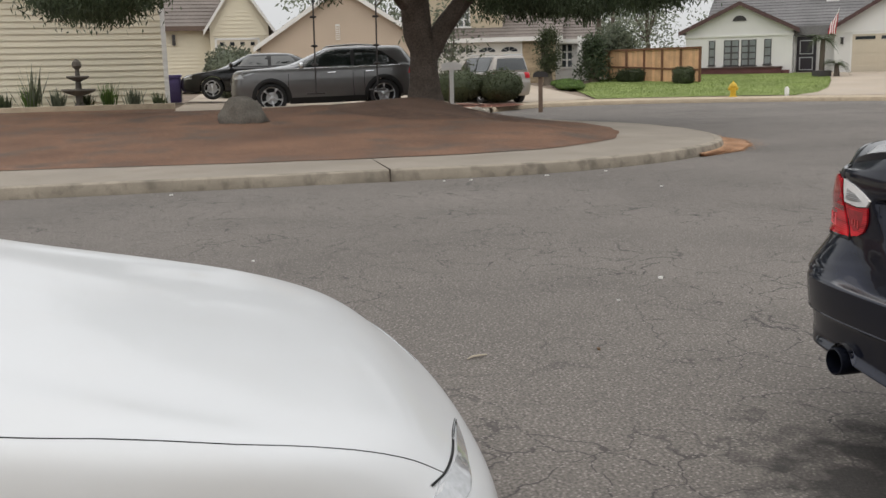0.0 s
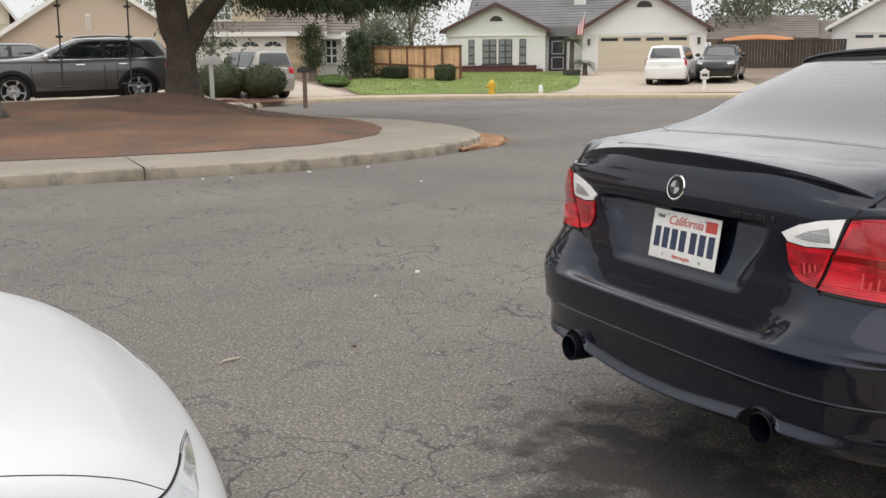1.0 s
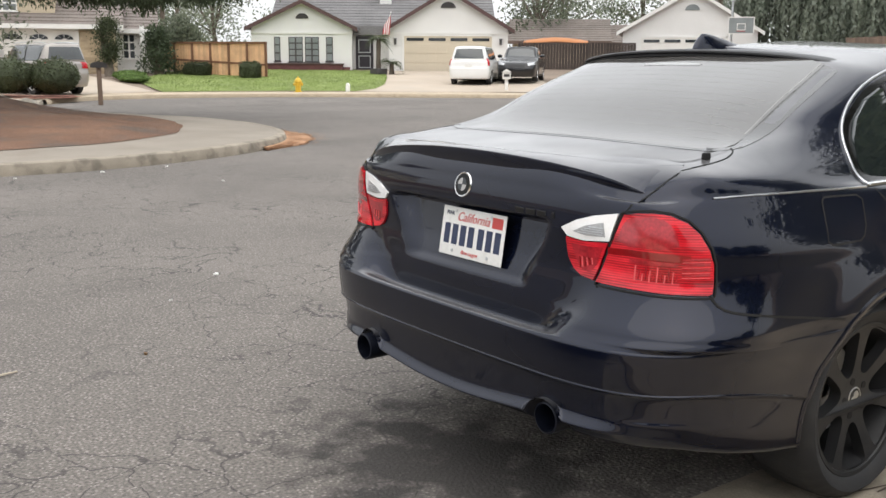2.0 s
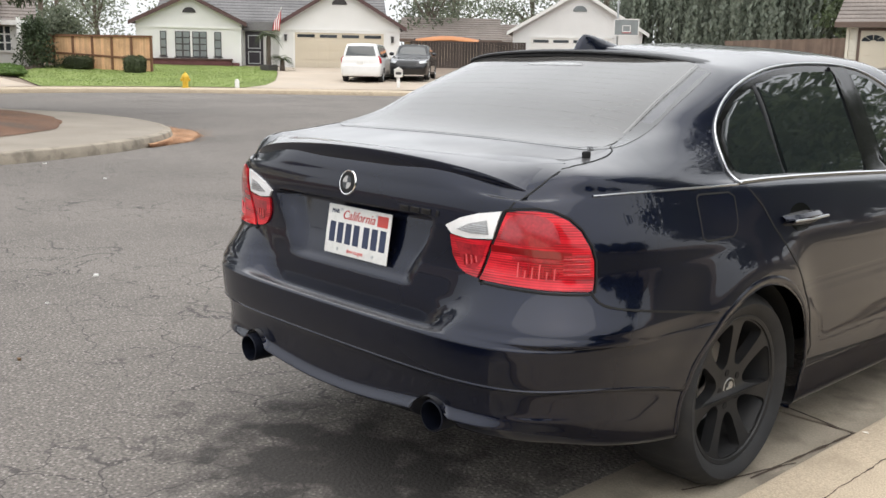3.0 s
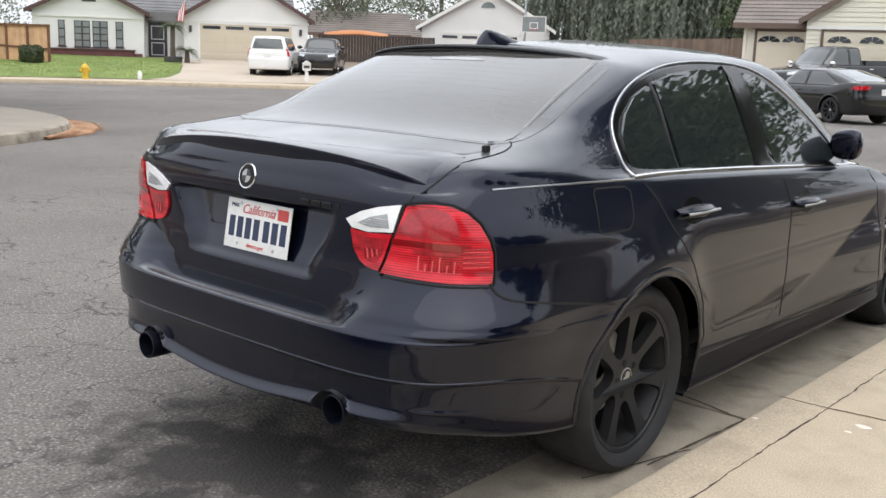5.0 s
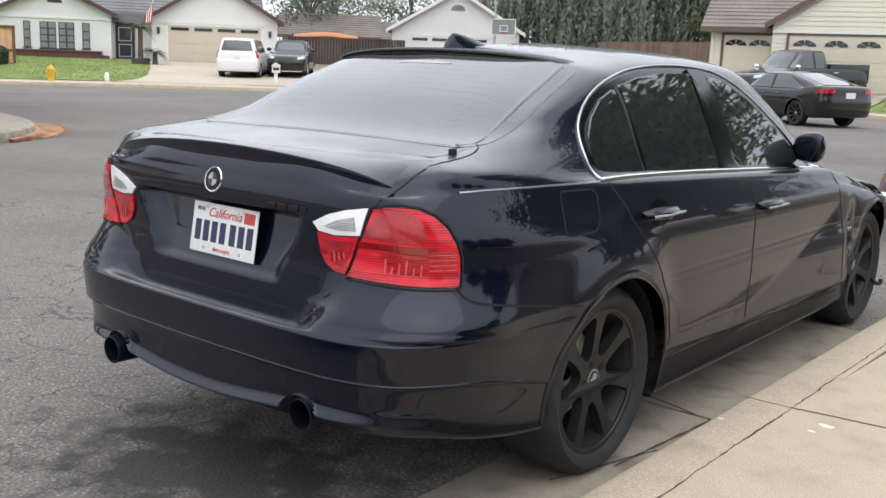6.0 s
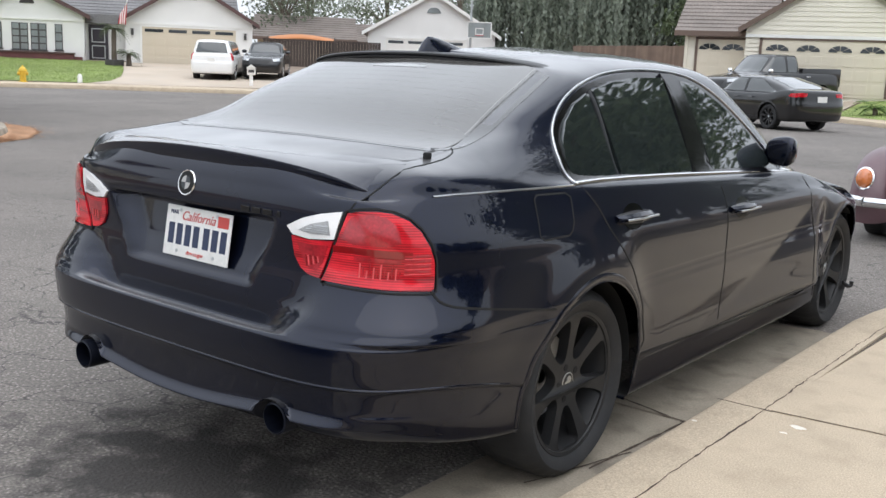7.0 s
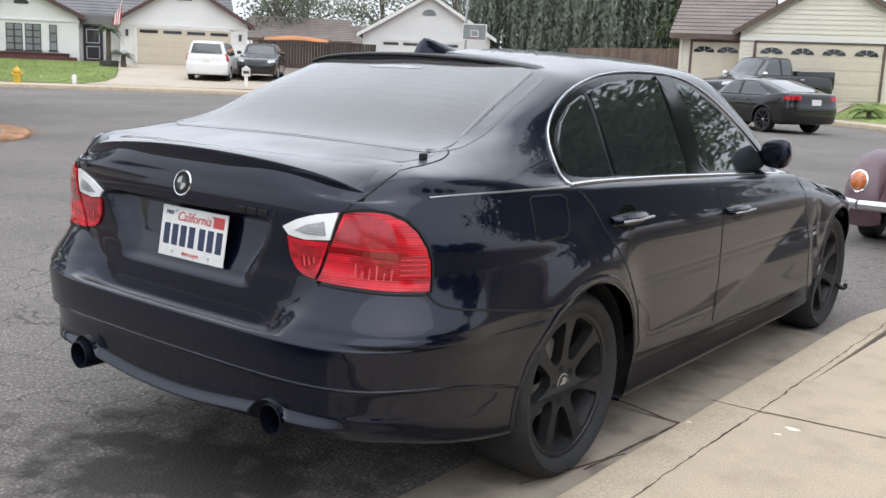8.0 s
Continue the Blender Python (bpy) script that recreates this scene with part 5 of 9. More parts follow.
# ---------------------------------------------------------------- kerbs, pavements, driveways, beds and lawns
def build_kerbs():
    bm = bmesh.new()
    kerb_profile(bm, resample(ISLAND_KERB, 0.5), 1, 0.15)
    solid("kerb", bm, GUTTER, "grey concrete kerb round the planted corner lot", "kerb", "structure")
    bm = bmesh.new()
    kerb_profile(bm, resample(OUTER_KERB[:-1] + [(KERB_X, -40)], 0.5), 1, 0.235)
    solid("kerb", bm, CONCRETE, "pale concrete kerb along the parked cars", "kerb", "structure")
    # pavement round the planted corner
    bm = bmesh.new()
    line = resample(ISLAND_KERB, 0.6)
    strip(bm, offset(line, 0.152), offset(line, 2.25), 0.151, 0.165)
    strip(bm, offset(line, 2.25), offset(line, 2.26), 0.165, 0.0)
    bmesh.ops.recalc_face_normals(bm, faces=bm.faces)
    walkway = solid("pavement", bm, PAVE_OLD, "grey-beige concrete pavement with shallow joints", "pavement", "structure")
    for y in (-12.2, -6.1, -0.05):
        part("joint", boxed(FAR_X - 2.24, FAR_X + 0.002, y - 0.003, y + 0.003, 0.0, 0.1655), BROWN_JOINT, walkway, smooth=False)
    # pavement beyond the far kerb
    bm = bmesh.new()
    far = [p for p in OUTER_KERB if p[1] > 5.8]
    strip(bm, offset(far, 0.237), offset(far, 1.7), 0.153, 0.165)
    bmesh.ops.recalc_face_normals(bm, faces=bm.faces)
    solid("pavement", bm, CONCRETE, "pale concrete pavement along the far houses", "pavement", "structure")
    # gutter pan on the near side, in bays
    gutter = tagged(new("gutter"), "stained cracked concrete gutter beside the kerb", "gutter", kind="structure")
    for i, (y0, y1) in enumerate(((-13.3, -10.3), (-10.29, -7.3), (-7.29, -4.3), (-4.29, -1.3), (-1.288, 1.735), (1.75, 3.6))):
        bm = boxed(KERB_X - 0.46, KERB_X - 0.004, y0, y1, -0.03, 0.008 + 0.002 * (i % 2), bevel=0.004)
        part("gutter_slab", bm, GUTTER, gutter, smooth=False)
    # slabs of the near pavement
    walk_near = tagged(new("pavement"), "warm beige concrete pavement slabs with thin joints", "pavement", kind="structure")
    edges = [-13.3, -10.3, -7.3, -4.3, -1.3, 1.70, 4.7, 7.7]
    for i, (y0, y1) in enumerate(zip(edges, edges[1:])):
        bm = bmesh.new()
        skew = 0.33
        x0, x1, g = KERB_X + 0.2455, KERB_X + 1.85, 0.006
        vs = [(x0, y0 + g), (x1, y0 + g + skew * (x1 - x0) * 0.35), (x1, y1 - g + skew * (x1 - x0) * 0.35), (x0, y1 - g)]
        vs = [(x + (0.10 + 0.45 * smoothstep(4.5, 8, y) if y > 4 else 0), y) for x, y in vs]
        a = [bm.verts.new((x, y, 0.153)) for x, y in vs]
        b = [bm.verts.new((x, y, -0.02)) for x, y in vs]
        bm.faces.new(a)
        for k in range(4):
            bm.faces.new((a[k], b[k], b[(k + 1) % 4], a[(k + 1) % 4]))
        bmesh.ops.recalc_face_normals(bm, faces=bm.faces)
        bmesh.ops.bevel(bm, geom=[e for e in bm.edges if all(v.co.z > 0.1 for v in e.verts)], offset=0.006, segments=2, affect="EDGES")
        part("slab", bm, CONCRETE, walk_near, smooth=False)
    # crumbled dirt in the joints and cracks in the gutter
    worn = [("joint_dirt", [(KERB_X + 0.241, -6.0 + 0.025 * i, 0.1535) for i in range(420)], 0.0055), ("joint_dirt", [(KERB_X + 0.062 + 0.012 * i, 1.700, 0.1512 + 0.0001 * i) for i in range(17)], 0.008), ("joint_dirt", [(KERB_X + 0.062 + 0.012 * i, -1.300, 0.1512 + 0.0001 * i) for i in range(17)], 0.008), ("joint_dirt", [(1.262 + 0.05 * i, 1.697 + 0.0058 * i, 0.1545) for i in range(32)], 0.0075),
            ("crack", [(0.60 + 0.035 * i, 1.815 - 0.009 * i, 0.0115) for i in range(12)], 0.016), ("crack", [(0.945 - 0.004 * i, 1.71 - 0.05 * i, 0.0115) for i in range(14)], 0.012), ("crack", [(0.93 - 0.012 * i, 1.30 - 0.045 * i, 0.0115) for i in range(12)], 0.010),
            ("crack", [(0.58 + 0.02 * i, -0.2 + 0.035 * i, 0.0115) for i in range(16)], 0.008)]
    rng = np.random.default_rng(31)
    for k, (name, line, wide) in enumerate(worn):
        bm = bmesh.new()
        rows = []
        for x, y, z in line:
            j = 0.006 * noise.noise((x * 7, y * 7, k)) + 0.006 * noise.noise((x * 33, y * 33, k))
            h = wide * max(0.12, 0.5 + 0.9 * noise.noise((x * 21, y * 21, k + 5.0))) * 0.7
            dx, dy = line[-1][0] - line[0][0], line[-1][1] - line[0][1]
            q = math.hypot(dx, dy)
            nx, ny = -dy / q, dx / q
            rows.append([(x + nx * (j - h), y + ny * (j - h), z), (x + nx * (j - h * 0.3), y + ny * (j - h * 0.3), z + 0.0015), (x + nx * (j + h), y + ny * (j + h), z)])
        grid_mesh(bm, rows)
        bmesh.ops.recalc_face_normals(bm, faces=bm.faces)
        part(name, bm, BROWN_JOINT, walk_near if name == "joint_dirt" else gutter, smooth=False)
    for x, y, r in ((1.42, 1.60, 0.024), (1.40, 1.51, 0.012), (1.12, 1.40, 0.010)):
        bm = bmesh.new()
        pts = [(x + r * rng.uniform(0.7, 1.4) * math.cos(a), y + r * rng.uniform(0.6, 1.0) * math.sin(a)) for a in np.linspace(0, 2 * math.pi, 13)[:-1]]
        bm.faces.new([bm.verts.new((px, py, 0.1542)) for px, py in pts])
        part("paint_spot", bm, PAINT_SPOT, walk_near, smooth=False)
    part("joint_bed", boxed(KERB_X + 0.236, KERB_X + 1.84, -13, 4.6, -0.02, 0.142), BROWN_JOINT, walk_near, smooth=False)


UNSEEN_LAWN = mat("unseen_lawn", (0.105, 0.088, 0.058), 0.95, 0, 0.35, 0.4, 0.8, 25, 0.02)
SHADED_SOIL = mat("shaded_soil", (0.125, 0.073, 0.049), 0.95, 0, 0.3, 0.5, 0.9, 40, 0.02, dirt=(0.155, 0.088, 0.057), dirt_amount=0.7)
RED_GRAVEL = mat("red_gravel", (0.36, 0.17, 0.125), 0.95, 0, 0.2, 0.3, 2, 60, 0.01)
PAINT_SPOT = mat("white_spatter", (0.72, 0.68, 0.60), 0.8)
BROWN_JOINT = mat("joint_dirt", (0.075, 0.056, 0.042), 0.95, 0, 0.5, 0.5, 12, 90)
build_kerbs()
BED = [(-12.2, -14), (-12.15, -5.2), (-11.65, -2.6), (-11.5, 0.9), (-11.75, 2.3), (-12.3, 3.35), (-13.2, 4.3), (-14.6, 5.1), (-16.5, 5.65), (-18.4, 5.8), (-20.0, 5.2), (-21.5, 4.5), (-23.2, 3.4), (-21.9, 0.8), (-21.6, -3.2), (-22.7, -3.4), (-22.7, -14)]
drape("planting_bed", BED, 0.01, MULCH, "bare bed of reddish bark mulch", "planting bed", shape=height, step=0.5, wobble=0.07, edge=0.14)
HEAP = [(-20.2 + 3.0 * math.cos(2 * math.pi * k / 28), 2.45 + 2.1 * math.sin(2 * math.pi * k / 28)) for k in range(28)]
# dark soil; shade below the tree is put into its colour as well
drape("soil_heap", HEAP, 0.016, SHADED_SOIL, "dark soil heaped round the street tree, shade put into its colour", "soil", step=0.4, wobble=0.35)
drape("driveway", [(-21.5, -3.3), (-21.8, 0.8), (-23.0, 3.4), (-24.3, 5.2), (-30, 6.0), (-44, 6), (-44, -3.3)], 0.015, DRIVE, "pale concrete driveway under the grey car", "driveway", step=1.0)
drape("driveway", [(-48.5, 8.7), (-31.5, 6.9), (-33.4, 9.4), (-34.4, 12.0), (-47.1, 12.8)], 0.015, DRIVE, "pale concrete driveway of the tan house", "driveway", step=1.0)
drape("driveway", [(-43.4, 28.52), (-38.18, 25.22), (-34.18, 22.42), (-32.18, 20.62), (-31.4, 19.15), (-30.3, 20.2), (-27.9, 23.7), (-26.0, 26.2), (-39.6, 34.5)], 0.015, DRIVE, "warm concrete driveway of the white house", "driveway", step=1.0)
drape("driveway", [(-15.0, 36.6), (-8.4, 38.2), (-8.2, 33.6), (-9.0, 34.2), (-12.0, 34.8), (-14.6, 34.4)], 0.015, DRIVE, "pale concrete driveway before two garage doors", "driveway", step=1.0)
drape("gravel_strip", [(-29.9, 5.7), (-29.5, 7.0), (-30.4, 8.0), (-32.2, 8.3), (-32.8, 6.2)], 0.02, RED_GRAVEL, "reddish gravel strip below the clipped bushes", "gravel", step=0.6, wobble=0.2)
LAWN = [(-34.3, 12.2), (-33.9, 14.6), (-32.7, 17.6), (-31.5, 19.2), (-32.2, 20.6), (-34.2, 22.4), (-38.2, 25.2), (-43.4, 28.5), (-47.9, 22.6), (-47, 17.5), (-41, 13.5)]
LAWN_R = [(-8.3, 38.2), (-8.1, 33.35), (-4.6, 30.6), (-2.0, 26.2), (2.4, 20), (4.0, 40)]
drape("lawn", LAWN, 0.015, GRASS, "green mown lawn in front of the white house", "lawn", step=1.0)
drape("lawn", LAWN_R, 0.015, GRASS, "green strip of lawn beside the driveway", "lawn", step=1.0)
# unseen lawn added behind the viewer, dark brown for the car's reflections
drape("lawn", [(2.95, -25), (2.95, 14), (13.5, 14), (13.5, -25)], 0.0, UNSEEN_LAWN, "unseen brownish lawn added behind the pavement", "lawn", step=2.0)


# ---------------------------------------------------------------- houses
WHITE_WALL = mat("white_painted_wall", (0.72, 0.71, 0.69), 0.85, 0, 0.06, 0.05, 0.6, 30, 0.002)
CREAM_SIDING = mat("cream_siding", (0.74, 0.68, 0.53), 0.75, 0, 0.06, 0.04, 0.8, 40, 0.001, random_part=0.05)
PALE_SIDING = mat("pale_siding", (0.70, 0.66, 0.56), 0.75, 0, 0.06, 0.04, 0.8, 40, 0.001)
BEIGE_STUCCO = mat("beige_stucco", (0.52, 0.425, 0.335), 0.9, 0, 0.07, 0.08, 0.5, 50, 0.003)
TAN_STUCCO = mat("tan_stucco", (0.52, 0.44, 0.32), 0.9, 0, 0.07, 0.08, 0.5, 50, 0.003)
ROOF_GREY = mat("grey_shingle", (0.165, 0.160, 0.160), 0.9, 0, 0.2, 0.3, 0.7, 14, 0.01)
ROOF_BROWN = mat("brown_shingle", (0.185, 0.158, 0.140), 0.9, 0, 0.2, 0.3, 0.7, 14, 0.01)
MAROON = mat("maroon_trim", (0.085, 0.045, 0.042), 0.6, 0, 0.12, 0.1)
WHITE_TRIM = mat("white_trim", (0.74, 0.73, 0.70), 0.6, 0, 0.05, 0.05)
BROWN_TRIM = mat("brown_trim", (0.13, 0.09, 0.07), 0.7, 0, 0.1, 0.1)
GARAGE_TAN = mat("tan_garage_door", (0.56, 0.49, 0.38), 0.6, 0, 0.05, 0.04)
GARAGE_CREAM = mat("cream_garage_door", (0.62, 0.56, 0.45), 0.6, 0, 0.05, 0.04)
GARAGE_WHITE = mat("white_garage_door", (0.72, 0.70, 0.66), 0.6, 0, 0.05, 0.04)
PANE = mat("house_window", (0.03, 0.035, 0.04), 0.05, 0, 0.2, 0, 1.0, spec=0.6)
PANE_PALE = mat("curtained_window", (0.22, 0.24, 0.24), 0.1, 0, 0.2, 0, 1.5)
DARK_DOOR = mat("dark_screen_door", (0.028, 0.022, 0.03), 0.5, 0, 0.15, 0.1)
FRAME_DARK = mat("dark_window_frame", (0.05, 0.045, 0.045), 0.5, 0, 0.1)
BRICK_RED = mat("dark_red_brick", (0.13, 0.05, 0.05), 0.85, 0, 0.2, 0.2, 2, 30, 0.004, random_part=0.2)
STONE_TAN = mat("tan_brick", (0.42, 0.33, 0.22), 0.85, 0, 0.15, 0.15, 2, 30, 0.004, random_part=0.15)
WOOD_FENCE = mat("cedar_fence", (0.62, 0.38, 0.215), 0.8, 0, 0.18, 0.15, 2, 40, 0.002, random_part=0.14)
WOOD_DARK = mat("dark_fence_rail", (0.16, 0.075, 0.04), 0.8, 0, 0.15, 0.1)
WOOD_GREY = mat("weathered_fence", (0.17, 0.12, 0.09), 0.85, 0, 0.2, 0.15, 2, 40, 0.002, random_part=0.2)


def slab(bm, corners, thick):
    """A sloping slab over four corners, thick downwards."""
    a = [bm.verts.new(c) for c in corners]
    b = [bm.verts.new((c[0], c[1], c[2] - thick)) for c in corners]
    bm.faces.new(a)
    bm.faces.new(b[::-1])
    for i in range(4):
        bm.faces.new((a[i], b[i], b[(i + 1) % 4], a[(i + 1) % 4]))
    bmesh.ops.recalc_face_normals(bm, faces=bm.faces)
    return bm


def roof_pair(parent, corners_l, corners_r, material, rows=9, name="roof"):
    """Two roof slopes; each carries stepped shingle courses. Corners: eave a, eave b, ridge b, ridge a."""
    for cs in (corners_l, corners_r):
        ea, eb, rb, ra = [Vector(c) for c in cs]
        bm = bmesh.new()
        lines = []
        for i in range(rows):
            for f, up in ((i / rows, 0.0 if i == 0 else 0.012), (i / rows, 0.05), ((i + 1) / rows, 0.012)):
                lines.append([ea.lerp(ra, f) + Vector((0, 0, up)), eb.lerp(rb, f) + Vector((0, 0, up))])
        under = [[a - Vector((0, 0, 0.10)), b - Vector((0, 0, 0.10))] for a, b in ((ra, rb), (ea, eb))]
        grid_mesh(bm, lines + under + lines[:1])
        bmesh.ops.remove_doubles(bm, verts=bm.verts, dist=1e-4)
        bmesh.ops.recalc_face_normals(bm, faces=bm.faces)
        part(name, bm, material, parent, smooth=False)


def gable_front(parent, x0, x1, y0, y1, h, apex_x, apex_h, wall, roof, trim, over=0.35, base=-0.3, rows=9):
    """A block whose gable faces the street."""
    part("wall", prism(bmesh.new(), [(x0, base), (x1, base), (x1, h), (apex_x, apex_h), (x0, h)], y0, y1), wall, parent, smooth=False)
    sl, sr = (apex_h - h) / (apex_x - x0), (apex_h - h) / (x1 - apex_x)
    el, er = (x0 - over, h - over * sl + 0.1), (x1 + over, h - over * sr + 0.1)
    ap = (apex_x, apex_h + 0.1)
    f, b = y0 - over, y1
    roof_pair(parent, [(el[0], f, el[1]), (el[0], b, el[1]), (ap[0], b, ap[1]), (ap[0], f, ap[1])], [(er[0], b, er[1]), (er[0], f, er[1]), (ap[0], f, ap[1]), (ap[0], b, ap[1])], roof, rows)
    for e in (el, er):
        bm = bmesh.new()
        slab(bm, [(e[0], f - 0.03, e[1] + 0.03), (ap[0], f - 0.03, ap[1] + 0.03), (ap[0], f + 0.015, ap[1] + 0.03), (e[0], f + 0.015, e[1] + 0.03)], 0.22)
        part("fascia", bm, trim, parent, smooth=False)


def side_gable(parent, x0, x1, y0, y1, h, ridge_y, ridge_h, wall, roof, trim, over=0.4, base=-0.3, rows=10):
    """A block whose ridge runs along the street; its front slope faces the viewer."""
    bm = bmesh.new()
    a = [bm.verts.new((x0, y, z)) for y, z in ((y0, base), (y1, base), (y1, h), (ridge_y, ridge_h), (y0, h))]
    b = [bm.verts.new((x1, y, z)) for y, z in ((y0, base), (y1, base), (y1, h), (ridge_y, ridge_h), (y0, h))]
    bm.faces.new(a)
    bm.faces.new(b[::-1])
    for i in range(5):
        bm.faces.new((a[i], b[i], b[(i + 1) % 5], a[(i + 1) % 5]))
    bmesh.ops.recalc_face_normals(bm, faces=bm.faces)
    part("wall", bm, wall, parent, smooth=False)
    s = (ridge_h - h) / (ridge_y - y0)
    ez = h - over * s + 0.08
    roof_pair(parent, [(x0 - over, y0 - over, ez), (x1 + over, y0 - over, ez), (x1 + over, ridge_y, ridge_h + 0.08), (x0 - over, ridge_y, ridge_h + 0.08)],
              [(x1 + over, 2 * ridge_y - y0 + over, ez), (x0 - over, 2 * ridge_y - y0 + over, ez), (x0 - over, ridge_y, ridge_h + 0.08), (x1 + over, ridge_y, ridge_h + 0.08)], roof, rows)
    part("fascia", boxed(x0 - over, x1 + over, y0 - over - 0.03, y0 - over, ez - 0.17, ez + 0.05), trim, parent, smooth=False)


def lap_siding(parent, x0, x1, y, z0, z1, pitch, material, single=False):
    """Lapped boards, each leaning out at its foot."""
    n = int((z1 - z0) / pitch)
    joined = bmesh.new() if not single else None
    for i in range(n):
        z = z0 + i * pitch
        bm = joined or bmesh.new()
        vs = [bm.verts.new(p) for p in ((x0, y - 0.036, z), (x1, y - 0.036, z), (x1, y - 0.004, z + pitch), (x0, y - 0.006, z + pitch), (x0, y, z), (x1, y, z), (x1, y, z + pitch), (x0, y, z + pitch))]
        for q in ((0, 1, 2, 3), (4, 7, 6, 5), (0, 4, 5, 1), (3, 2, 6, 7), (0, 3, 7, 4), (1, 5, 6, 2)):
            bm.faces.new([vs[k] for k in q])
        if single:
            part("board", bm, material, parent, smooth=False)
    if joined:
        part("siding", joined, material, parent, smooth=False)


def gable_siding(parent, x0, x1, apex_x, y, z0, z1, pitch, material):
    bm = bmesh.new()
    n = int((z1 - z0) / pitch)
    for i in range(n):
        f0, f1 = i / n, (i + 1) / n
        za, zb = z0 + (z1 - z0) * f0, z0 + (z1 - z0) * f1
        la, ra, lb, rb = x0 + (apex_x - x0) * f0, x1 + (apex_x - x1) * f0, x0 + (apex_x - x0) * f1, x1 + (apex_x - x1) * f1
        vs = [bm.verts.new(p) for p in ((la, y - 0.03, za), (ra, y - 0.03, za), (rb, y - 0.006, zb), (lb, y - 0.006, zb), (la, y, za), (ra, y, za))]
        bm.faces.new(vs[:4])
        bm.faces.new((vs[0], vs[4], vs[5], vs[1]))
    part("siding", bm, material, parent, smooth=False)


def garage_door(parent, x0, x1, y, z1, material, lights="", frame=WHITE_TRIM, rows=4, cols=8):
    door = part("garage_door", boxed(x0, x1, y - 0.04, y + 0.02, -0.05, z1), material, parent, smooth=False)
    hgt = z1 / rows
    for r in range(rows):
        for c in range(cols):
            w = (x1 - x0) / cols
            if lights and r == rows - 1:
                continue
            part("door_panel", boxed(x0 + w * c + 0.06, x0 + w * (c + 1) - 0.06, y - 0.055, y - 0.04, hgt * r + 0.07, hgt * (r + 1) - 0.07, bevel=0.006), material, door, smooth=False)
    if lights == "slots":
        w = (x1 - x0) / 4
        for c in range(4):
            part("door_window", boxed(x0 + w * c + 0.14, x0 + w * (c + 1) - 0.14, y - 0.06, y - 0.035, z1 - 0.26, z1 - 0.10), PANE, door, smooth=False)
    if lights == "fan":
        n = max(2, round((x1 - x0) / 1.22))
        w = (x1 - x0) / n
        for c in range(n):
            cx, zb = x0 + w * (c + 0.5), z1 - 0.42
            for k in range(4):
                a0, a1 = math.pi * (k + 0.06) / 4, math.pi * (k + 0.94) / 4
                pts = [(cx + 0.12 * math.cos(a0), zb + 0.06 * math.sin(a0))] + [(cx + 0.43 * math.cos(a0 + (a1 - a0) * j / 4), zb + 0.25 * math.sin(a0 + (a1 - a0) * j / 4)) for j in range(5)] + [(cx + 0.12 * math.cos(a1), zb + 0.06 * math.sin(a1))]
                part("door_window", prism(bmesh.new(), pts, y - 0.06, y - 0.035), PANE, door, smooth=False)
    for a, b, c, d in ((x0 - 0.1, x0, -0.05, z1 + 0.1), (x1, x1 + 0.1, -0.05, z1 + 0.1), (x0 - 0.1, x1 + 0.1, z1, z1 + 0.1)):
        part("door_frame", boxed(a, b, y - 0.07, y + 0.0, c, d), frame, parent, smooth=False)


def window(parent, x0, x1, y, z0, z1, pane=PANE, frame=FRAME_DARK, bars=(1, 2)):
    w = part("window", boxed(x0, x1, y - 0.03, y + 0.02, z0, z1), frame, parent, smooth=False)
    nx, nz = bars
    dx, dz = (x1 - x0) / nx, (z1 - z0) / nz
    for i in range(nx):
        for j in range(nz):
            part("pane", boxed(x0 + dx * i + 0.045, x0 + dx * (i + 1) - 0.045, y - 0.04, y - 0.028, z0 + dz * j + 0.035, z0 + dz * (j + 1) - 0.035), pane, w, smooth=False)
    part("sill", boxed(x0 - 0.05, x1 + 0.05, y - 0.08, y, z0 - 0.06, z0), frame, w, smooth=False)


def half_vent(parent, cx, y, z, r, material):
    bm = bmesh.new()
    prism(bm, [(cx + r * math.cos(math.pi * k / 12), z + r * 0.8 * math.sin(math.pi * k / 12)) for k in range(13)], y - 0.05, y)
    v = part("gable_vent", bm, material, parent, smooth=False)
    for k in range(4):
        zz = z + 0.06 + r * 0.17 * k
        w = r * math.sqrt(max(0.05, 1 - ((zz - z) / (r * 0.8)) ** 2)) * 0.92
        part("slat", boxed(cx - w, cx + w, y - 0.07, y - 0.045, zz, zz + 0.03), material, v, smooth=False)


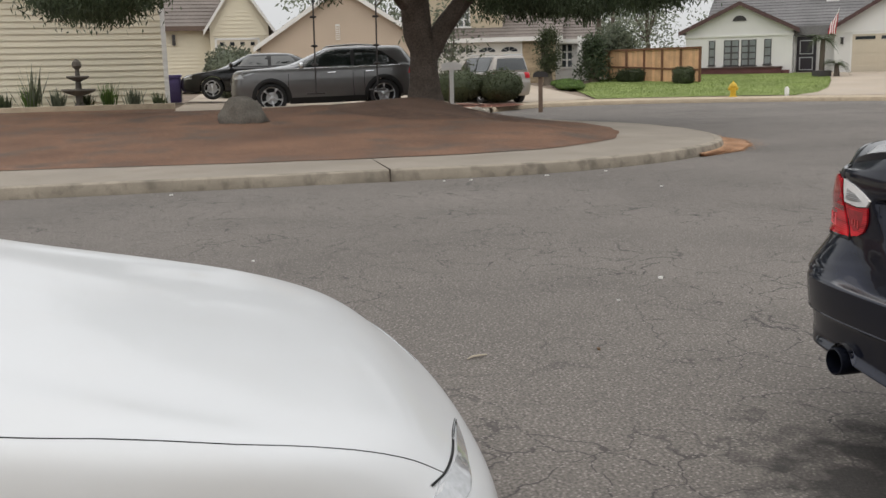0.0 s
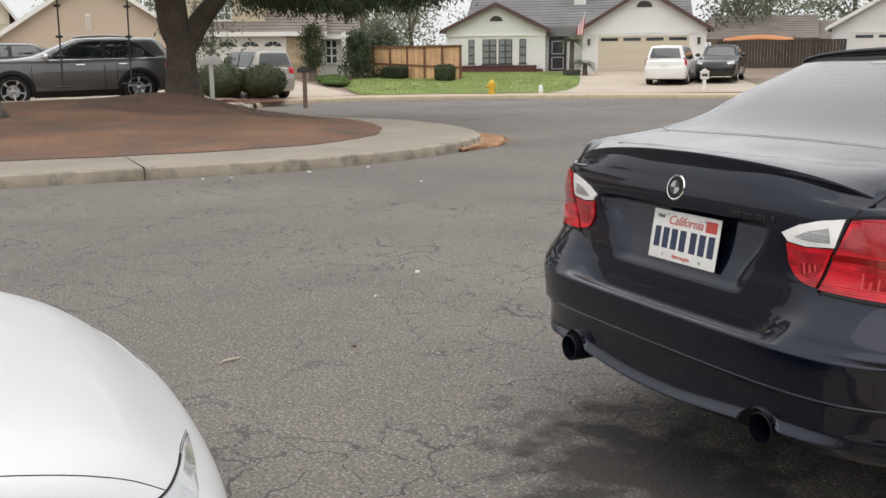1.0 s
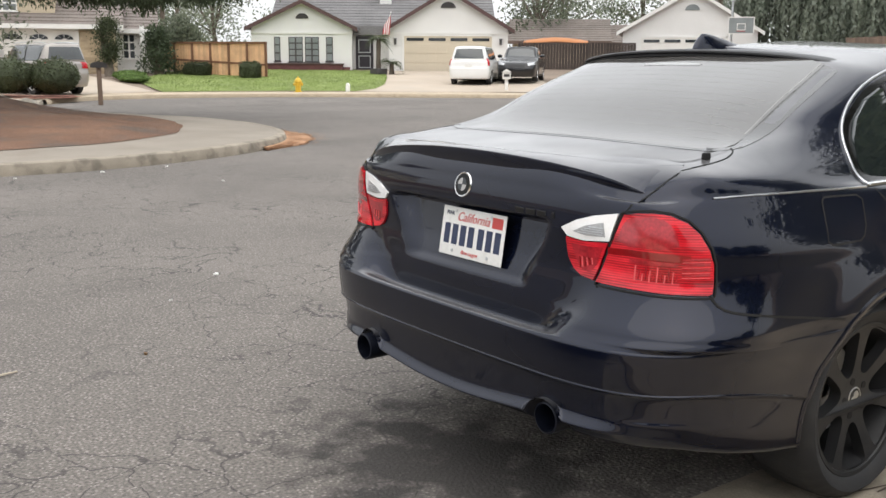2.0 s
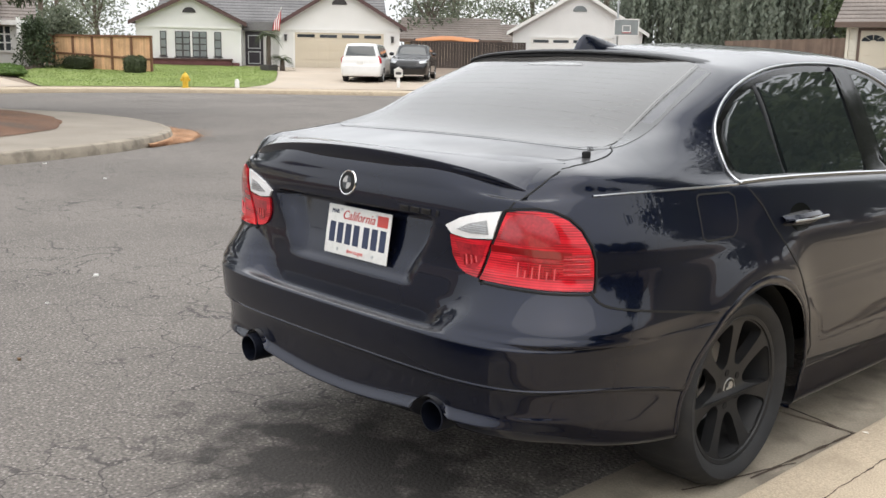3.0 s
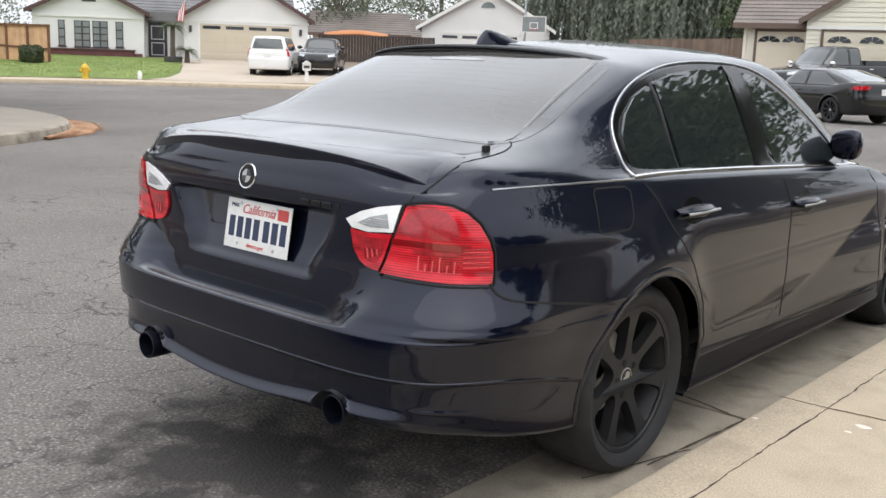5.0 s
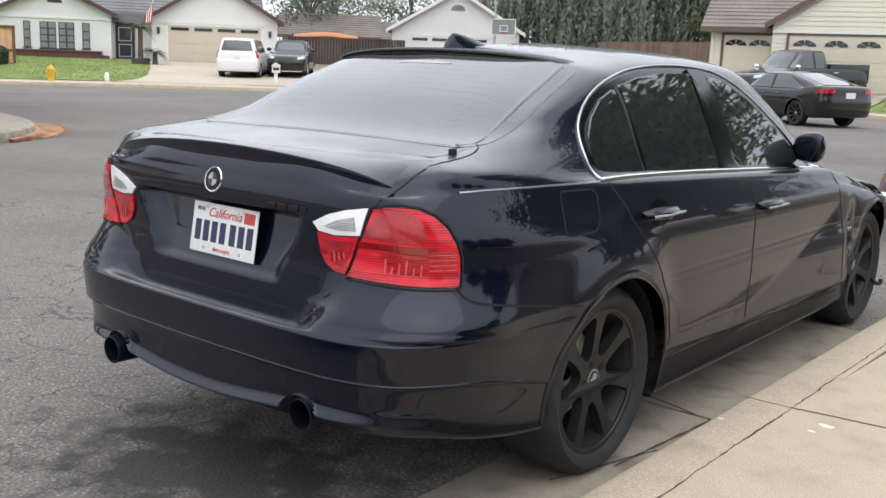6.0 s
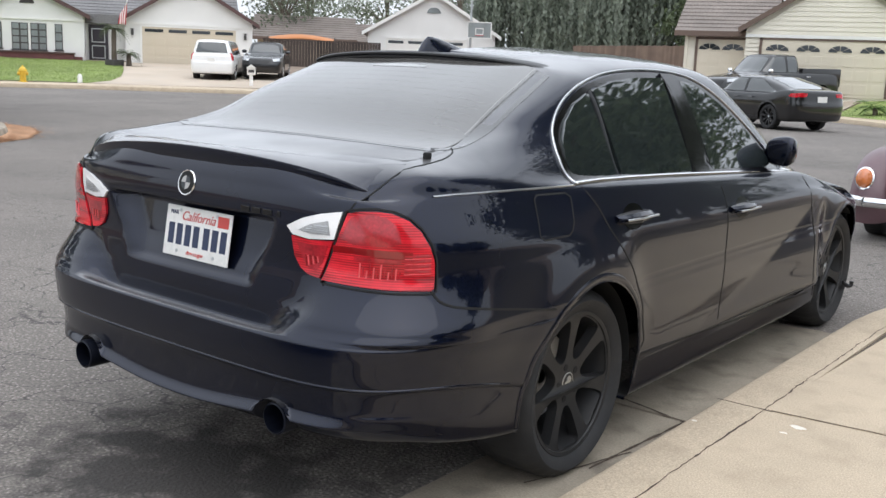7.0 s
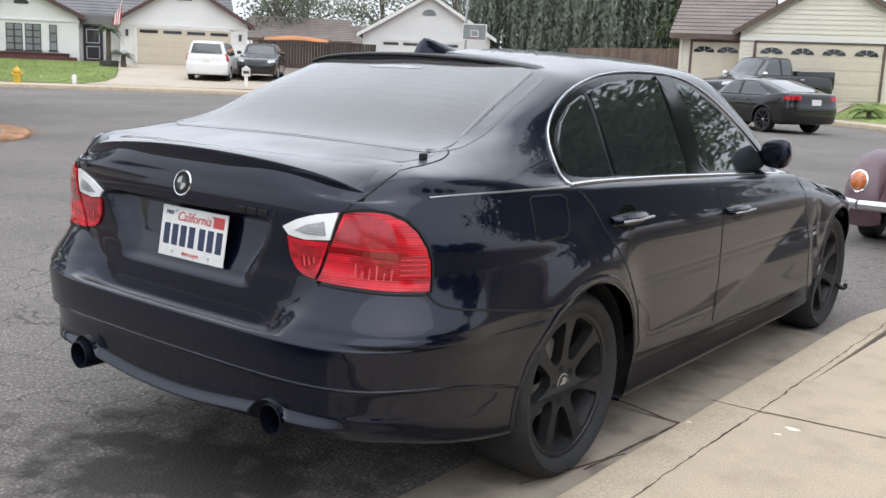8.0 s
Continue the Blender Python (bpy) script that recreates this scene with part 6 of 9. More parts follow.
def house_white():
    h = thing("house", pose(-48.4, 22.9, 0.75, 0, 0, 54.5), "white single-storey house with maroon trim and grey roof", "house")
    side_gable(h, 1.0, 13.5, 2.2, 11.5, 2.45, 6.8, 4.75, WHITE_WALL, ROOF_GREY, MAROON, rows=14)
    gable_front(h, 0.0, 5.6, 0.0, 6.0, 2.5, 2.85, 3.85, WHITE_WALL, ROOF_GREY, MAROON)
    part("eave_band", boxed(-0.05, 5.65, -0.06, 0, 2.12, 2.24), WHITE_TRIM, h, smooth=False)
    part("wall", boxed(5.6, 7.7, 1.3, 1.6, -0.3, 2.6), WHITE_WALL, h, smooth=False)
    gable_front(h, 7.7, 14.35, -0.4, 6.5, 2.45, 11.0, 4.45, WHITE_WALL, ROOF_GREY, MAROON)
    part("eave_band", boxed(7.65, 14.4, -0.46, -0.4, 2.14, 2.24), WHITE_TRIM, h, smooth=False)
    window(h, 1.26, 1.60, 0, 0.62, 1.95, PANE_PALE, bars=(1, 3))
    window(h, 2.06, 2.86, 0, 0.58, 1.95, PANE_PALE, bars=(2, 4))
    window(h, 2.98, 3.76, 0, 0.58, 1.95, PANE_PALE, bars=(2, 4))
    window(h, 4.16, 4.54, 0, 0.62, 1.95, PANE_PALE, bars=(1, 3))
    half_vent(h, 2.85, 0, 2.95, 0.36, FRAME_DARK)
    half_vent(h, 11.0, -0.4, 3.55, 0.42, FRAME_DARK)
    # low brick planter wall below the windows
    pl = part("planter", boxed(0.5, 5.1, -0.55, -0.05, -0.35, 0.42, bevel=0.02), BRICK_RED, h, "dark red brick planter wall")
    part("planter_cap", boxed(0.45, 5.15, -0.6, -0.03, 0.42, 0.50, bevel=0.01), MAROON, pl)
    part("planter_plinth", boxed(5.1, 5.5, -0.4, 0.02, -0.35, 0.3, bevel=0.02), BRICK_RED, pl)
    # recessed front door with a screen
    d = part("front_door", boxed(5.75, 6.75, 1.2, 1.32, -0.05, 2.05), DARK_DOOR, h, "dark front door with a white-lined screen")
    for x0, x1, z0, z1 in ((5.9, 6.6, 0.25, 0.95), (5.9, 6.6, 1.1, 1.85)):
        for a, b, c, e in ((x0, x1, z0, z0 + 0.05), (x0, x1, z1 - 0.05, z1), (x0, x0 + 0.05, z0, z1), (x1 - 0.05, x1, z0, z1)):
            part("door_line", boxed(a, b, 1.17, 1.2, c, e), SATIN, d, smooth=False)
    part("lintel", boxed(5.6, 7.7, 1.0, 1.3, 2.1, 2.6), ROOF_GREY, h, smooth=False)
    garage_door(h, 8.55, 13.45, -0.4, 2.02, GARAGE_TAN, "slots")
    for x in (8.05, 13.95):
        lamp = part("wall_lamp", boxed(x - 0.07, x + 0.07, -0.55, -0.4, 1.55, 1.85, bevel=0.02), FRAME_DARK, h)
        part("lamp_cap", boxed(x - 0.09, x + 0.09, -0.57, -0.4, 1.85, 1.89), FRAME_DARK, lamp)
    part("chimney", boxed(7.0, 7.7, 5.2, 5.9, 3.8, 5.4, bevel=0.02), WHITE_WALL, h)
    # flag on a staff
    fl = thing("flag", pose(-43.3, 28.55, 2.6, 0, 0, 54.5), "red and white striped flag hanging from a staff", "flag")
    bm = bmesh.new()
    tube(bm, (0, 0, 0.25), (0.30, -0.55, 1.45), 0.02)
    part("staff", bm, WHITE_TRIM, fl)
    for i in range(7):
        bm = bmesh.new()
        rows = []
        for k in range(13):
            f = k / 12
            row = []
            for w in (i / 7, (i + 0.5) / 7, (i + 1) / 7):
                sway = 0.035 * math.sin(9 * w + 2.2 * f) * (0.3 + 0.7 * f)
                row.append((0.27 - 0.42 * w * (0.75 + 0.25 * f) - 0.05 * f + 0.02 * math.sin(5 * f + 4 * w), -0.50 + sway + 0.42 * w * (1 - f), 1.38 - 0.62 * w * (1 - f) ** 2 - 1.18 * f))
            rows.append(row)
        grid_mesh(bm, rows)
        st = part("stripe", bm, FLAG_RED if i % 2 == 0 else WHITE_TRIM, fl)
        st.modifiers.new("thickness", "SOLIDIFY").thickness = 0.004


FLAG_RED = mat("faded_red_cloth", (0.42, 0.05, 0.06), 0.8, 0, 0.1, 0.1)


def house_cream():
    """The siding house with two garage doors."""
    h = thing("house", pose(-12.03, 36.61, 0.78, 0, 0, 17.5), "cream siding house with brown roof and two garage doors", "house")
    side_gable(h, -3.15, 0.0, 1.2, 9.0, 2.45, 5.0, 4.3, PALE_SIDING, ROOF_BROWN, BROWN_TRIM, rows=12)
    gable_front(h, -0.65, 6.2, 0.0, 8.5, 2.55, 2.6, 4.6, PALE_SIDING, ROOF_BROWN, BROWN_TRIM, over=0.3)
    lap_siding(h, -0.63, -0.12, -0.001, 0, 2.2, 0.16, PALE_SIDING)
    lap_siding(h, -3.12, -2.72, 1.199, 0, 2.3, 0.16, PALE_SIDING)
    gable_siding(h, -0.6, 6.1, 2.6, -0.06, 2.25, 4.45, 0.17, PALE_SIDING)
    part("gable_board", boxed(-0.65, 6.2, -0.09, -0.02, 2.14, 2.26), WHITE_TRIM, h, smooth=False)
    garage_door(h, 0.0, 4.6, -0.0, 2.06, GARAGE_CREAM, "fan", BROWN_TRIM)
    garage_door(h, -2.6, -0.72, 1.2, 2.06, GARAGE_CREAM, "fan", BROWN_TRIM, cols=4)
    part("downpipe", boxed(-3.10, -3.02, 1.10, 1.18, 0, 2.4), PALE_SIDING, h, smooth=False)


def house_pale_far():
    h = thing("house", pose(-38.4, 42.2, 0.8, 0, 0, 40.0), "white house with a plain gable and grey-blue garage", "house")
    gable_front(h, 0.0, 7.7, 0, 8, 2.45, 3.95, 4.75, WHITE_WALL, ROOF_BROWN, WHITE_TRIM, over=0.35)
    half_vent(h, 3.95, 0, 3.6, 0.42, PANE_PALE)
    garage_door(h, 1.1, 5.9, 0, 2.02, GARAGE_WHITE, "slots")
    h2 = thing("house", pose(-50.5, 44.0, 0.9, 0, 0, 46.0), "low house with weathered brown shingle roofs behind a fence", "house")
    side_gable(h2, 0, 6.5, 0, 7, 2.0, 3.5, 3.5, TAN_STUCCO, ROOF_BROWN, BROWN_TRIM)
    side_gable(h2, 6.7, 12.5, 0.5, 7, 1.9, 3.5, 3.1, TAN_STUCCO, ROOF_BROWN, BROWN_TRIM)


def house_left():
    """Lap-sided house beside the planted corner, and the garage wing behind it."""
    h = thing("house", pose(-24.56, -3.58, 0.62, 0, 0, 95), "cream house wall of wide lapped boards", "house")
    part("wall", boxed(-12, 0, 0.0, 5, -0.3, 4.2), CREAM_SIDING, h, smooth=False)
    lap_siding(h, -12, -0.09, -0.001, 0.05, 4.1, 0.157, CREAM_SIDING, single=True)
    part("corner_board", boxed(-0.09, 0.03, -0.05, 0.06, -0.1, 4.2), WHITE_TRIM, h, smooth=False)
    part("roof", slab(bmesh.new(), [(-12.4, -0.7, 4.15), (0.5, -0.7, 4.15), (0.5, 5.4, 5.9), (-12.4, 5.4, 5.9)], 0.16), ROOF_BROWN, h, smooth=False)
    g = thing("house", pose(-45.6, -4.65, 1.0, 0, 0, 92), "cream siding garage wing with brown roof", "house")
    side_gable(g, -6, 2.2, 0.6, 8, 2.85, 4.2, 4.6, CREAM_SIDING, ROOF_BROWN, BROWN_TRIM)
    lap_siding(g, -6, 1.9, 0.59, 0, 2.8, 0.17, CREAM_SIDING)
    gable_front(g, 1.9, 4.65, 0.0, 6, 2.85, 3.27, 4.9, CREAM_SIDING, ROOF_BROWN, WHITE_TRIM, over=0.3)
    gable_siding(g, 1.95, 4.6, 3.27, -0.01, 2.3, 4.8, 0.17, CREAM_SIDING)
    garage_door(g, 2.2, 4.1, 0.0, 2.1, GARAGE_CREAM, "slots", cols=4)
    part("wall_lamp", boxed(0.15, 0.30, 0.42, 0.57, 1.9, 2.4, bevel=0.02), FRAME_DARK, g)


def house_beige():
    h = thing("house", pose(-43.6, 0.0, 0.9, 0, 0, 83.1), "beige stucco house with a broad gable", "house")
    gable_front(h, -0.5, 7.2, 0, 8, 1.85, 3.25, 4.35, BEIGE_STUCCO, ROOF_BROWN, WHITE_TRIM, over=0.3)
    v = part("gable_vent", boxed(2.95, 3.15, -0.04, 0, 2.05, 2.75), WHITE_TRIM, h, smooth=False)
    for k in range(6):
        part("slat", boxed(2.97, 3.13, -0.06, -0.035, 2.1 + 0.1 * k, 2.15 + 0.1 * k), BEIGE_STUCCO, v, smooth=False)


def house_tan():
    h = thing("house", pose(-48.6, 8.6, 0.75, 0, 0, 70), "tan two-storey house with a white fan-light garage door", "house")
    side_gable(h, -1.5, 6.4, 0.0, 9.0, 2.35, 4.5, 4.3, TAN_STUCCO, ROOF_BROWN, WHITE_TRIM, rows=12)
    side_gable(h, 6.4, 8.1, 1.0, 8.0, 2.2, 4.5, 3.7, WHITE_WALL, ROOF_BROWN, WHITE_TRIM)
    part("upper_wall", boxed(-1.0, 3.6, 0.95, 6, 2.5, 5.8), TAN_STUCCO, h, smooth=False)
    part("roof", slab(bmesh.new(), [(-1.4, 0.6, 5.7), (4.0, 0.6, 5.7), (4.0, 6.4, 7.2), (-1.4, 6.4, 7.2)], 0.15), ROOF_BROWN, h, smooth=False)
    window(h, 0.9, 1.9, 0.95, 2.95, 4.05, PANE_PALE, WHITE_TRIM, (3, 3))
    garage_door(h, 0.0, 4.6, 0.0, 2.0, GARAGE_WHITE, "fan")
    pier = part("brick_pier", boxed(4.75, 6.3, -0.10, 0.0, -0.2, 2.0), STONE_TAN, h, smooth=False)
    for r in range(16):
        for c in range(5):
            x = 4.77 + 0.305 * c + (0.15 if r % 2 else 0)
            if x + 0.29 < 6.31:
                part("brick", boxed(x, x + 0.29, -0.125, -0.10, 0.02 + 0.122 * r, 0.13 + 0.122 * r), STONE_TAN, pier, smooth=False)
    window(h, 6.7, 7.3, 1.0, 0.7, 1.9, PANE, WHITE_TRIM, (2, 3))
    part("porch_post", boxed(7.55, 7.75, 0.3, 0.5, -0.2, 2.3, bevel=0.01), WHITE_TRIM, h)


def unseen_house():
    """A house added on the near side of the street, unseen behind the viewer."""
    h = thing("house", pose(20.5, 16.0, 0.35, 0, 0, -90), "unseen single-storey beige house added across the near lawn", "house")
    side_gable(h, 0, 17, 0, 9, 2.7, 4.5, 4.6, BEIGE_STUCCO, ROOF_BROWN, WHITE_TRIM, rows=8)
    window(h, 3.0, 5.2, 0, 0.9, 2.1, PANE, WHITE_TRIM, (2, 2))
    window(h, 7.2, 8.6, 0, 0.9, 2.1, PANE, WHITE_TRIM, (2, 2))
    garage_door(h, 10.5, 15.4, 0, 2.1, GARAGE_WHITE, "")


house_white()
house_cream()
house_pale_far()
house_left()
house_beige()
house_tan()
unseen_house()


# ---------------------------------------------------------------- fences
def cedar_fence():
    a, b = Vector((-46.2, 16.6, 0.95)), Vector((-41.5, 20.3, 0.45))
    f = thing("fence", pose(a.x, a.y, 0.0, 0, 0, math.degrees(math.atan2(b.y - a.y, b.x - a.x))), "new orange cedar board fence with dark rails", "fence")
    length = (b.xy - a.xy).length
    bays = 6
    for i in range(bays + 1):
        x = length * i / bays
        z = a.z + (b.z - a.z) * i / bays
        part("post", boxed(x - 0.05, x + 0.05, -0.08, 0.02, z - 0.1, 2.28), WOOD_DARK, f, smooth=False)
    n = 42
    for i in range(n):
        x = length * i / n
        z = a.z + (b.z - a.z) * (i / n)
        part("board", boxed(x + 0.006, x + length / n - 0.004, -0.02, 0.005, z, 2.2), WOOD_FENCE, f, smooth=False)
    part("top_rail", boxed(-0.05, length + 0.05, -0.10, 0.05, 2.2, 2.29), WOOD_DARK, f, smooth=False)
    bm = bmesh.new()
    slab(bm, [(0, -0.06, 1.52), (length, -0.06, 1.22), (length, -0.02, 1.22), (0, -0.02, 1.52)], 0.09)
    part("middle_rail", bm, WOOD_DARK, f, smooth=False)


def grey_fence():
    a, b = Vector((-24.5, 43.0)), Vector((-15.4, 38.6))
    f = thing("fence", pose(a.x, a.y, 0.6, 0, 0, math.degrees(math.atan2(b.y - a.y, b.x - a.x))), "weathered brown plank fence beside the garage", "fence")
    length = (b - a).length
    n = int(length / 0.15)
    for i in range(n):
        x = length * i / n
        part("board", boxed(x, x + length / n - 0.012, 0, 0.02, 0, 2.0 + 0.04 * random.random()), WOOD_GREY, f, smooth=False)
    for z in (0.5, 1.6):
        part("rail", boxed(0, length, 0.02, 0.07, z, z + 0.09), WOOD_GREY, f, smooth=False)
    g = thing("fence", pose(-41.2, 36.4, 0.75, 0, 0, 47), "dark fence, the shade of the orange cover above put into its colour", "fence")
    for i in range(40):
        part("board", boxed(0.17 * i, 0.17 * i + 0.16, 0, 0.02, 0, 1.75), WOOD_SHADED, g, smooth=False)
    c = thing("shade_sail", pose(-42.2, 37.6, 2.7, 0, 0, 47), "orange tarpaulin over a low frame", "tarpaulin")
    bm = bmesh.new()
    grid_mesh(bm, [[(4.0 * i / 10, 2.0 * j / 5, 0.22 * math.sin(math.pi * i / 10) - 0.32 * abs(j - 2.5) / 2.5) for i in range(11)] for j in range(6)])
    t = part("sheet", bm, TARP, c)
    t.modifiers.new("thickness", "SOLIDIFY").thickness = 0.02
    for x in (0.05, 3.95):
        part("pole", boxed(x - 0.03, x + 0.03, 0.0, 0.06, -2.0, 0.0), FRAME_DARK, c, smooth=False)


# boards whose dark colour holds the shade below the orange cover
WOOD_SHADED = mat("shade_dark_fence", (0.055, 0.042, 0.036), 0.85, 0, 0.2, 0.15, 2, 40, 0.002, random_part=0.2)
TARP = mat("orange_tarpaulin", (0.45, 0.17, 0.05), 0.6, 0, 0.12, 0.05)
cedar_fence()
grey_fence()


# ---------------------------------------------------------------- other vehicles
def vehicle_rings(L, W, H, belt, hood, deck, gb, gt, wt, wb, clear=0.22, roof_w=0.70, front_z=None, nose=1.0, corner=1.0, chin=0.0):
    """Outlines for a car of any proportions. gb, gt: rear glass foot and head; wt, wb: windscreen head and foot."""
    s = L / 4.52
    rings = []
    levels = ((0.0, 0.88, 0.14, 0.14), (0.03, 0.94, 0.05, 0.06), (0.18, 0.97, 0.01, 0.02), (0.36, 0.99, 0.0, 0.0), (0.52, 1.0, 0.0, 0.0), (0.66, 1.0, 0.03, 0.03), (0.80, 0.99, 0.04, 0.07), (0.92, 0.975, 0.05, 0.16), (1.0, 0.945, 0.10, 0.30))
    for f, wf, yr, yf in levels:
        w = W / 2 * wf
        zr, zs, zf = (clear + 0.05) + (deck - clear - 0.05) * f, clear + (belt - clear) * f, clear + ((front_z or hood - 0.12) - clear) * f
        pts = [(w * fx, yr + dy, zr) for fx, dy in ((0, 0), (0.30, 0.006), (0.58, 0.03), (0.78, 0.075), (0.905, 0.14), (0.972, 0.28))]
        for y, inset in ((0.62, 0.012), (0.85, 0.003), (1.15, 0.0), (1.6, 0.0), (2.1, 0.0), (2.6, 0.0), (3.1, 0.0), (3.5, 0.006), (3.85, 0.02), (4.15, 0.06)):
            k, kf = smoothstep(0.45, 1.15, y), smoothstep(2.9, 4.3, y)
            z = (zr * (1 - k) + zs * k) * (1 - kf) + zf * kf
            pts.append((w - inset, y * s, z))
        yf = yf * nose if f > 0.6 else yf - chin
        pts += [(w * fx, L - yf - dy * corner, zf) for fx, dy in ((0.84, 0.19), (0.62, 0.075), (0.32, 0.016), (0, 0))]
        rings.append(pts)
    b, t = W / 2 * 0.90, W / 2 * roof_w
    span = wb - gb
    base = [(0, gb, deck + 0.02), (b * .3, gb + .005, deck + 0.02), (b * .6, gb + .02, deck + 0.018), (b * .82, gb + .05, deck + 0.01), (b * .92, gb + .12, deck), (b * .97, gb + .2, (deck + belt) / 2 + 0.02)]
    base += [(b, gb + span * f, belt + 0.02 - 0.015 * f) for f in (0.14, 0.2, 0.28, 0.4, 0.52, 0.66, 0.8)]
    base += [(b * .95, gb + span * .88, hood + 0.01), (b * .85, gb + span * .94, hood + 0.015), (b * .68, gb + span * .97, hood + 0.02), (b * .5, gb + span * .985, hood + 0.025), (b * .33, wb, hood + 0.03), (b * .16, wb, hood + 0.03), (0, wb, hood + 0.03)]
    rs = wt - gt
    ze = H - 0.07
    top = [(0, gt, ze + 0.02), (t * .35, gt, ze + 0.018), (t * .65, gt + .01, ze + 0.012), (t * .85, gt + .03, ze), (t * .93, gt + .07, ze - .004), (t * .97, gt + .13, ze - .002)]
    top += [(t, gt + rs * f, ze + 0.01) for f in (0.12, 0.2, 0.3, 0.45, 0.6, 0.75, 0.88)]
    top += [(t * .96, gt + rs * .94, ze - 0.01), (t * .9, gt + rs * .965, ze - 0.014), (t * .76, gt + rs * .98, ze - 0.01), (t * .58, gt + rs * .99, ze - 0.004), (t * .38, wt, ze), (t * .2, wt, ze + .004), (0, wt, ze + .006)]
    mid = [((a[0] + c[0]) / 2 + (0.02 if a[0] > b * 0.8 else 0), (a[1] + c[1]) / 2 - (0.03 if a[0] < b * 0.8 and a[1] < gb + 0.3 else 0), (a[2] + c[2]) / 2) for a, c in zip(base, top)]
    yc = (gt + wt) / 2
    crown = [(0.55 * x, y + 0.05 * (1 if y < yc else -1) * (abs(x) < t * 0.9), H - 0.012 - 0.04 * ((y - yc) / (rs * 0.6)) ** 2) for x, y, z in top]
    spine = [(0, y + 0.09 * (1 if y < yc else -1) * (abs(x) < t * 0.9), H - 0.04 * ((y - yc) / (rs * 0.6)) ** 2) for x, y, z in top]
    return rings + [base, mid, top, crown, spine]


def rim_paint(name, c, rough=0.3, metal=1.0):
    return mat(name, c, rough, metal, 0.08)


ALLOY = rim_paint("alloy_rim", (0.55, 0.55, 0.56))
LAMP_CLEAR = mat("headlamp_lens", (0.45, 0.46, 0.47), 0.08, 0.4, 0.2, 0.2, 12, 60, 0, coat=1.0)


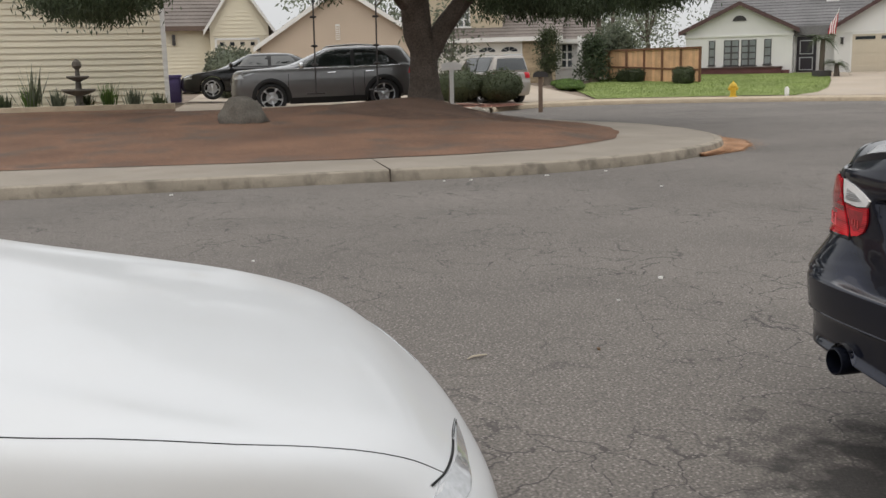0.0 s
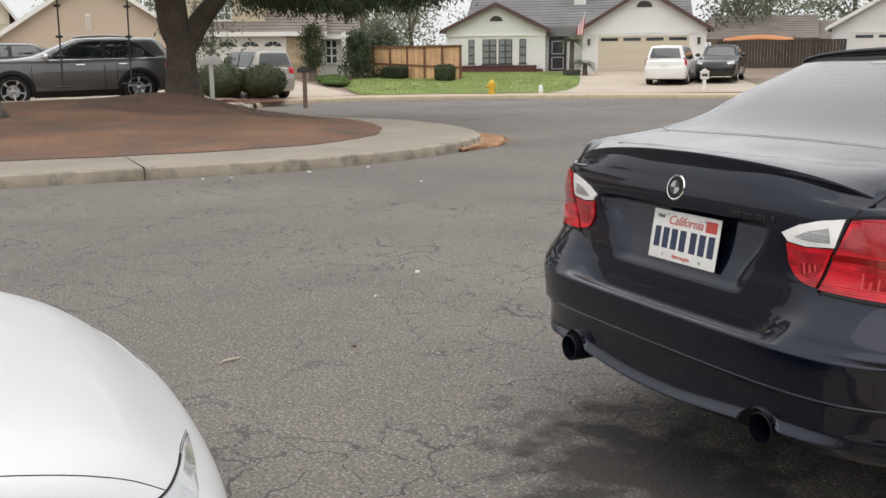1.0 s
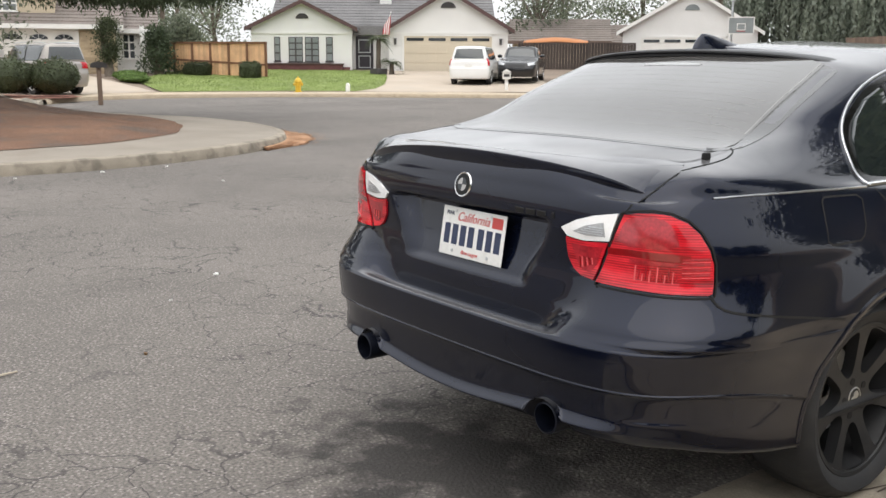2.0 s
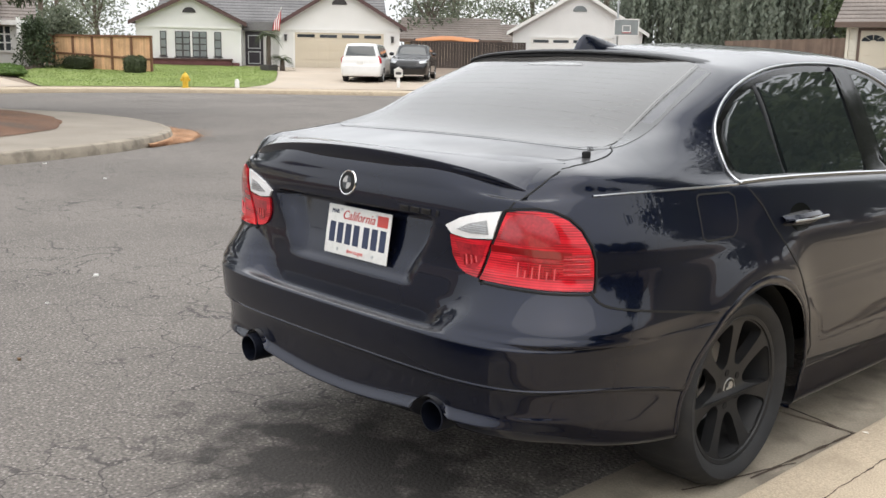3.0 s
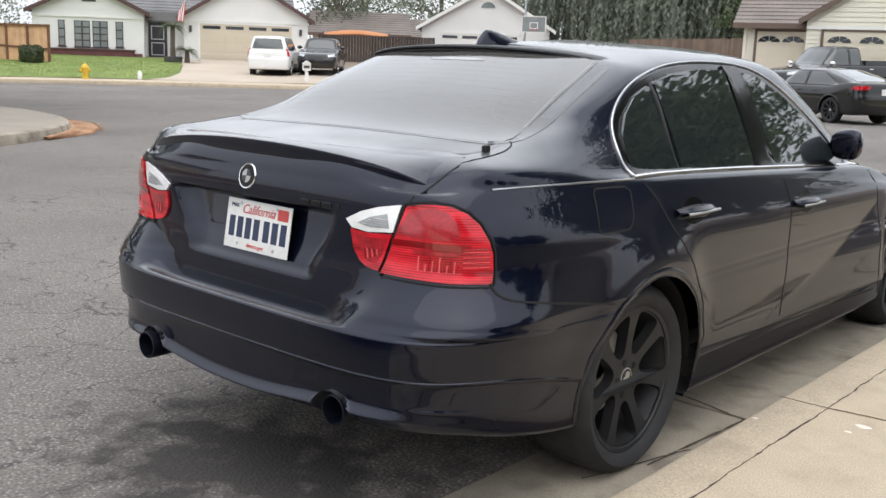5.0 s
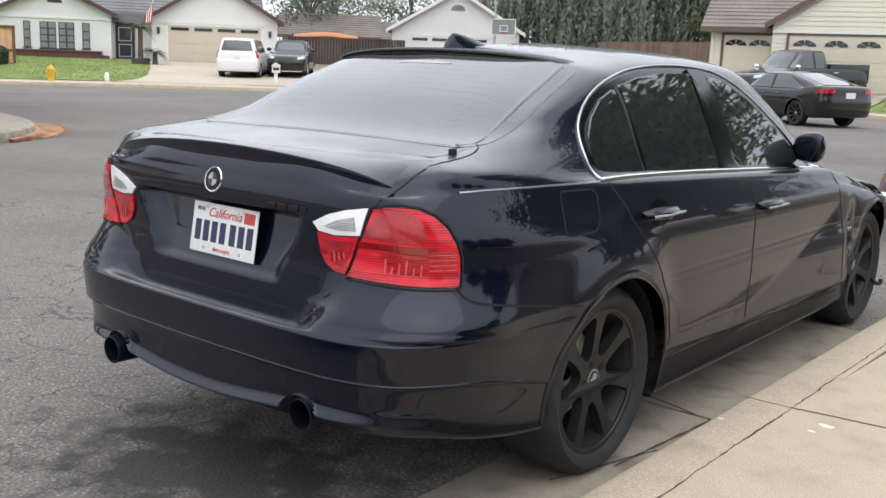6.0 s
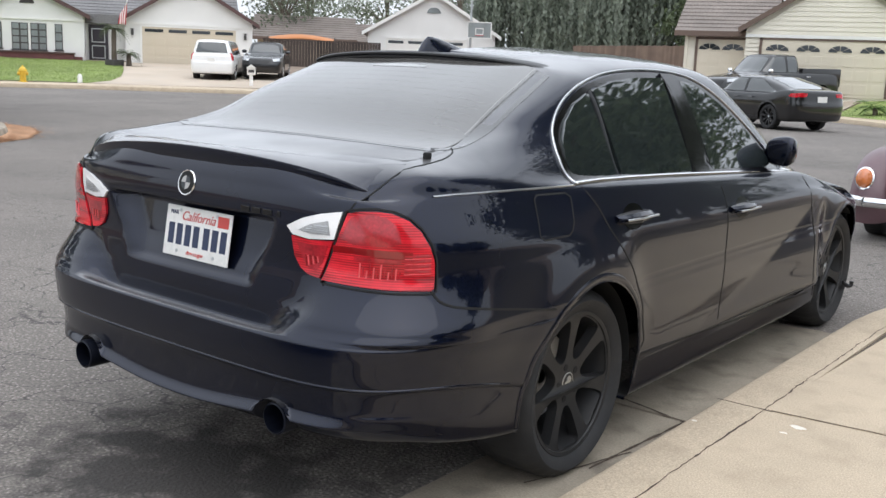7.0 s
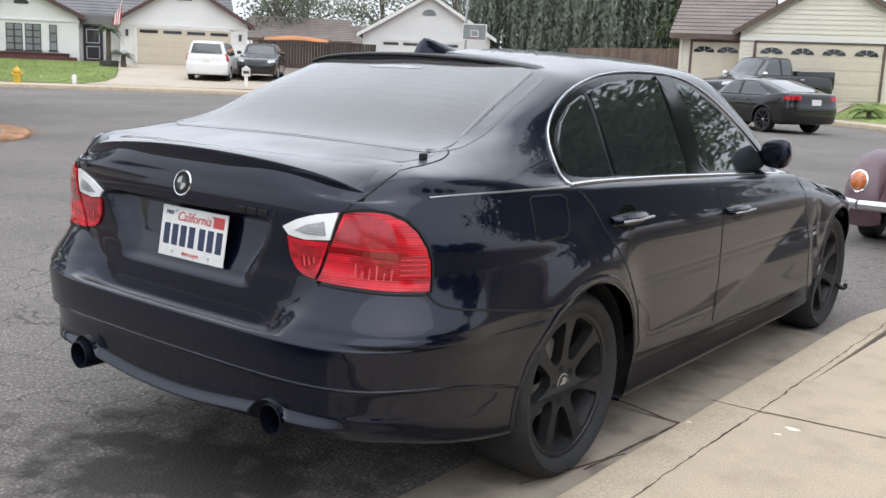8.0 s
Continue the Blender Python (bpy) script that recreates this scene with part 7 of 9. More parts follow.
def vehicle(name, label, m, spec, paint, tyre=0.33, rim=0.225, rims=ALLOY, spokes=5, wheelbase=(0.95, 3.7), lamp=None, window_gap=0.10, glass=DARK_GLASS, pickup=False, plate=True, rails=False, trim=None, face=True, dense=4, fair=0, taper=0.0, wrap=(14, 52)):
    L, W, H, belt, hood, deck, gb, gt, wt, wb = spec[:10]
    extra = spec[10] if len(spec) > 10 else {}
    v = thing(name, m, label, "car")
    s = Shell(vehicle_rings(*spec[:10], **extra), dense, dense, fair=fair)
    regions = [("bumper", lambda c: c.z < 0.55 and c.y < 0.35), ("hood", lambda c: c.y > wb and c.z > hood - 0.13 and abs(c.x) < W * 0.42), ("roof", lambda c: c.z > H - 0.075),
               ("door", lambda c: c.x > 0.4 and wheelbase[0] + 0.45 < c.y < (gt + wt) / 2 and 0.4 < c.z < belt), ("door:b", lambda c: c.x > 0.4 and (gt + wt) / 2 <= c.y < wheelbase[1] - 0.4 and 0.4 < c.z < belt),
               ("door:c", lambda c: c.x < -0.4 and wheelbase[0] + 0.45 < c.y < (gt + wt) / 2 and 0.4 < c.z < belt), ("door:d", lambda c: c.x < -0.4 and (gt + wt) / 2 <= c.y < wheelbase[1] - 0.4 and 0.4 < c.z < belt)]
    made = s.body_parts(v, paint, regions, [(wheelbase[0], tyre), (wheelbase[1], tyre)], tyre + 0.05)
    part("underbody", boxed(-W * 0.38, W * 0.38, 0.5, L - 0.7, 0.24, belt * 0.62), SEAM, v, smooth=False)
    wm = wheel_meshes(tyre, rim, 0.22, spokes, rims)
    for y in wheelbase:
        for sx in (1, -1):
            add_wheel(v, wm, sx * (W / 2 - 0.14), y, tyre, sx > 0)
    z0, z1 = belt + 0.035, H - 0.115
    ya, yb = gb + 0.30 * (wb - gb) * 0.35 + 0.12, wb - 0.22
    top_a, top_b = gt + 0.10 + taper, wt - 0.06
    mid_y = (top_a + top_b) / 2
    for mir in (False, True):
        part("window_rubber", s.patch("side", [(ya - 0.05, z0 - 0.02), (top_a - 0.04, z1 + 0.02), (mid_y, z1 + 0.03), (top_b + 0.04, z1 + 0.02), (yb + 0.06, z0 - 0.02)], 0.004, 5, mir, step=0.12), BLACK_PLASTIC, v)
        part("side_window", s.patch("side", [(ya, z0), (top_a, z1), (mid_y - 0.05, z1 + 0.005), (mid_y - 0.05, z0)], 0.008, 5, mir, step=0.1), glass, v)
        part("side_window", s.patch("side", [(mid_y + 0.05, z0), (mid_y + 0.05, z1 + 0.005), (top_b, z1), (yb, z0)], 0.008, 5, mir, step=0.1), glass, v)
        for y in (wheelbase[0] + 0.48, mid_y, wheelbase[1] - 0.45):
            part("shut_line", s.ribbon("side", [(y, belt), (y + 0.02, (belt + 0.3) / 2), (y, 0.36)], 0.012, 0.002, mir, step=0.1), SEAM, v)
        for y in (wheelbase[0] + (0.25 if taper else 0.62), mid_y + (0.45 if taper else 0.14)):
            part("door_handle", s.ribbon("side", [(y, belt - 0.12), (y + 0.2, belt - 0.125)], 0.03, 0.03, mir, rise=0.01), trim or paint, v)
        part("sill", s.ribbon("side", [(wheelbase[0] + tyre + 0.06, 0.30), (wheelbase[1] - tyre - 0.06, 0.30)], 0.17 if rails else 0.10, 0.006, mir, rise=0.004), BLACK_PLASTIC, v)
        if taper:
            part("window_trim", s.ribbon("side", [(ya - 0.06, z0 - 0.03), (mid_y, z0 - 0.032), (yb + 0.05, z0 - 0.03)], 0.022, 0.008, mir, step=0.1, rise=0.004), CHROME, v)
        for hy in wheelbase:
            r = tyre + 0.062
            part("wheel_arch_lip", s.ribbon("side", [(hy + r * math.cos(radians(a)), tyre + r * math.sin(radians(a))) for a in range(-10, 191, 10)], 0.10 if rails else 0.04, 0.003, mir, rise=0.006, step=0.1), BLACK_PLASTIC if rails else paint, v)
        if lamp:
            part("tail_lamp", s.patch("corner", [(wrap[0], lamp[0]), (0.7 * wrap[0] + 0.3 * wrap[1], lamp[0] + 0.01), (wrap[1] - 5, lamp[0] - 0.01), (wrap[1], lamp[1] + 0.03), (wrap[1] - 8, lamp[1]), (wrap[0] + 3, lamp[1] + 0.02)], 0.01, 5, mir, step=0.06), LAMP_RED, v, "red tail lamp")
        hz = hood - 0.20
        if face:
            part("headlamp", s.patch("front", [(W * 0.27, hz), (W * 0.44, hz + 0.05), (W * 0.46, hz - 0.06), (W * 0.30, hz - 0.10)], 0.01, 5, mir, step=0.06), LAMP_CLEAR, v, "clear headlamp")
        if taper:
            part("headlamp", s.patch("side", [(L - 0.66, hz + 0.075), (L - 0.36, hz + 0.065), (L - 0.24, hz + 0.02), (L - 0.26, hz - 0.03), (L - 0.46, hz + 0.01)], 0.008, 4, mir, step=0.06), LAMP_CLEAR, v, "clear headlamp")
        sx = -1 if mir else 1
        bm = bmesh.new()
        bmesh.ops.create_uvsphere(bm, u_segments=12, v_segments=8, radius=1.0)
        bmesh.ops.transform(bm, matrix=Matrix.Translation((sx * (W / 2 + 0.07), yb - 0.12, belt + 0.07)) @ Matrix.Diagonal((0.12, 0.07, 0.085, 1)), verts=bm.verts)
        part("wing_mirror", bm, trim or paint, v)
        if rails:
            bm = bmesh.new()
            rows = [(sx * W / 2 * 0.66, top_a + (top_b - top_a) * k / 8, H - 0.02 + 0.035 * math.sin(math.pi * k / 8)) for k in range(9)]
            for a, b in zip(rows, rows[1:]):
                tube(bm, a, b, 0.02, seg=8)
            part("roof_rail", bm, SATIN, v)
    if gt - gb > 0.35:
        rear_glass = s.patch("top", [(-W * 0.33, gb + 0.06), (0, gb + 0.04), (W * 0.33, gb + 0.06), (W * 0.28, gt - 0.04), (0, gt - 0.05), (-W * 0.28, gt - 0.04)], 0.006, 5, step=0.1)
    else:
        rear_glass = s.patch("rear", [(-W * 0.36, deck + 0.06), (W * 0.36, deck + 0.06), (W * 0.30, H - 0.15), (0, H - 0.14), (-W * 0.30, H - 0.15)], 0.008, 5, step=0.1)
    part("rear_window", rear_glass, glass, v)
    part("windscreen", s.patch("top", [(-W * 0.36, wb - 0.14), (0, wb - 0.05), (W * 0.36, wb - 0.14), (W * 0.30, wt + 0.05), (0, wt + 0.07), (-W * 0.30, wt + 0.05)], 0.006, 6, step=0.1), glass, v)
    if face:
        part("grille", s.patch("front", [(-W * 0.24, hood - 0.22), (W * 0.24, hood - 0.22), (W * 0.20, hood - 0.40), (-W * 0.20, hood - 0.40)], 0.01, 4, step=0.08), BLACK_PLASTIC, v)
    if plate:
        p, n = s.cast("rear", 0, min(0.85, deck - 0.22))
        part("licence_plate", boxed(-0.152, 0.152, p.y - 0.02, p.y + 0.01, p.z - 0.076, p.z + 0.076), PLATE_WHITE, v)
    return v, s


GREY_PAINT = mat("grey_car_paint", (0.165, 0.163, 0.162), 0.3, 0.5, 0.05, 0, 4, coat=1.0)
BLACK_PAINT = mat("black_car_paint", (0.006, 0.006, 0.007), 0.3, 0, 0.1, 0, 4, coat=1.0, spec=0.2)
SILVER_PAINT = mat("silver_car_paint", (0.36, 0.33, 0.30), 0.35, 0.5, 0.05, 0, 4, coat=0.8)
FAR_WHITE = mat("white_van_paint", (0.76, 0.76, 0.75), 0.3, 0, 0.03, 0, 4, coat=0.8)

# L, W, H, belt, hood, deck, rear glass foot and head, windscreen head and foot
SUV = (4.82, 1.89, 1.63, 1.09, 1.15, 1.12, 0.08, 0.42, 2.42, 3.36, {"roof_w": 0.72, "nose": 0.55, "clear": 0.26, "front_z": 1.10})
vehicle("suv_car", "grey metallic sport utility car on the driveway", pose(-23.35, 2.86, 0.495, -0.9, 0, 178.0), SUV, GREY_PAINT, 0.385, 0.275, lamp=(1.05, 0.86), wheelbase=(0.95, 3.79), rails=True, trim=CHROME, taper=0.55)
vehicle("sedan_car", "black car with bright alloy wheels behind the grey one", pose(-28.6, 1.15, 0.72, 0, 0, 180), (4.6, 1.80, 1.36, 0.93, 0.88, 1.0, 0.6, 1.2, 2.6, 3.4), BLACK_PAINT, 0.33, 0.23, wheelbase=(0.95, 3.65))
vehicle("suv_car", "silver older sport utility car with black lower body", pose(-32.3, 8.2, lot(-34, 8.5) - 0.02, 0, 0, 104), (4.6, 1.82, 1.78, 1.15, 1.10, 1.15, 0.08, 0.22, 2.55, 3.25), SILVER_PAINT, 0.38, 0.22, lamp=(1.12, 0.9), wheelbase=(0.95, 3.6), rails=True)
vehicle("minivan", "white minivan parked before the garage", pose(-31.5, 25.02, lot(-32.4, 25.8) - 0.03, 0, 0, 43), (5.1, 1.86, 1.73, 1.08, 1.05, 1.10, 0.10, 0.30, 3.1, 4.1), FAR_WHITE, 0.34, 0.21, lamp=(1.16, 0.84), wheelbase=(1.05, 4.05), wrap=(38, 58), dense=5)
vehicle("vintage_car", "black rounded vintage car facing the street", pose(-34.2, 30.9, lot(-32.8, 29.2) - 0.0, 0, 0, 222), (4.9, 1.85, 1.62, 1.08, 1.02, 1.0, 0.9, 1.5, 2.7, 3.15), BLACK_PAINT, 0.35, 0.2, rims=CHROME, spokes=9, wheelbase=(1.0, 3.85), plate=False)
vehicle("sedan_car", "black saloon with dark wheels parked across the street", pose(-5.75, 24.65, 0, 0, 0, 60), (4.88, 1.84, 1.45, 0.96, 0.90, 1.08, 0.32, 1.50, 2.75, 3.7), BLACK_PAINT, 0.34, 0.25, rims=RIM_BLACK, spokes=9, lamp=(1.00, 0.89), wheelbase=(1.05, 3.85), trim=None, wrap=(10, 50), dense=6, fair=2)
vehicle("sedan_car", "white car half hidden on the far driveway", pose(-12.4, 33.6, lot(-12.6, 34.6) - 0.02, 0, 0, 100), (4.5, 1.8, 1.42, 0.93, 0.88, 1.0, 0.6, 1.2, 2.6, 3.4), FAR_WHITE, 0.33, 0.22, lamp=(0.98, 0.84))


def pickup_truck():
    spec = (5.4, 1.95, 1.93, 1.24, 1.20, 1.24, 1.95, 2.1, 3.35, 4.05)
    v, s = vehicle("pickup_truck", "black crew-cab pickup truck on the driveway", pose(-9.55, 36.75, lot(-9.8, 35.5) + 0.06, -1.2, 0, 154), spec, BLACK_PAINT, 0.40, 0.24, wheelbase=(1.1, 4.4), plate=False, trim=CHROME)
    part("bed_floor", boxed(-0.78, 0.78, 0.12, 1.95, 1.245, 1.27), SEAM, v)
    for x in (-0.86, 0.86):
        part("bed_rail", boxed(x - 0.06, x + 0.06, 0.12, 2.05, 1.05, 1.42, bevel=0.02), BLACK_PAINT, v)
    part("tailgate", boxed(-0.86, 0.86, 0.06, 0.14, 0.75, 1.41, bevel=0.02), BLACK_PAINT, v)


pickup_truck()


def white_near_car():
    """The white car whose bonnet shows in the foreground."""
    spec = (4.75, 1.83, 1.45, 0.940, 0.938, 1.05, 0.6, 1.2, 2.6, 3.25, {"front_z": 0.74, "nose": 1.30, "corner": 0.514, "chin": 0.09})
    v, s = vehicle("white_car", "white car parked at the kerb, glossy dusty bonnet", pose(-0.073, -1.514 - 4.75, 0, 0, 0, 0), spec, WHITE_PAINT, 0.33, 0.24, wheelbase=(1.0, 3.72), lamp=(0.98, 0.84), face=False, dense=9, fair=70)
    for m in (False, True):
        if not m:
            part("shut_line", s.trace([(0.845, 3.35, 0.846), (0.833, 3.87, 0.786), (0.817, 4.042, 0.760), (0.803, 4.226, 0.731), (0.768, 4.374, 0.694), (0.718, 4.514, 0.646), (0.684, 4.585, 0.611), (0.658, 4.64, 0.568)], 0.003, 0.0004, m), SEAM, v)
        lens = part("headlamp", s.patch("front", [(0.26, 0.530), (0.40, 0.5475), (0.53, 0.557), (0.650, 0.570), (0.70, 0.575), (0.75, 0.56), (0.735, 0.53), (0.66, 0.530), (0.53, 0.536), (0.40, 0.533)], 0.003, 6, m), LAMP_CLEAR, v, "narrow clear swept headlamp")
        if m:
            continue
        part("lamp_edge", s.trace([(0.25, 4.76, 0.529), (0.40, 4.717, 0.548), (0.53, 4.685, 0.557), (0.66, 4.64, 0.568), (0.72, 4.60, 0.572)], 0.005, 0.0035, m), SEAM, lens)
    return v, s


white_near_car()


def mauve_vintage_car():
    v = thing("vintage_car", pose(0.78, 6.98, 0, 0, 0, 0), "dusty mauve rounded vintage car with chrome bumper", "car")
    bm = bmesh.new()
    rows = []
    for k in range(25):
        f = k / 24
        y = 0.10 + 3.8 * f
        top = 0.55 + 0.95 * max(0, math.sin(math.pi * min(1, f * 0.95 + 0.06))) ** 0.75
        w = 0.30 + 0.36 * math.sin(math.pi * (0.1 + 0.8 * f)) ** 0.6
        rows.append([(w * math.cos(a) * (1.0 if math.sin(a) < 0.6 else 0.92), y, 0.32 + (top - 0.32) * max(0, math.sin(a)) ** 0.8) for a in [math.pi * j / 20 for j in range(21)]])
    grid_mesh(bm, rows)
    for row in (rows[0], rows[-1]):
        bm.faces.new([bm.verts.new(p) for p in row])
    bmesh.ops.recalc_face_normals(bm, faces=bm.faces)
    part("body", bm, MAUVE, v)
    for sx in (-1, 1):
        for cy in (0.62, 3.1):
            bm = bmesh.new()
            rows = []
            for i in range(17):
                a = math.pi * (-0.10 + 1.2 * i / 16)
                row = []
                for j in range(9):
                    t = j / 8
                    bulge = math.sin(math.pi * (0.08 + 0.84 * t)) ** 0.5
                    r = 0.36 + 0.16 * bulge
                    x = sx * (0.46 + 0.33 * t)
                    row.append((x, cy - 1.12 * r * math.cos(a), 0.31 + r * math.sin(a) * 0.95))
                rows.append(row)
            grid_mesh(bm, rows)
            bmesh.ops.recalc_face_normals(bm, faces=bm.faces)
            part("fender", bm, MAUVE, v)
        lamp = bmesh.new()
        lathe(lamp, [(0.001, -0.065), (0.04, -0.056), (0.066, -0.028), (0.07, 0.0)], 20, "Y", (0, 0, 0))
        bmesh.ops.transform(lamp, matrix=Matrix.Translation((sx * 0.665, 0.085, 0.545)) @ Matrix.Rotation(radians(-12), 4, "X") @ Matrix.Diagonal((1, 1, 1.25, 1)), verts=lamp.verts)
        lp = part("tail_lamp", lamp, AMBER, v, "amber round tail lamp")
        ring = bmesh.new()
        lathe(ring, [(0.068, -0.02), (0.080, -0.012), (0.084, 0.05)], 20, "Y")
        bmesh.ops.transform(ring, matrix=Matrix.Translation((sx * 0.665, 0.095, 0.545)) @ Matrix.Rotation(radians(-12), 4, "X") @ Matrix.Diagonal((1, 1, 1.25, 1)), verts=ring.verts)
        part("lamp_bezel", ring, CHROME, lp)
    bm = bmesh.new()
    pts = [(-0.78, 0.22, 0.36), (-0.74, 0.0, 0.36), (-0.6, -0.08, 0.36), (0.6, -0.08, 0.36), (0.74, 0.0, 0.36), (0.78, 0.22, 0.36)]
    for a, b in zip(pts, pts[1:]):
        tube(bm, a, b, 0.045, seg=12)
    part("chrome_bumper", bm, CHROME, v)
    wm = wheel_meshes(0.31, 0.2, 0.16, 8, CHROME)
    for y in (0.62, 3.1):
        for sx in (1, -1):
            add_wheel(v, wm, sx * 0.64, y, 0.31, sx > 0)
    part("rear_window", boxed(-0.3, 0.3, 0.55, 0.62, 1.05, 1.28, bevel=0.03), DARK_GLASS, v)


MAUVE = mat("dusty_mauve_paint", (0.115, 0.062, 0.072), 0.45, 0, 0.12, 0.05, 3, 30, 0, coat=0.3)
AMBER = mat("amber_lens", (0.50, 0.14, 0.03), 0.15, 0, 0.2, 0.1, 20, 80, 0, coat=1.0)
mauve_vintage_car()


# ---------------------------------------------------------------- trees and plants
BARK = mat("dark_bark", (0.109, 0.087, 0.072), 0.95, 0, 0.3, 0.4, 3, 25, 0.02)
BARK_PALE = mat("pale_bark", (0.14, 0.115, 0.09), 0.95, 0, 0.25, 0.3, 3, 25, 0.02)


def leaf_mat(name, color, rough=0.6, spread=0.42):
    m = mat(name, color, rough, 0, 0.3, 0.2, 0.8, 9, 0)
    n, l = m.node_tree.nodes, m.node_tree.links
    p = n["Principled BSDF"]
    src = p.inputs["Base Color"].links[0].from_socket
    geo = n.new("ShaderNodeNewGeometry")
    mr = n.new("ShaderNodeMapRange")
    mr.inputs[3].default_value, mr.inputs[4].default_value = 1 - spread, 1 + spread
    l.new(geo.outputs["Random Per Island"], mr.inputs[0])
    sc = n.new("ShaderNodeVectorMath")
    sc.operation = "SCALE"
    l.new(src, sc.inputs[0])
    l.new(mr.outputs[0], sc.inputs[3])
    l.new(sc.outputs[0], p.inputs["Base Color"])
    thin = n.new("ShaderNodeBsdfTranslucent")  # light that comes through the leaf
    l.new(sc.outputs[0], thin.inputs[0])
    both_sides = n.new("ShaderNodeMixShader")
    both_sides.inputs[0].default_value = 0.45
    l.new(p.outputs[0], both_sides.inputs[1])
    l.new(thin.outputs[0], both_sides.inputs[2])
    l.new(both_sides.outputs[0], n["Material Output"].inputs[0])
    return m


LEAF_DARK = leaf_mat("dark_green_leaves", (0.070, 0.095, 0.050))
LEAF_MID = leaf_mat("green_leaves", (0.095, 0.120, 0.060))
# distant crowns: haze is put into these two paler leaf colours
LEAF_HAZY = leaf_mat("hazy_distant_leaves", (0.215, 0.245, 0.175))
LEAF_WILLOW = leaf_mat("hazy_willow_leaves", (0.23, 0.26, 0.205), 0.6, 0.22)
LEAF_GREY = leaf_mat("grey_green_leaves", (0.16, 0.18, 0.125))
LEAF_BUSH = leaf_mat("bush_leaves", (0.070, 0.086, 0.042))
LEAF_LIME = leaf_mat("lime_leaves", (0.12, 0.19, 0.05))
LEAF_DRY = leaf_mat("dry_leaves", (0.24, 0.15, 0.08))


def leaves(name, quads, material, parent, label=""):
    """One mesh of many small leaves; each is a centre, a long axis and a width axis."""
    if not quads:
        return None
    c, a, b = (np.array([q[i] for q in quads], float) for i in range(3))
    v = np.stack([c - a, c + b * 0.9 - a * 0.1, c + a, c - b * 0.9 - a * 0.1], 1).reshape(-1, 3)
    me = bpy.data.meshes.new(name)
    me.from_pydata(v.tolist(), [], [(4 * i, 4 * i + 1, 4 * i + 2, 4 * i + 3) for i in range(len(quads))])
    me.materials.append(material)
    ob = new(name, me)
    ob.parent = parent
    tagged(ob, label, kind="stuff")
    return ob


def clump(rng, c, n, spread, leaf, droop=0.5, width=0.28):
    out = []
    for _ in range(n):
        d = Vector(rng.normal(0, 1, 3)) * spread
        d.z *= 0.7
        a = Vector((rng.normal(0, 1), rng.normal(0, 1), rng.normal(0, 0.6) - droop * 2)).normalized() * leaf * rng.uniform(0.6, 1.2)
        b = a.cross(Vector(rng.normal(0, 1, 3))).normalized() * leaf * width
        out.append((Vector(c) + d, a, b))
    return out


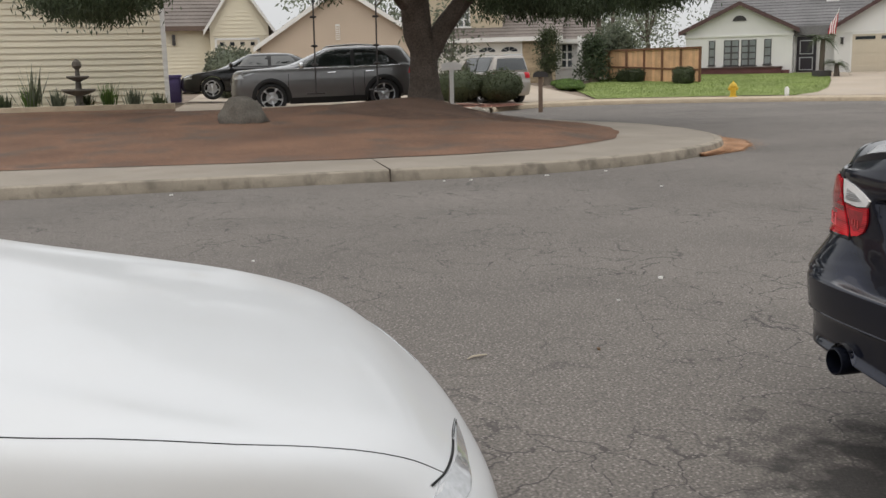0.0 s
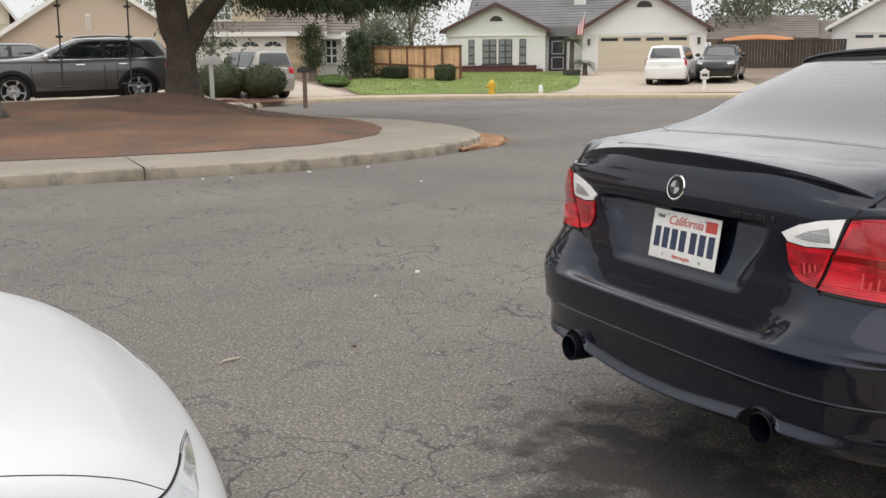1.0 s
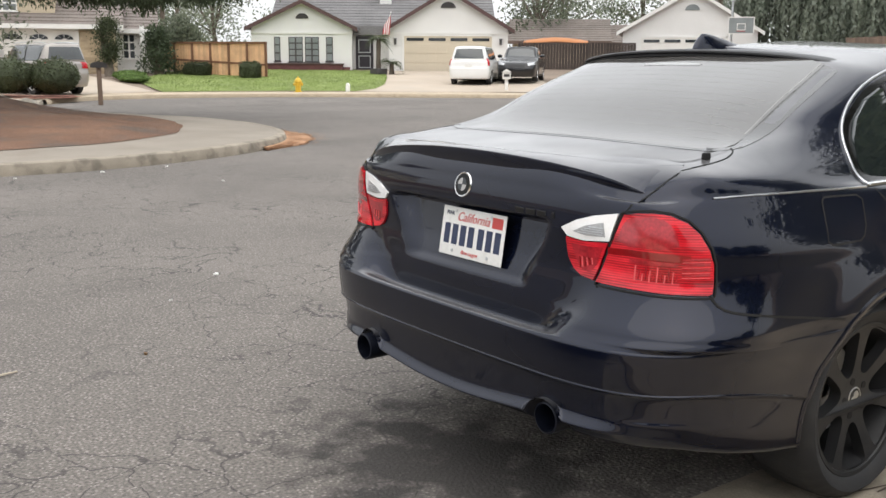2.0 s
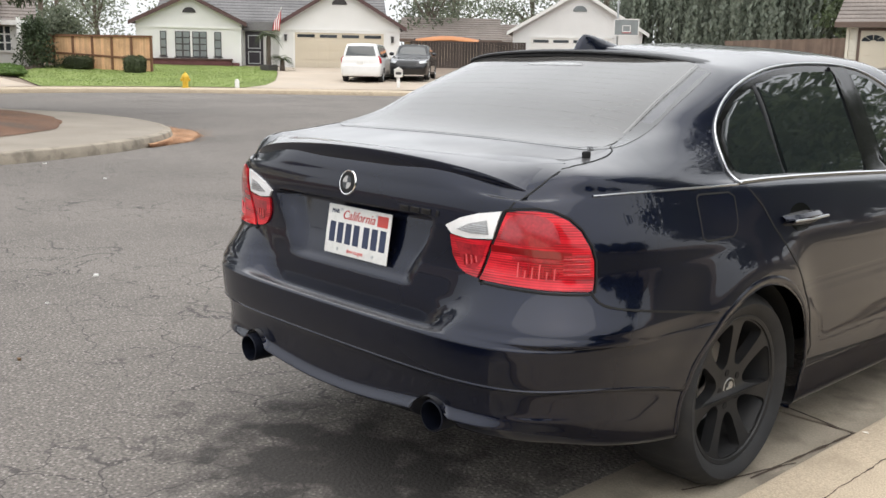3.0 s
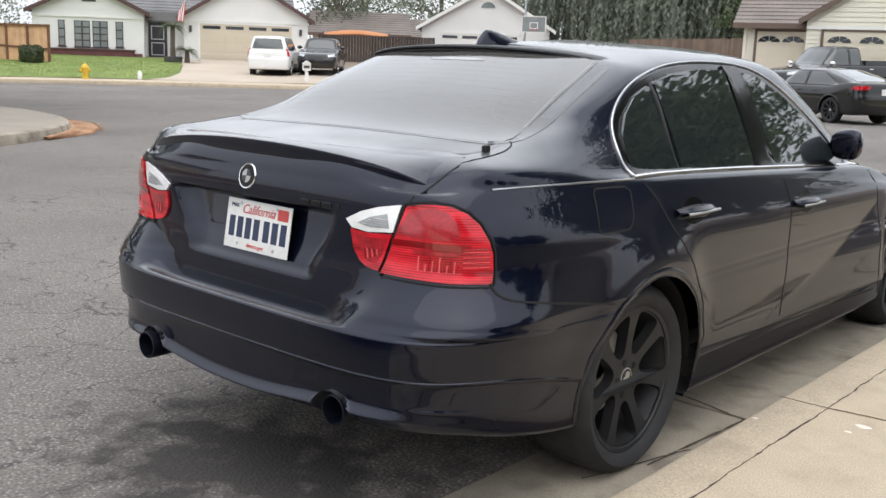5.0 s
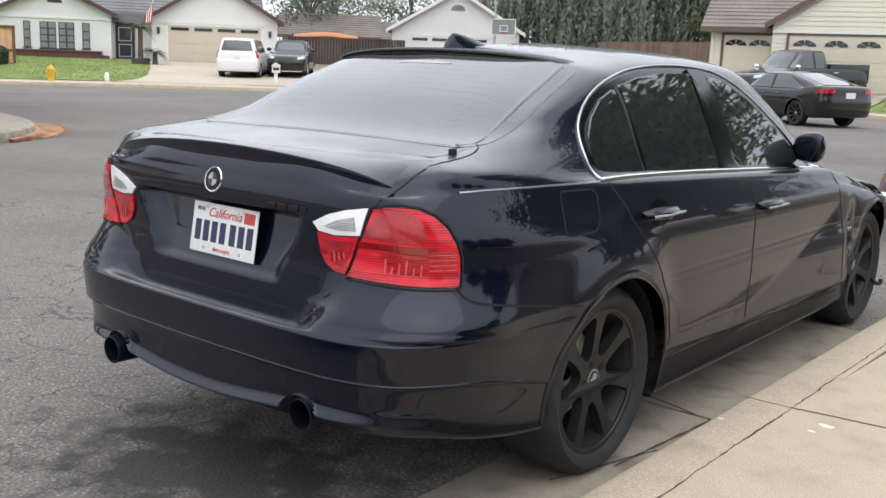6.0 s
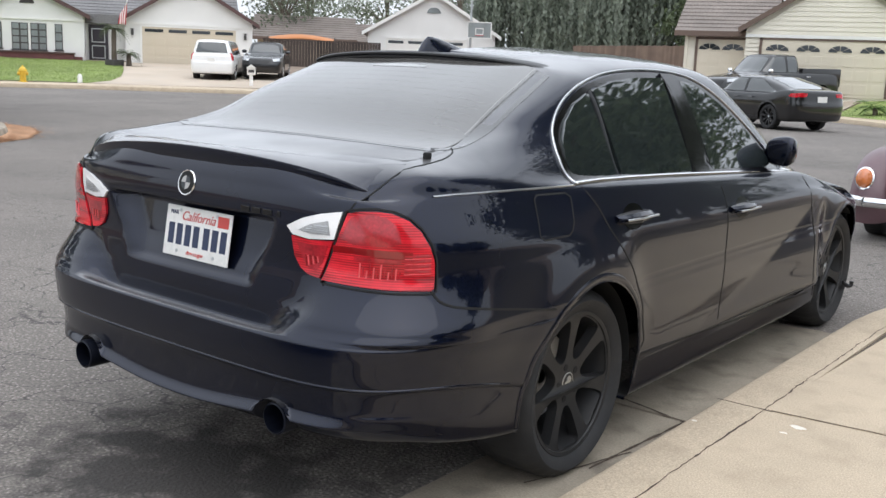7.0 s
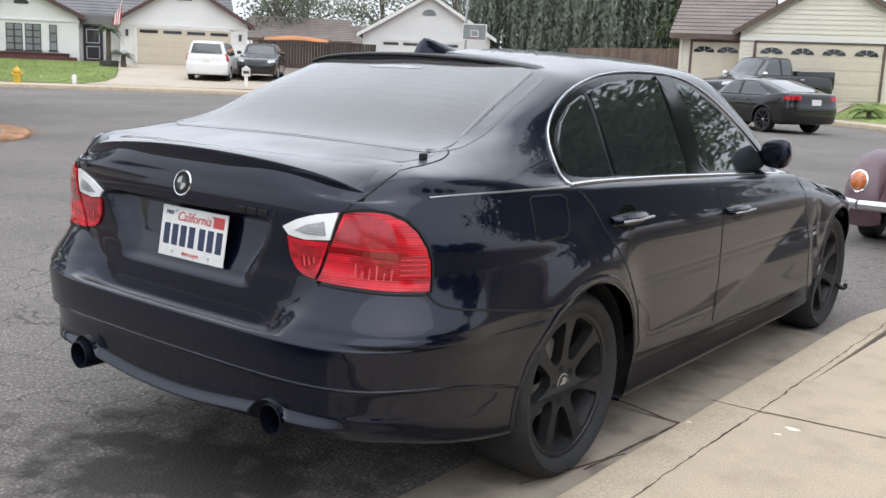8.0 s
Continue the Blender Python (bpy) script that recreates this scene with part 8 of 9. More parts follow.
def street_tree():
    bx, by = -21.2, 2.68
    z0 = height(bx, by) - 0.1
    t = thing("street_tree", pose(bx, by, z0), "large dark-barked tree on a mulch mound, drooping foliage", "tree")
    bm = bmesh.new()
    main = bend([(0, 0, -0.3), (0, 0, 0.25), (0, -0.02, 0.8), (0, -0.02, 1.25), (0, -0.14, 1.75), (0.05, -0.2, 2.4), (0.2, -0.1, 3.6), (0.3, 0.2, 5.2), (0.1, 0.3, 7.0)])
    limb(bm, main, taper([0.54, 0.42, 0.34, 0.33, 0.37, 0.34, 0.29, 0.2, 0.06], 9, len(main)), 18)
    part("trunk", bm, BARK, t)
    rng = np.random.default_rng(4)
    for pts, r in (([(0, 0.05, 1.1), (0.05, 0.38, 1.65), (0.1, 0.85, 2.3), (0.2, 1.6, 3.0), (0.5, 3.2, 3.6), (0.6, 5.4, 3.9)], [0.26, 0.25, 0.22, 0.17, 0.1, 0.03]),
                   ([(0.05, -0.2, 2.2), (0.3, -1.2, 3.2), (0.8, -3.2, 3.9), (1.0, -6.4, 4.0), (1.0, -8.6, 3.7)], [0.24, 0.2, 0.15, 0.09, 0.03]),
                   ([(0.1, -0.1, 2.8), (1.6, 0.6, 3.9), (3.6, 1.8, 4.4), (5.4, 3.0, 4.3)], [0.2, 0.15, 0.09, 0.03]),
                   ([(0.1, -0.1, 3.0), (1.6, -1.6, 4.2), (3.4, -3.6, 4.6)], [0.18, 0.12, 0.03]),
                   ([(0.1, 0.0, 3.0), (-1.6, 0.6, 4.4), (-3.6, 1.2, 5.0)], [0.18, 0.12, 0.03])):
        p = bend(pts)
        part("limb", limb(bmesh.new(), p, taper(r, len(r), len(p)), 10), BARK, t)
    low = ([-10, -9.2, -8.8, -8.0, -7.0, -6.3, -5.8, -2.8, -2.6, -2.3, -2.1, -0.5, 1.2, 1.6, 2.2, 3.0, 4.3, 5.0, 5.6, 6.2, 7.0], [3.3, 3.0, 2.35, 2.02, 2.02, 2.25, 2.95, 2.95, 2.35, 2.35, 2.9, 3.1, 2.5, 2.1, 1.95, 2.0, 1.9, 2.25, 2.05, 2.3, 2.9])
    quads = []
    for i in range(640):
        dy = rng.uniform(-8.6, 6.8)
        dx = rng.uniform(-0.8, 3.0)
        base_z = float(np.interp(dy, *low))
        if base_z > 2.6 and i % 3:
            continue
        z = base_z + abs(rng.normal(0, 0.32))
        quads += clump(rng, (dx, dy, z + 0.22), 110, 0.22, 0.075, droop=0.8, width=0.28)
        for _ in range(10):
            quads.append((Vector((dx + rng.normal(0, 0.10), dy + rng.normal(0, 0.10), z + rng.uniform(-0.12, 0.15))), Vector((rng.normal(0, 0.02), rng.normal(0, 0.02), -0.07)), Vector((0.012, 0.012, 0))))
    for i in range(170):
        a, r = rng.uniform(0, 2 * math.pi), 5.4 * math.sqrt(rng.random())
        z = 3.8 + 3.6 * (1 - (r / 7.0) ** 2) * rng.random()
        quads += clump(rng, (r * math.cos(a) * 0.75 + 2.2, r * math.sin(a) - 0.6, z + 0.35), 42, 0.45, 0.19, droop=0.4, width=0.40)
    leaves("crown", quads, LEAF_DARK, t, "dark green hanging leaves")


street_tree()


def leafy_tree(x, y, z, tall, wide, material, label, seed, n=90, per=55, leaf=0.22, stem=0.2, low=0.25, droop=0.35, bark=BARK_PALE, shape="round"):
    t = thing("tree", pose(x, y, z), label, "tree")
    rng = np.random.default_rng(seed)
    pts = bend([(0, 0, -0.3), (rng.normal(0, 0.05), 0, tall * 0.2), (rng.normal(0, 0.15), rng.normal(0, 0.15), tall * 0.5), (rng.normal(0, 0.3), rng.normal(0, 0.3), tall * 0.9)])
    part("trunk", limb(bmesh.new(), pts, taper([stem * 1.3, stem, stem * 0.6, stem * 0.15], 4, len(pts)), 10), bark, t)
    quads = []
    for i in range(n):
        a = rng.uniform(0, 2 * math.pi)
        h = rng.uniform(low, 1.0)
        if shape == "cone":
            rad = wide * (1.05 - h) * math.sqrt(rng.random())
        elif shape == "weep":
            rad = wide * (0.5 + 0.5 * math.sqrt(rng.random())) * (1 - 0.55 * max(0, h - 0.6) / 0.4)
        else:
            u = (h - low) / (1 - low)
            rad = wide * math.sqrt(max(0.05, 1 - (2 * u - 0.9) ** 2)) * math.sqrt(rng.random()) * rng.uniform(0.7, 1.1)
        c = Vector((rad * math.cos(a), rad * math.sin(a), tall * h))
        if i % 6 == 0:
            part("limb", limb(bmesh.new(), [pts[len(pts) // 2], pts[len(pts) // 2].lerp(c, 0.6) + Vector((0, 0, 0.1)), c], [stem * 0.4, stem * 0.25, stem * 0.06], 6), bark, t)
        if shape == "weep":
            for _ in range(10):
                d = Vector(rng.normal(0, 0.7, 3))
                for k in range(per // 4):
                    quads.append((c + d + Vector((rng.normal(0, 0.05), rng.normal(0, 0.05), -k * leaf * 0.75)), Vector((rng.normal(0, 0.04), rng.normal(0, 0.04), -leaf * 0.7)), Vector((rng.normal(0, 1), rng.normal(0, 1), 0)).normalized() * leaf * 0.5))
        else:
            quads += clump(rng, c, per, wide * 0.14 + 0.12, leaf, droop, 0.4)
    leaves("crown", quads, material, t)
    return t


def palm_tree(x, y, z, tall, frond, material, label, seed, n=18, stem=0.16, bark=BARK_PALE):
    t = thing("palm", pose(x, y, z), label, "palm tree")
    rng = np.random.default_rng(seed)
    pts = bend([(0, 0, -0.2), (0.03, 0, tall * 0.5), (0, 0.04, tall)])
    part("trunk", limb(bmesh.new(), pts, taper([stem * 1.2, stem, stem * 0.9], 3, len(pts)), 10, 0.15), bark, t)
    for i in range(n):
        a = 2 * math.pi * i / n + rng.normal(0, 0.15)
        up = rng.uniform(0.1, 1.1)
        quads = []
        for k in range(12):
            f = (k + 1) / 12
            r = frond * f
            p = Vector((math.cos(a) * r * 0.9, math.sin(a) * r * 0.9, tall + frond * (up * f - 0.95 * f * f)))
            for s in (-1, 1):
                d = Vector((-math.sin(a) * s, math.cos(a) * s, -0.35)) * frond * 0.20 * math.sin(math.pi * (0.12 + 0.8 * f))
                quads.append((p + d * 0.5, d * 0.55, Vector((math.cos(a), math.sin(a), 0)) * frond * 0.035))
        leaves("frond", quads, material, t)
    return t


def bush(x, y, z, rx, ry, rz, material, label, seed, n=1500, leaf=0.05, name="bush", turn=0, boxy=2.0):
    t = thing(name, pose(x, y, z, 0, 0, turn), label, "bush")
    clip = lambda d: d / (abs(d.x) ** boxy + abs(d.y) ** boxy + abs(d.z) ** boxy) ** (1 / boxy)
    rng = np.random.default_rng(seed)
    bm = bmesh.new()
    bmesh.ops.create_icosphere(bm, subdivisions=3, radius=1.0)
    for v in bm.verts:
        k = 0.90 + 0.10 * noise.noise(v.co * 2.2 + Vector((seed, 0, 0)))
        v.co = clip(v.co)
        v.co = Vector((v.co.x * rx * k, v.co.y * ry * k, max(-0.05, rz * (1 + v.co.z) / 2 * 0.98 * k)))
    part("core", bm, material, t)
    quads = []
    for _ in range(n):
        d = Vector(rng.normal(0, 1, 3)).normalized()
        k = rng.uniform(0.90, 1.06) * (0.95 + 0.10 * noise.noise(d * 2.2 + Vector((seed, 0, 0))))
        q = clip(d)
        p = Vector((q.x * rx * k, q.y * ry * k, max(0.02, rz * (1 + q.z) / 2 * k)))
        a = (d + Vector(rng.normal(0, 0.8, 3))).normalized() * leaf
        b = a.cross(Vector(rng.normal(0, 1, 3))).normalized() * leaf * 0.45
        quads.append((p, a, b))
    leaves("foliage", quads, material, t)
    return t


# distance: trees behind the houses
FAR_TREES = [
    (-70, 25, 6.5, 4.0, LEAF_HAZY, "round"), (-76, 33, 8.0, 4.5, LEAF_HAZY, "round"),
    (-52, 48, 9.0, 3.6, LEAF_GREY, "round"), (-57, 55, 10.0, 4.5, LEAF_HAZY, "round"), (-50, 57, 9.5, 4.5, LEAF_HAZY, "round"), (-45, 60, 9.0, 4.0, LEAF_HAZY, "round"),
    (-34, 52, 9.5, 3.4, LEAF_WILLOW, "weep"), (-29, 51, 10.5, 3.6, LEAF_WILLOW, "weep"), (-24.5, 50, 9.5, 3.2, LEAF_WILLOW, "weep"), (-20.5, 50, 8.0, 2.6, LEAF_MID, "round"), (-31, 57, 12, 4.2, LEAF_HAZY, "cone"), (-18.5, 46, 5.0, 2.0, LEAF_MID, "round"),
    (-8, 56, 10.0, 4.5, LEAF_HAZY, "round"), (-60, 6, 9.0, 4.0, LEAF_HAZY, "round"), (-62, -8, 9.0, 4.5, LEAF_HAZY, "round")]
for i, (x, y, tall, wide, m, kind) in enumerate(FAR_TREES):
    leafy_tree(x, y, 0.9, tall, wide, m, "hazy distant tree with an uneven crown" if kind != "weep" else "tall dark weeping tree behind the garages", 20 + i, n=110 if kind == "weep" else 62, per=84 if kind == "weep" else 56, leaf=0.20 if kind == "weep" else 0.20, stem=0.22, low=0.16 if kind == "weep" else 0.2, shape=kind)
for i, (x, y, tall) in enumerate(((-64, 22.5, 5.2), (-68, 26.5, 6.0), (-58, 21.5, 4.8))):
    palm_tree(x, y, 0.9, tall, 2.2, LEAF_HAZY, "hazy distant palm tree", 60 + i)
# near-side trees that the car's flank mirrors
for i, (x, y, tall, wide) in enumerate(((5.6, 9.2, 9.5, 3.1), (6.6, 12.0, 5.6, 2.5), (8.8, 19.5, 8.0, 3.4), (13.5, 4.6, 4.0, 2.2), (12.2, 0.8, 3.4, 1.8), (14.6, 8.6, 4.6, 2.4), (11.0, -8.5, 4.0, 2.0), (-2.0, -32.0, 6.5, 3.5))):
    leafy_tree(x, y, 0.2, tall, wide, LEAF_MID, "leafy tree on the near front lawn", 80 + i, n=120, per=50, leaf=0.20, stem=0.2, low=0.42 if tall > 9 else 0.28)
# by the tan house
leafy_tree(-46.3, 17.8, 0.9, 2.6, 1.2, LEAF_GREY, "dense green tree beside the cedar fence", 90, n=70, per=60, leaf=0.12, low=0.1)
leafy_tree(-45.0, 16.2, 0.8, 2.1, 0.9, LEAF_DARK, "dark conifer by the porch", 91, n=60, per=60, leaf=0.10, low=0.05, shape="cone")
leafy_tree(-44.2, 13.5, 0.75, 2.5, 0.55, LEAF_BUSH, "clipped leaning evergreen before the porch", 92, n=70, per=60, leaf=0.07, low=0.2)
leafy_tree(-25.2, 4.2, 0.75, 2.7, 1.15, LEAF_GREY, "thin young tree with sparse pale leaves", 93, n=34, per=22, leaf=0.09, stem=0.03, low=0.35)
bush(-31.3, 5.9, 0.30, 1.0, 0.95, 1.22, LEAF_BUSH, "rounded clipped dark bush beside the driveway", 1, 2600)
bush(-31.0, 7.30, 0.28, 0.9, 0.85, 1.16, LEAF_BUSH, "rounded clipped dark bush beside the driveway", 2, 2600)
bush(-44.0, 17.75, lot(-44.0, 17.75), 0.78, 0.40, 0.66, LEAF_BUSH, "low box-clipped dark hedge against the cedar fence", 3, name="hedge", turn=25, boxy=5.0)
bush(-41.0, 19.2, lot(-41.0, 19.2), 0.50, 0.38, 0.80, LEAF_BUSH, "low box-clipped dark hedge against the cedar fence", 4, name="hedge", turn=25, boxy=5.0)
bush(-41.8, 13.6, lot(-41.8, 13.6), 1.6, 0.6, 0.40, LEAF_LIME, "low clipped hedge along the lawn", 5, 2200, name="hedge")
bush(-40.2, 13.2, lot(-40.2, 13.2), 1.5, 0.5, 0.30, LEAF_LIME, "low clipped hedge along the lawn", 6, 2200, name="hedge")
bush(-35.0, -1.9, lot(-35, -1.9), 1.2, 1.0, 2.0, LEAF_GREY, "grey-green shrub before the garage wing", 7, 2200, 0.08)
palm_tree(-40.9, 26.45, lot(-40.9, 26.45), 1.80, 0.85, LEAF_MID, "small dark-trunked palm by the front door", 70, 26, 0.12, BARK)
palm_tree(-40.5, 27.0, lot(-40.5, 27.0), 0.6, 0.8, LEAF_MID, "small sago palm in a pot", 71, 24, 0.12, BARK)
pot = bmesh.new()
box(pot, -41.25, -40.55, 26.15, 26.8, lot(-40.9, 26.45) - 0.1, lot(-40.9, 26.45) + 0.3, 0.04)
solid("planter", pot, FRAME_DARK, "dark square planter beside the front door", "planter")
palm_tree(-6.85, 33.9, lot(-6.85, 33.9), 0.25, 0.9, LEAF_LIME, "spiky agave beside the driveway", 72, 22, 0.08, BARK_PALE)


def spiky(name, x, y, z, h, n, material, label, seed, spread=0.5):
    """A tuft of long upright leaves."""
    t = thing(name, pose(x, y, z), label, "plant")
    rng = np.random.default_rng(seed)
    quads = []
    for _ in range(n):
        a = rng.uniform(0, 2 * math.pi)
        lean = rng.uniform(0.05, spread)
        d = Vector((math.cos(a) * lean, math.sin(a) * lean, 1)).normalized() * h * rng.uniform(0.5, 1.0) / 2
        quads.append((Vector((rng.normal(0, 0.08), rng.normal(0, 0.08), 0)) + d, d, d.cross(Vector((math.cos(a), math.sin(a), 0.2))).normalized() * 0.022))
    leaves("foliage", quads, material, t)
    return t


for i in range(12):
    yy = -3.75 - 0.62 * i
    spiky("border_plant", -23.45 - 0.03 * i, yy, lot(-23.4, yy) - 0.02, 0.50 + 0.14 * (i % 3), 70 if i % 3 else 90, (LEAF_MID, LEAF_GREY, LEAF_LIME)[i % 3], "tuft of long green leaves below the siding wall", 110 + i, 0.7)
spiky("tall_weed", -23.4, -6.75, lot(-23.4, -6.7), 1.3, 30, LEAF_GREY, "tall thin weed below the siding wall", 130, 0.5)
edge = bmesh.new()
box(edge, -22.85, -22.68, -14, -3.35, 0.3, lot(-22.7, -5) + 0.13, 0.02)
solid("garden_edging", edge, CONCRETE, "low pale concrete edging of the flower border", "edging", "structure")


# ---------------------------------------------------------------- small things
def rock():
    bm = bmesh.new()
    bmesh.ops.create_icosphere(bm, subdivisions=4, radius=1.0)
    for v in bm.verts:
        k = 1 + 0.30 * noise.noise(v.co * 1.6 + Vector((3, 1, 0))) + 0.06 * noise.noise(v.co * 4)
        v.co = Vector((v.co.x * 0.40 * k, v.co.y * (0.49 + 0.10 * v.co.z * (v.co.y < 0)) * k, max(-0.12, v.co.z * 0.47 * k - 0.07 * v.co.y)))
    ob = solid("boulder", bm, ROCK, "grey-brown boulder on the bark mulch", "rock")
    ob.location = (-18.2, -1.72, height(-18.2, -1.72) + 0.02)


ROCK = mat("boulder_stone", (0.125, 0.112, 0.095), 0.9, 0, 0.25, 0.25, 3, 30, 0.01)
rock()


def mailboxes():
    z = height(-20.9, 3.25)
    m = thing("mailbox", pose(-20.95, 3.30, z, 0, 0, 78), "white mailbox on a white wooden post", "mailbox")
    part("post", boxed(-0.05, 0.05, -0.05, 0.05, -0.1, 0.82, bevel=0.005), WHITE_TRIM, m)
    bm = bmesh.new()
    prism(bm, [(-0.24, 0.82), (0.24, 0.82), (0.24, 0.95)] + [(0.24 * math.cos(math.pi * k / 8), 0.95 + 0.06 * math.sin(math.pi * k / 8)) for k in range(9)][1:-1] + [(-0.24, 0.95)], -0.12, 0.12)
    part("box", bm, WHITE_TRIM, m, smooth=False)
    part("flap", boxed(-0.23, 0.23, -0.135, -0.12, 0.83, 0.95), WHITE_TRIM, m)
    p = thing("mailbox", pose(-27.7, 7.75, 0.22, 0, 0, 72), "old dark mailbox on a brown wooden post", "mailbox")
    part("post", boxed(-0.07, 0.07, -0.07, 0.07, -0.2, 0.92, bevel=0.008), WOOD_GREY, p)
    bm = bmesh.new()
    prism(bm, [(-0.24, 0.92), (0.24, 0.92), (0.24, 1.0)] + [(0.24 * math.cos(math.pi * k / 8), 1.0 + 0.10 * math.sin(math.pi * k / 8)) for k in range(9)][1:-1] + [(-0.24, 1.0)], -0.12, 0.12)
    part("box", bm, FRAME_DARK, p, smooth=False)
    q = thing("mailbox", pose(-28.6, 24.75, 0.17, 0, 0, 50), "ornate white mailbox on a white pedestal", "mailbox")
    part("post", boxed(-0.07, 0.07, -0.07, 0.07, -0.3, 0.55, bevel=0.01), WHITE_TRIM, q)
    part("box", boxed(-0.17, 0.17, -0.13, 0.13, 0.5, 0.78, bevel=0.03), WHITE_TRIM, q)
    part("box_roof", prism(bmesh.new(), [(-0.21, 0.78), (0.21, 0.78), (0, 0.92)], -0.17, 0.17), WHITE_TRIM, q, smooth=False)
    part("slot", boxed(-0.12, 0.12, -0.14, -0.13, 0.60, 0.71), FRAME_DARK, q)


mailboxes()


def hydrant():
    h = thing("fire_hydrant", pose(-32.15, 16.95, lot(-32.15, 16.95) - 0.02, 0, 0, 61), "yellow fire hydrant at the lawn's edge", "fire hydrant")
    bm = bmesh.new()
    lathe(bm, [(0.001, 0), (0.16, 0), (0.16, 0.05), (0.11, 0.06), (0.11, 0.38), (0.15, 0.40), (0.15, 0.44), (0.12, 0.50), (0.07, 0.56), (0.03, 0.58), (0.03, 0.63), (0.001, 0.63)], 20)
    part("barrel", bm, HYD_YELLOW, h)
    for d in ((1, 0), (-1, 0), (0, -1)):
        bm = bmesh.new()
        tube(bm, (0, 0, 0.33), (0.19 * d[0], 0.19 * d[1], 0.33), 0.06, seg=14)
        part("outlet", bm, HYD_YELLOW, h)
    u = thing("utility_marker", pose(-31.75, 19.0, lot(-31.7, 19.0) - 0.02), "pale round utility marker at the lawn's edge", "utility marker")
    bm = bmesh.new()
    lathe(bm, [(0.001, 0), (0.09, 0), (0.09, 0.26), (0.05, 0.34), (0.001, 0.36)], 14)
    part("body", bm, WHITE_TRIM, u)


HYD_YELLOW = mat("yellow_hydrant_paint", (0.62, 0.40, 0.03), 0.5, 0, 0.1, 0.1, 6, 60, 0.001)
hydrant()


def basketball_hoop():
    b = thing("basketball_hoop", pose(-30.5, 42.6, 0.8, 0, 0, 38), "basketball hoop with a clear backboard on a pole", "basketball hoop")
    bm = bmesh.new()
    tube(bm, (-0.35, 0.3, 0), (-0.35, 0.3, 4.4), 0.06)
    part("pole", bm, SATIN, b)
    part("backboard", boxed(-0.5, 0.75, -0.02, 0.02, 2.15, 2.95), PANE_PALE, b)
    for x0, x1, z0, z1 in ((-0.53, 0.78, 2.95, 3.0), (-0.53, 0.78, 2.1, 2.15), (-0.55, -0.5, 2.1, 3.0), (0.75, 0.8, 2.1, 3.0), (-0.1, 0.35, 2.3, 2.34), (-0.1, 0.35, 2.62, 2.66), (-0.1, -0.06, 2.3, 2.66), (0.31, 0.35, 2.3, 2.66)):
        part("board_frame", boxed(x0, x1, -0.035, 0.0, z0, z1), WHITE_TRIM, b, smooth=False)
    bm = bmesh.new()
    ring = [(0.12 + 0.23 * math.cos(2 * math.pi * k / 16), -0.3 + 0.23 * math.sin(2 * math.pi * k / 16), 2.25) for k in range(17)]
    for p, q in zip(ring, ring[1:]):
        tube(bm, p, q, 0.012, seg=6)
    part("rim", bm, FLAG_RED, b)


basketball_hoop()


def rope_swing():
    for y, zlow in ((-0.12, 0.95), (1.26, 1.0)):
        s = thing("hanging_rope", pose(-19.5, y, 0), "dark knotted rope hanging from the tree", "rope")
        bm = bmesh.new()
        tube(bm, (0, 0, zlow), (0.15, 0.02, 4.6), 0.018, seg=8)
        part("rope", bm, FRAME_DARK, s)
        for z in (1.6, 2.0, 2.62, 3.15):
            bm = bmesh.new()
            bmesh.ops.create_icosphere(bm, subdivisions=2, radius=0.05)
            bmesh.ops.transform(bm, matrix=Matrix.Translation((0.04 * (z - 1), 0, z)) @ Matrix.Diagonal((1.2, 1.6, 0.6, 1)), verts=bm.verts)
            part("knot", bm, FRAME_DARK, s)
        bm = bmesh.new()
        tube(bm, (0, -0.2, zlow + 0.02), (0, 0.2, zlow + 0.02), 0.02, seg=8)
        part("crossbar", bm, FRAME_DARK, s)


rope_swing()


def fountain():
    f = thing("garden_fountain", pose(-23.3, -5.65, lot(-23.3, -5.6)), "tiered dark stone garden fountain by the wall", "fountain")
    bm = bmesh.new()
    lathe(bm, [(0.001, 0), (0.2, 0), (0.16, 0.08), (0.09, 0.15), (0.08, 0.32), (0.30, 0.40), (0.42, 0.46), (0.40, 0.50), (0.28, 0.47), (0.08, 0.5), (0.06, 0.68), (0.20, 0.74), (0.28, 0.79), (0.26, 0.82), (0.06, 0.8), (0.05, 0.98), (0.12, 1.06), (0.10, 1.16), (0.03, 1.22), (0.001, 1.24)], 28)
    part("basin", bm, ROCK, f)


fountain()
binn = thing("storage_bin", pose(-28.9, -3.9, lot(-28.9, -3.9)), "purple plastic storage bin against the house", "bin")
part("box", boxed(-0.4, 0.4, -0.45, 0.45, 0, 0.75, bevel=0.03), mat("purple_plastic", (0.10, 0.07, 0.22), 0.4), binn)
part("lid", boxed(-0.43, 0.43, -0.48, 0.48, 0.75, 0.84, bevel=0.03), mat("purple_plastic_lid", (0.12, 0.09, 0.26), 0.4), binn)
stone = bmesh.new()
bmesh.ops.create_icosphere(stone, subdivisions=3, radius=0.22)
for v in stone.verts:
    v.co = Vector((v.co.x * 1.3, v.co.y, max(-0.05, v.co.z * 0.8))) * (1 + 0.2 * noise.noise(v.co * 6))
ob = solid("stone", stone, mat("pale_stone", (0.40, 0.36, 0.30), 0.9, 0, 0.2, 0.2, 5, 40, 0.005), "pale rounded stone beside the mailbox", "rock")
ob.location = (-23.6, 4.6, lot(-23.6, 4.6) + 0.08)


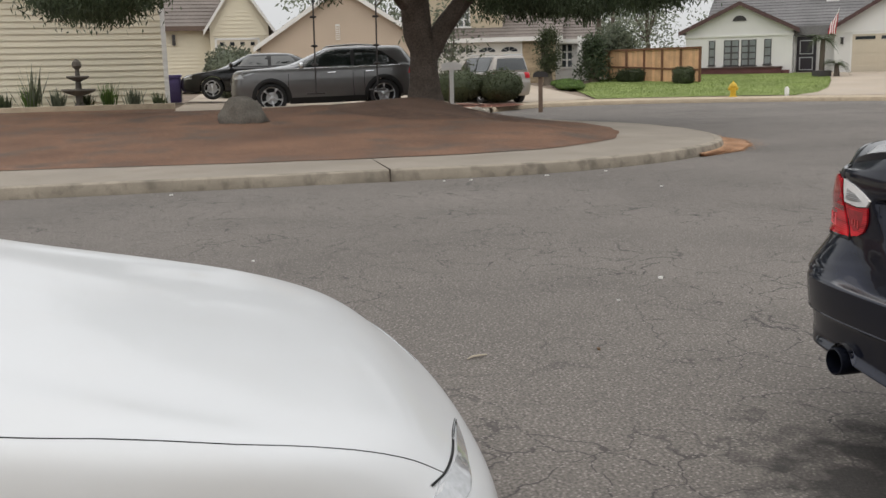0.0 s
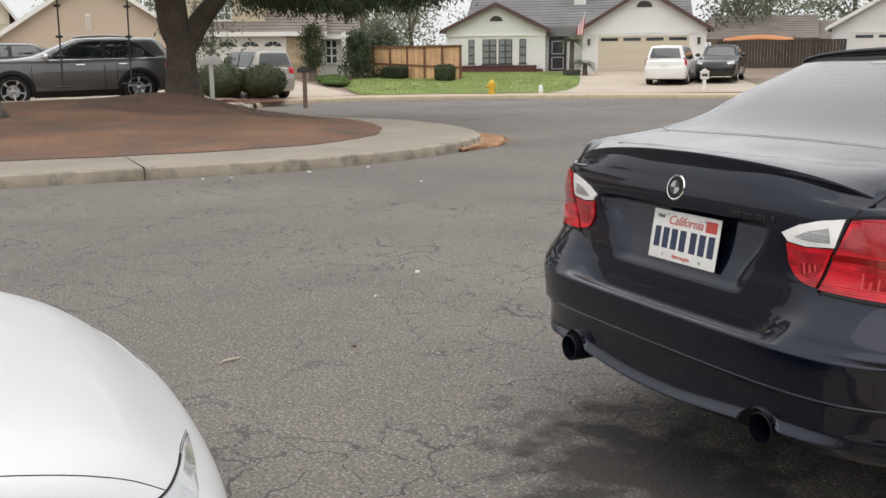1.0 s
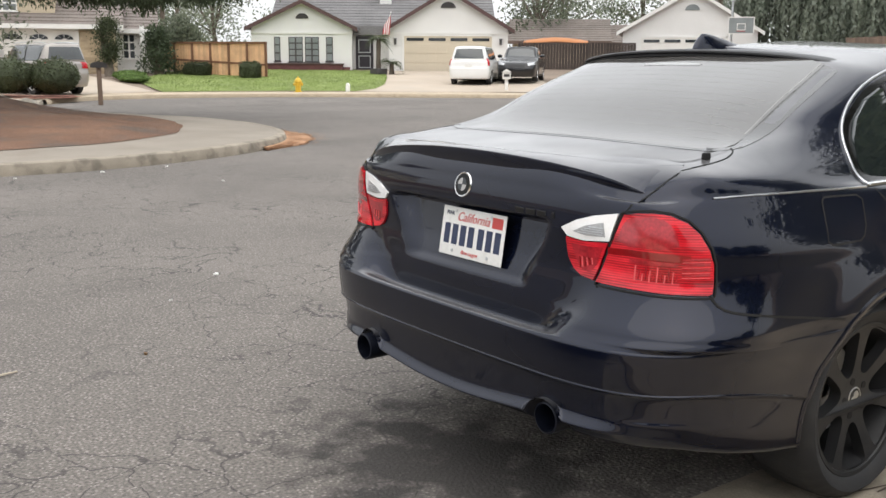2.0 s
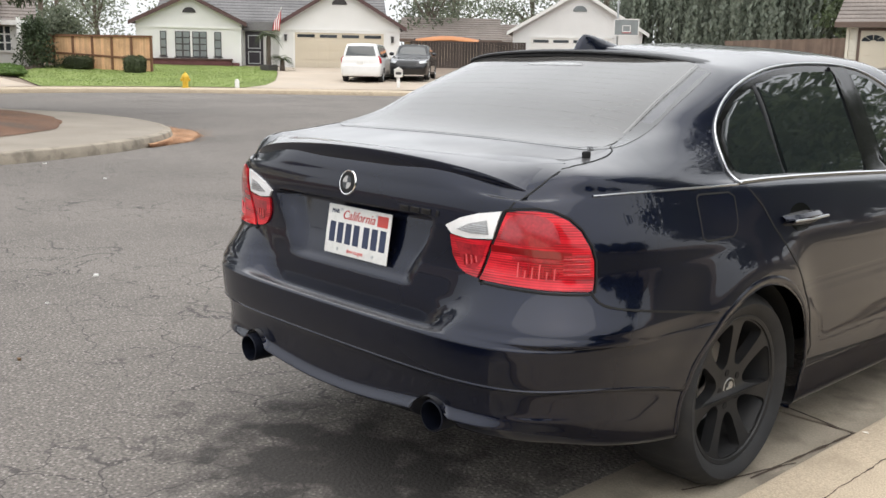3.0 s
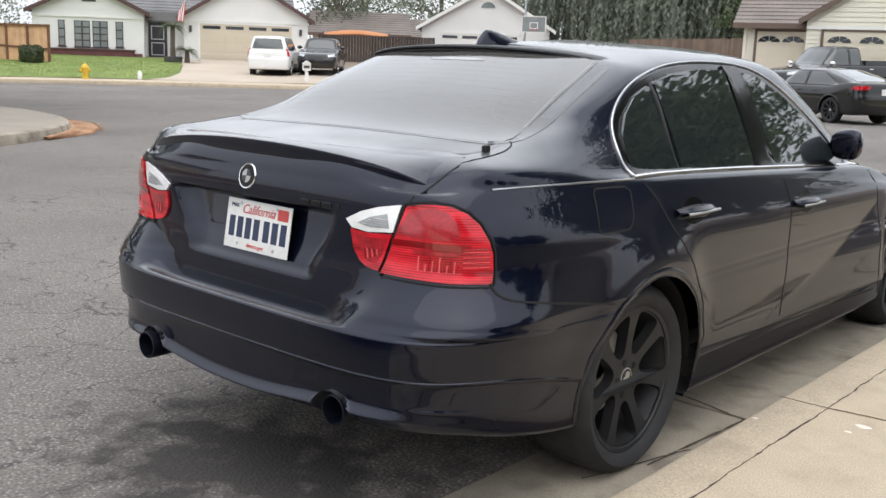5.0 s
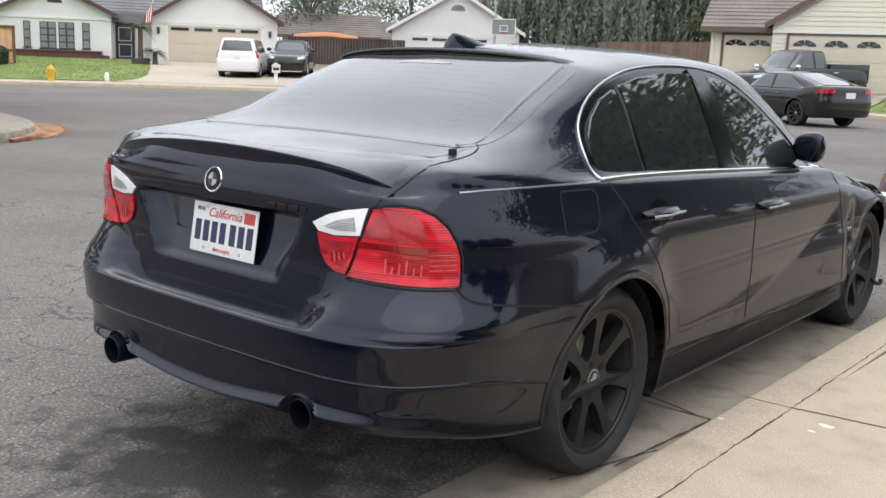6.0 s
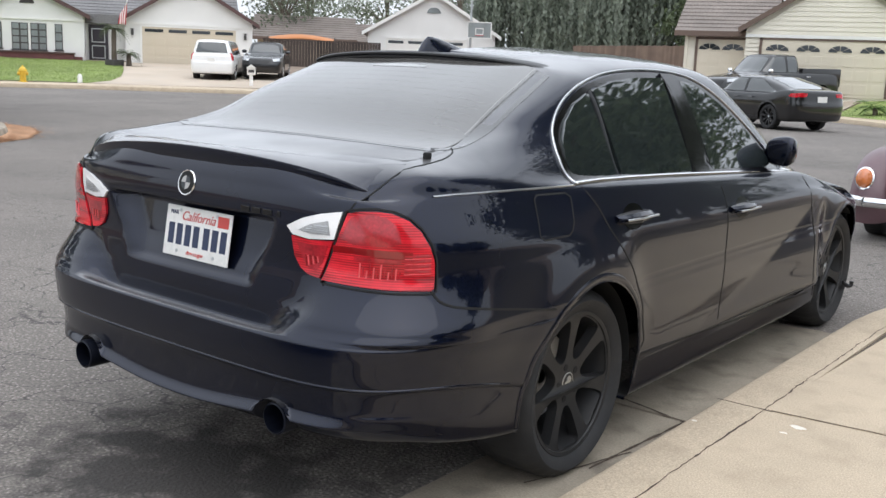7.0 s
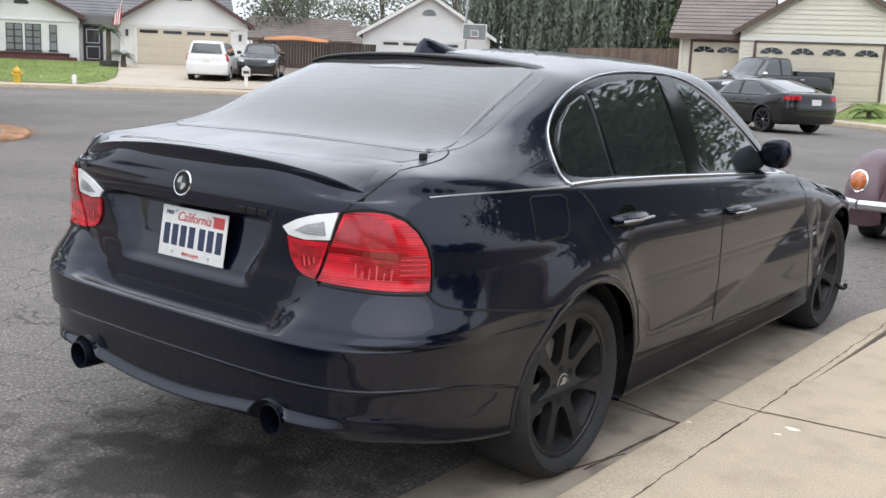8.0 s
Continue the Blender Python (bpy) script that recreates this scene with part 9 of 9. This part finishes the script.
def litter():
    """A stick, paper scraps and dead leaves on the asphalt."""
    bm = bmesh.new()
    limb(bm, bend([(-1.98, -0.955, 0.008), (-2.01, -0.92, 0.010), (-2.015, -0.85, 0.012), (-2.06, -0.80, 0.012), (-2.07, -0.775, 0.018)]), taper([0.003, 0.0055, 0.004], 3, 9), 6, 0.3)
    solid("stick", bm, mat("pale_twig", (0.42, 0.36, 0.28), 0.8), "short pale stick on the asphalt", "stick")
    rng = np.random.default_rng(12)
    spots = [(-1.97, -0.29, 0), (-8.03, 2.84, 1), (-4.9, -1.9, 1), (-3.4, 0.7, 1), (-9.5, -2.75, 1), (-9.62, 0.6, 1), (-9.6, 0.95, 1), (-9.7, 2.0, 1), (-9.9, 2.9, 1), (-2.9, 0.2, 1), (-0.9, 0.95, 1)]
    for x, y, pale in spots:
        r = rng.uniform(0.009, 0.018) * (1.6 if x < -7 else 1.0)
        bm = bmesh.new()
        pts = [(x + r * rng.uniform(0.6, 1.3) * math.cos(a), y + r * rng.uniform(0.6, 1.3) * math.sin(a)) for a in np.linspace(0, 2 * math.pi, 7)[:-1]]
        top = [bm.verts.new((px, py, 0.008 + 0.006 * rng.random())) for px, py in pts]
        bot = [bm.verts.new((px, py, 0.001)) for px, py in pts]
        bm.faces.new(top)
        for k in range(6):
            bm.faces.new((bot[k], bot[(k + 1) % 6], top[(k + 1) % 6], top[k]))
        solid("scrap" if pale else "dead_leaf", bm, PLATE_WHITE if pale else LEAF_DRY, "small pale scrap on the asphalt" if pale else "small dead leaf on the asphalt", "litter", group="litter on the street", smooth=False)


litter()


def chips():
    """Bark pieces on the bed, and needles swept against the kerb's tip."""
    rng = np.random.default_rng(3)
    quads = []
    while len(quads) < 24000:
        x, y = rng.uniform(-21, -12.2), rng.uniform(-9, 5.0)
        if not inside(x, y, BED):
            continue
        a = rng.uniform(0, 2 * math.pi)
        s = rng.uniform(0.007, 0.022)
        up = rng.normal(0, 0.1)
        quads.append((Vector((x, y, height(x, y) + 0.02 + 0.012 * rng.random())), Vector((math.cos(a), math.sin(a), up)) * s, Vector((-math.sin(a), math.cos(a), rng.normal(0, 0.15))) * s * 0.5))
    holder = thing("bark_chips", Matrix.Identity(4), "loose reddish bark chips and dry leaves", "mulch", kind="stuff")
    leaves("chips", quads, CHIP, holder)
    line = [p for p in resample(ISLAND_KERB, 0.15) if 4.9 < p[1] and -16.6 < p[0] < -10]
    ahead = [Vector(line[min(i + 6, len(line) - 1)]) - Vector(line[max(i - 6, 0)]) for i in range(len(line))]
    out = [(p[0] + t.normalized().y, p[1] - t.normalized().x) for p, t in zip(line, ahead)]
    wide = [0.015 + 0.50 * math.sin(math.pi * i / len(line)) ** 1.2 * (0.75 + 0.35 * (noise.noise((i * 0.23, 2.0, 0)) + 0.5)) for i in range(len(line))]
    at = lambda i, d: (line[i][0] + (out[i][0] - line[i][0]) * d, line[i][1] + (out[i][1] - line[i][1]) * d)
    bm = bmesh.new()
    rows = []
    for i in range(len(line)):
        row = []
        for f, z in ((0.0, 0.055), (0.15, 0.046), (0.45, 0.030), (0.8, 0.018), (1.0, -0.010)):
            x, y = at(i, 0.06 + f * wide[i] if f else -0.05)
            row.append((x, y, z + 0.012 * f * (1 - f) * 4 * noise.noise((x * 1.4, y * 1.4, 1.0))))
        rows.append(row)
    grid_mesh(bm, rows)
    bmesh.ops.recalc_face_normals(bm, faces=bm.faces)
    solid("needle_bank", bm, NEEDLE_BED, "bank of orange-brown dirt and needles at the kerb's tip", "dirt", kind="stuff")
    quads = []
    for _ in range(7000):
        i = int(rng.integers(0, len(line)))
        f = rng.random() ** 0.8
        px, py = at(i, 0.06 + f * wide[i] * (1.0 if rng.random() < 0.85 else 1.5) + rng.normal(0, 0.02))
        along = ahead[i].normalized() * rng.uniform(-0.09, 0.09)
        px, py = px + along.x, py + along.y
        a = rng.uniform(0, 2 * math.pi)
        s = rng.uniform(0.010, 0.024)
        quads.append((Vector((px, py, 0.006 + 0.044 * max(0.0, 1 - f) ** 1.3 + 0.008 * rng.random())), Vector((math.cos(a), math.sin(a), 0.12)) * s, Vector((-math.sin(a), math.cos(a), 0)) * s * 0.5))
    holder = thing("needle_drift", Matrix.Identity(4), "drift of orange-brown needles against the kerb", "needles", kind="stuff")
    leaves("needles", quads, NEEDLE, holder)


CHIP = leaf_mat("bark_chip", (0.25, 0.14, 0.088), 0.9)
NEEDLE = leaf_mat("orange_needles", (0.42, 0.24, 0.135), 0.9)
NEEDLE_BED = mat("orange_needle_bed", (0.42, 0.245, 0.14), 0.95, 0, 0.25, 0.3, 2.5, 60, 0.004)
chips()


def grass_tufts():
    rng = np.random.default_rng(8)
    quads = []
    for poly, n in ((LAWN, 26000), (LAWN_R, 9000)):
        x0, x1, y0, y1 = min(p[0] for p in poly), max(p[0] for p in poly), min(p[1] for p in poly), max(p[1] for p in poly)
        k = 0
        while k < n:
            x, y = rng.uniform(x0, x1), rng.uniform(y0, y1)
            if not inside(x, y, poly):
                continue
            k += 1
            h = rng.uniform(0.012, 0.028)
            quads.append((Vector((x, y, lot(x, y) + 0.015 + h)), Vector((rng.normal(0, 0.02), rng.normal(0, 0.02), h)), Vector((rng.normal(0, 1), rng.normal(0, 1), 0)).normalized() * 0.014))
    holder = thing("grass", Matrix.Identity(4), "short green grass blades of the lawns", "grass", kind="stuff")
    leaves("blades", quads, GRASS_BLADE, holder)


GRASS_BLADE = leaf_mat("grass_blade", (0.215, 0.285, 0.085), 0.8, 0.08)
grass_tufts()
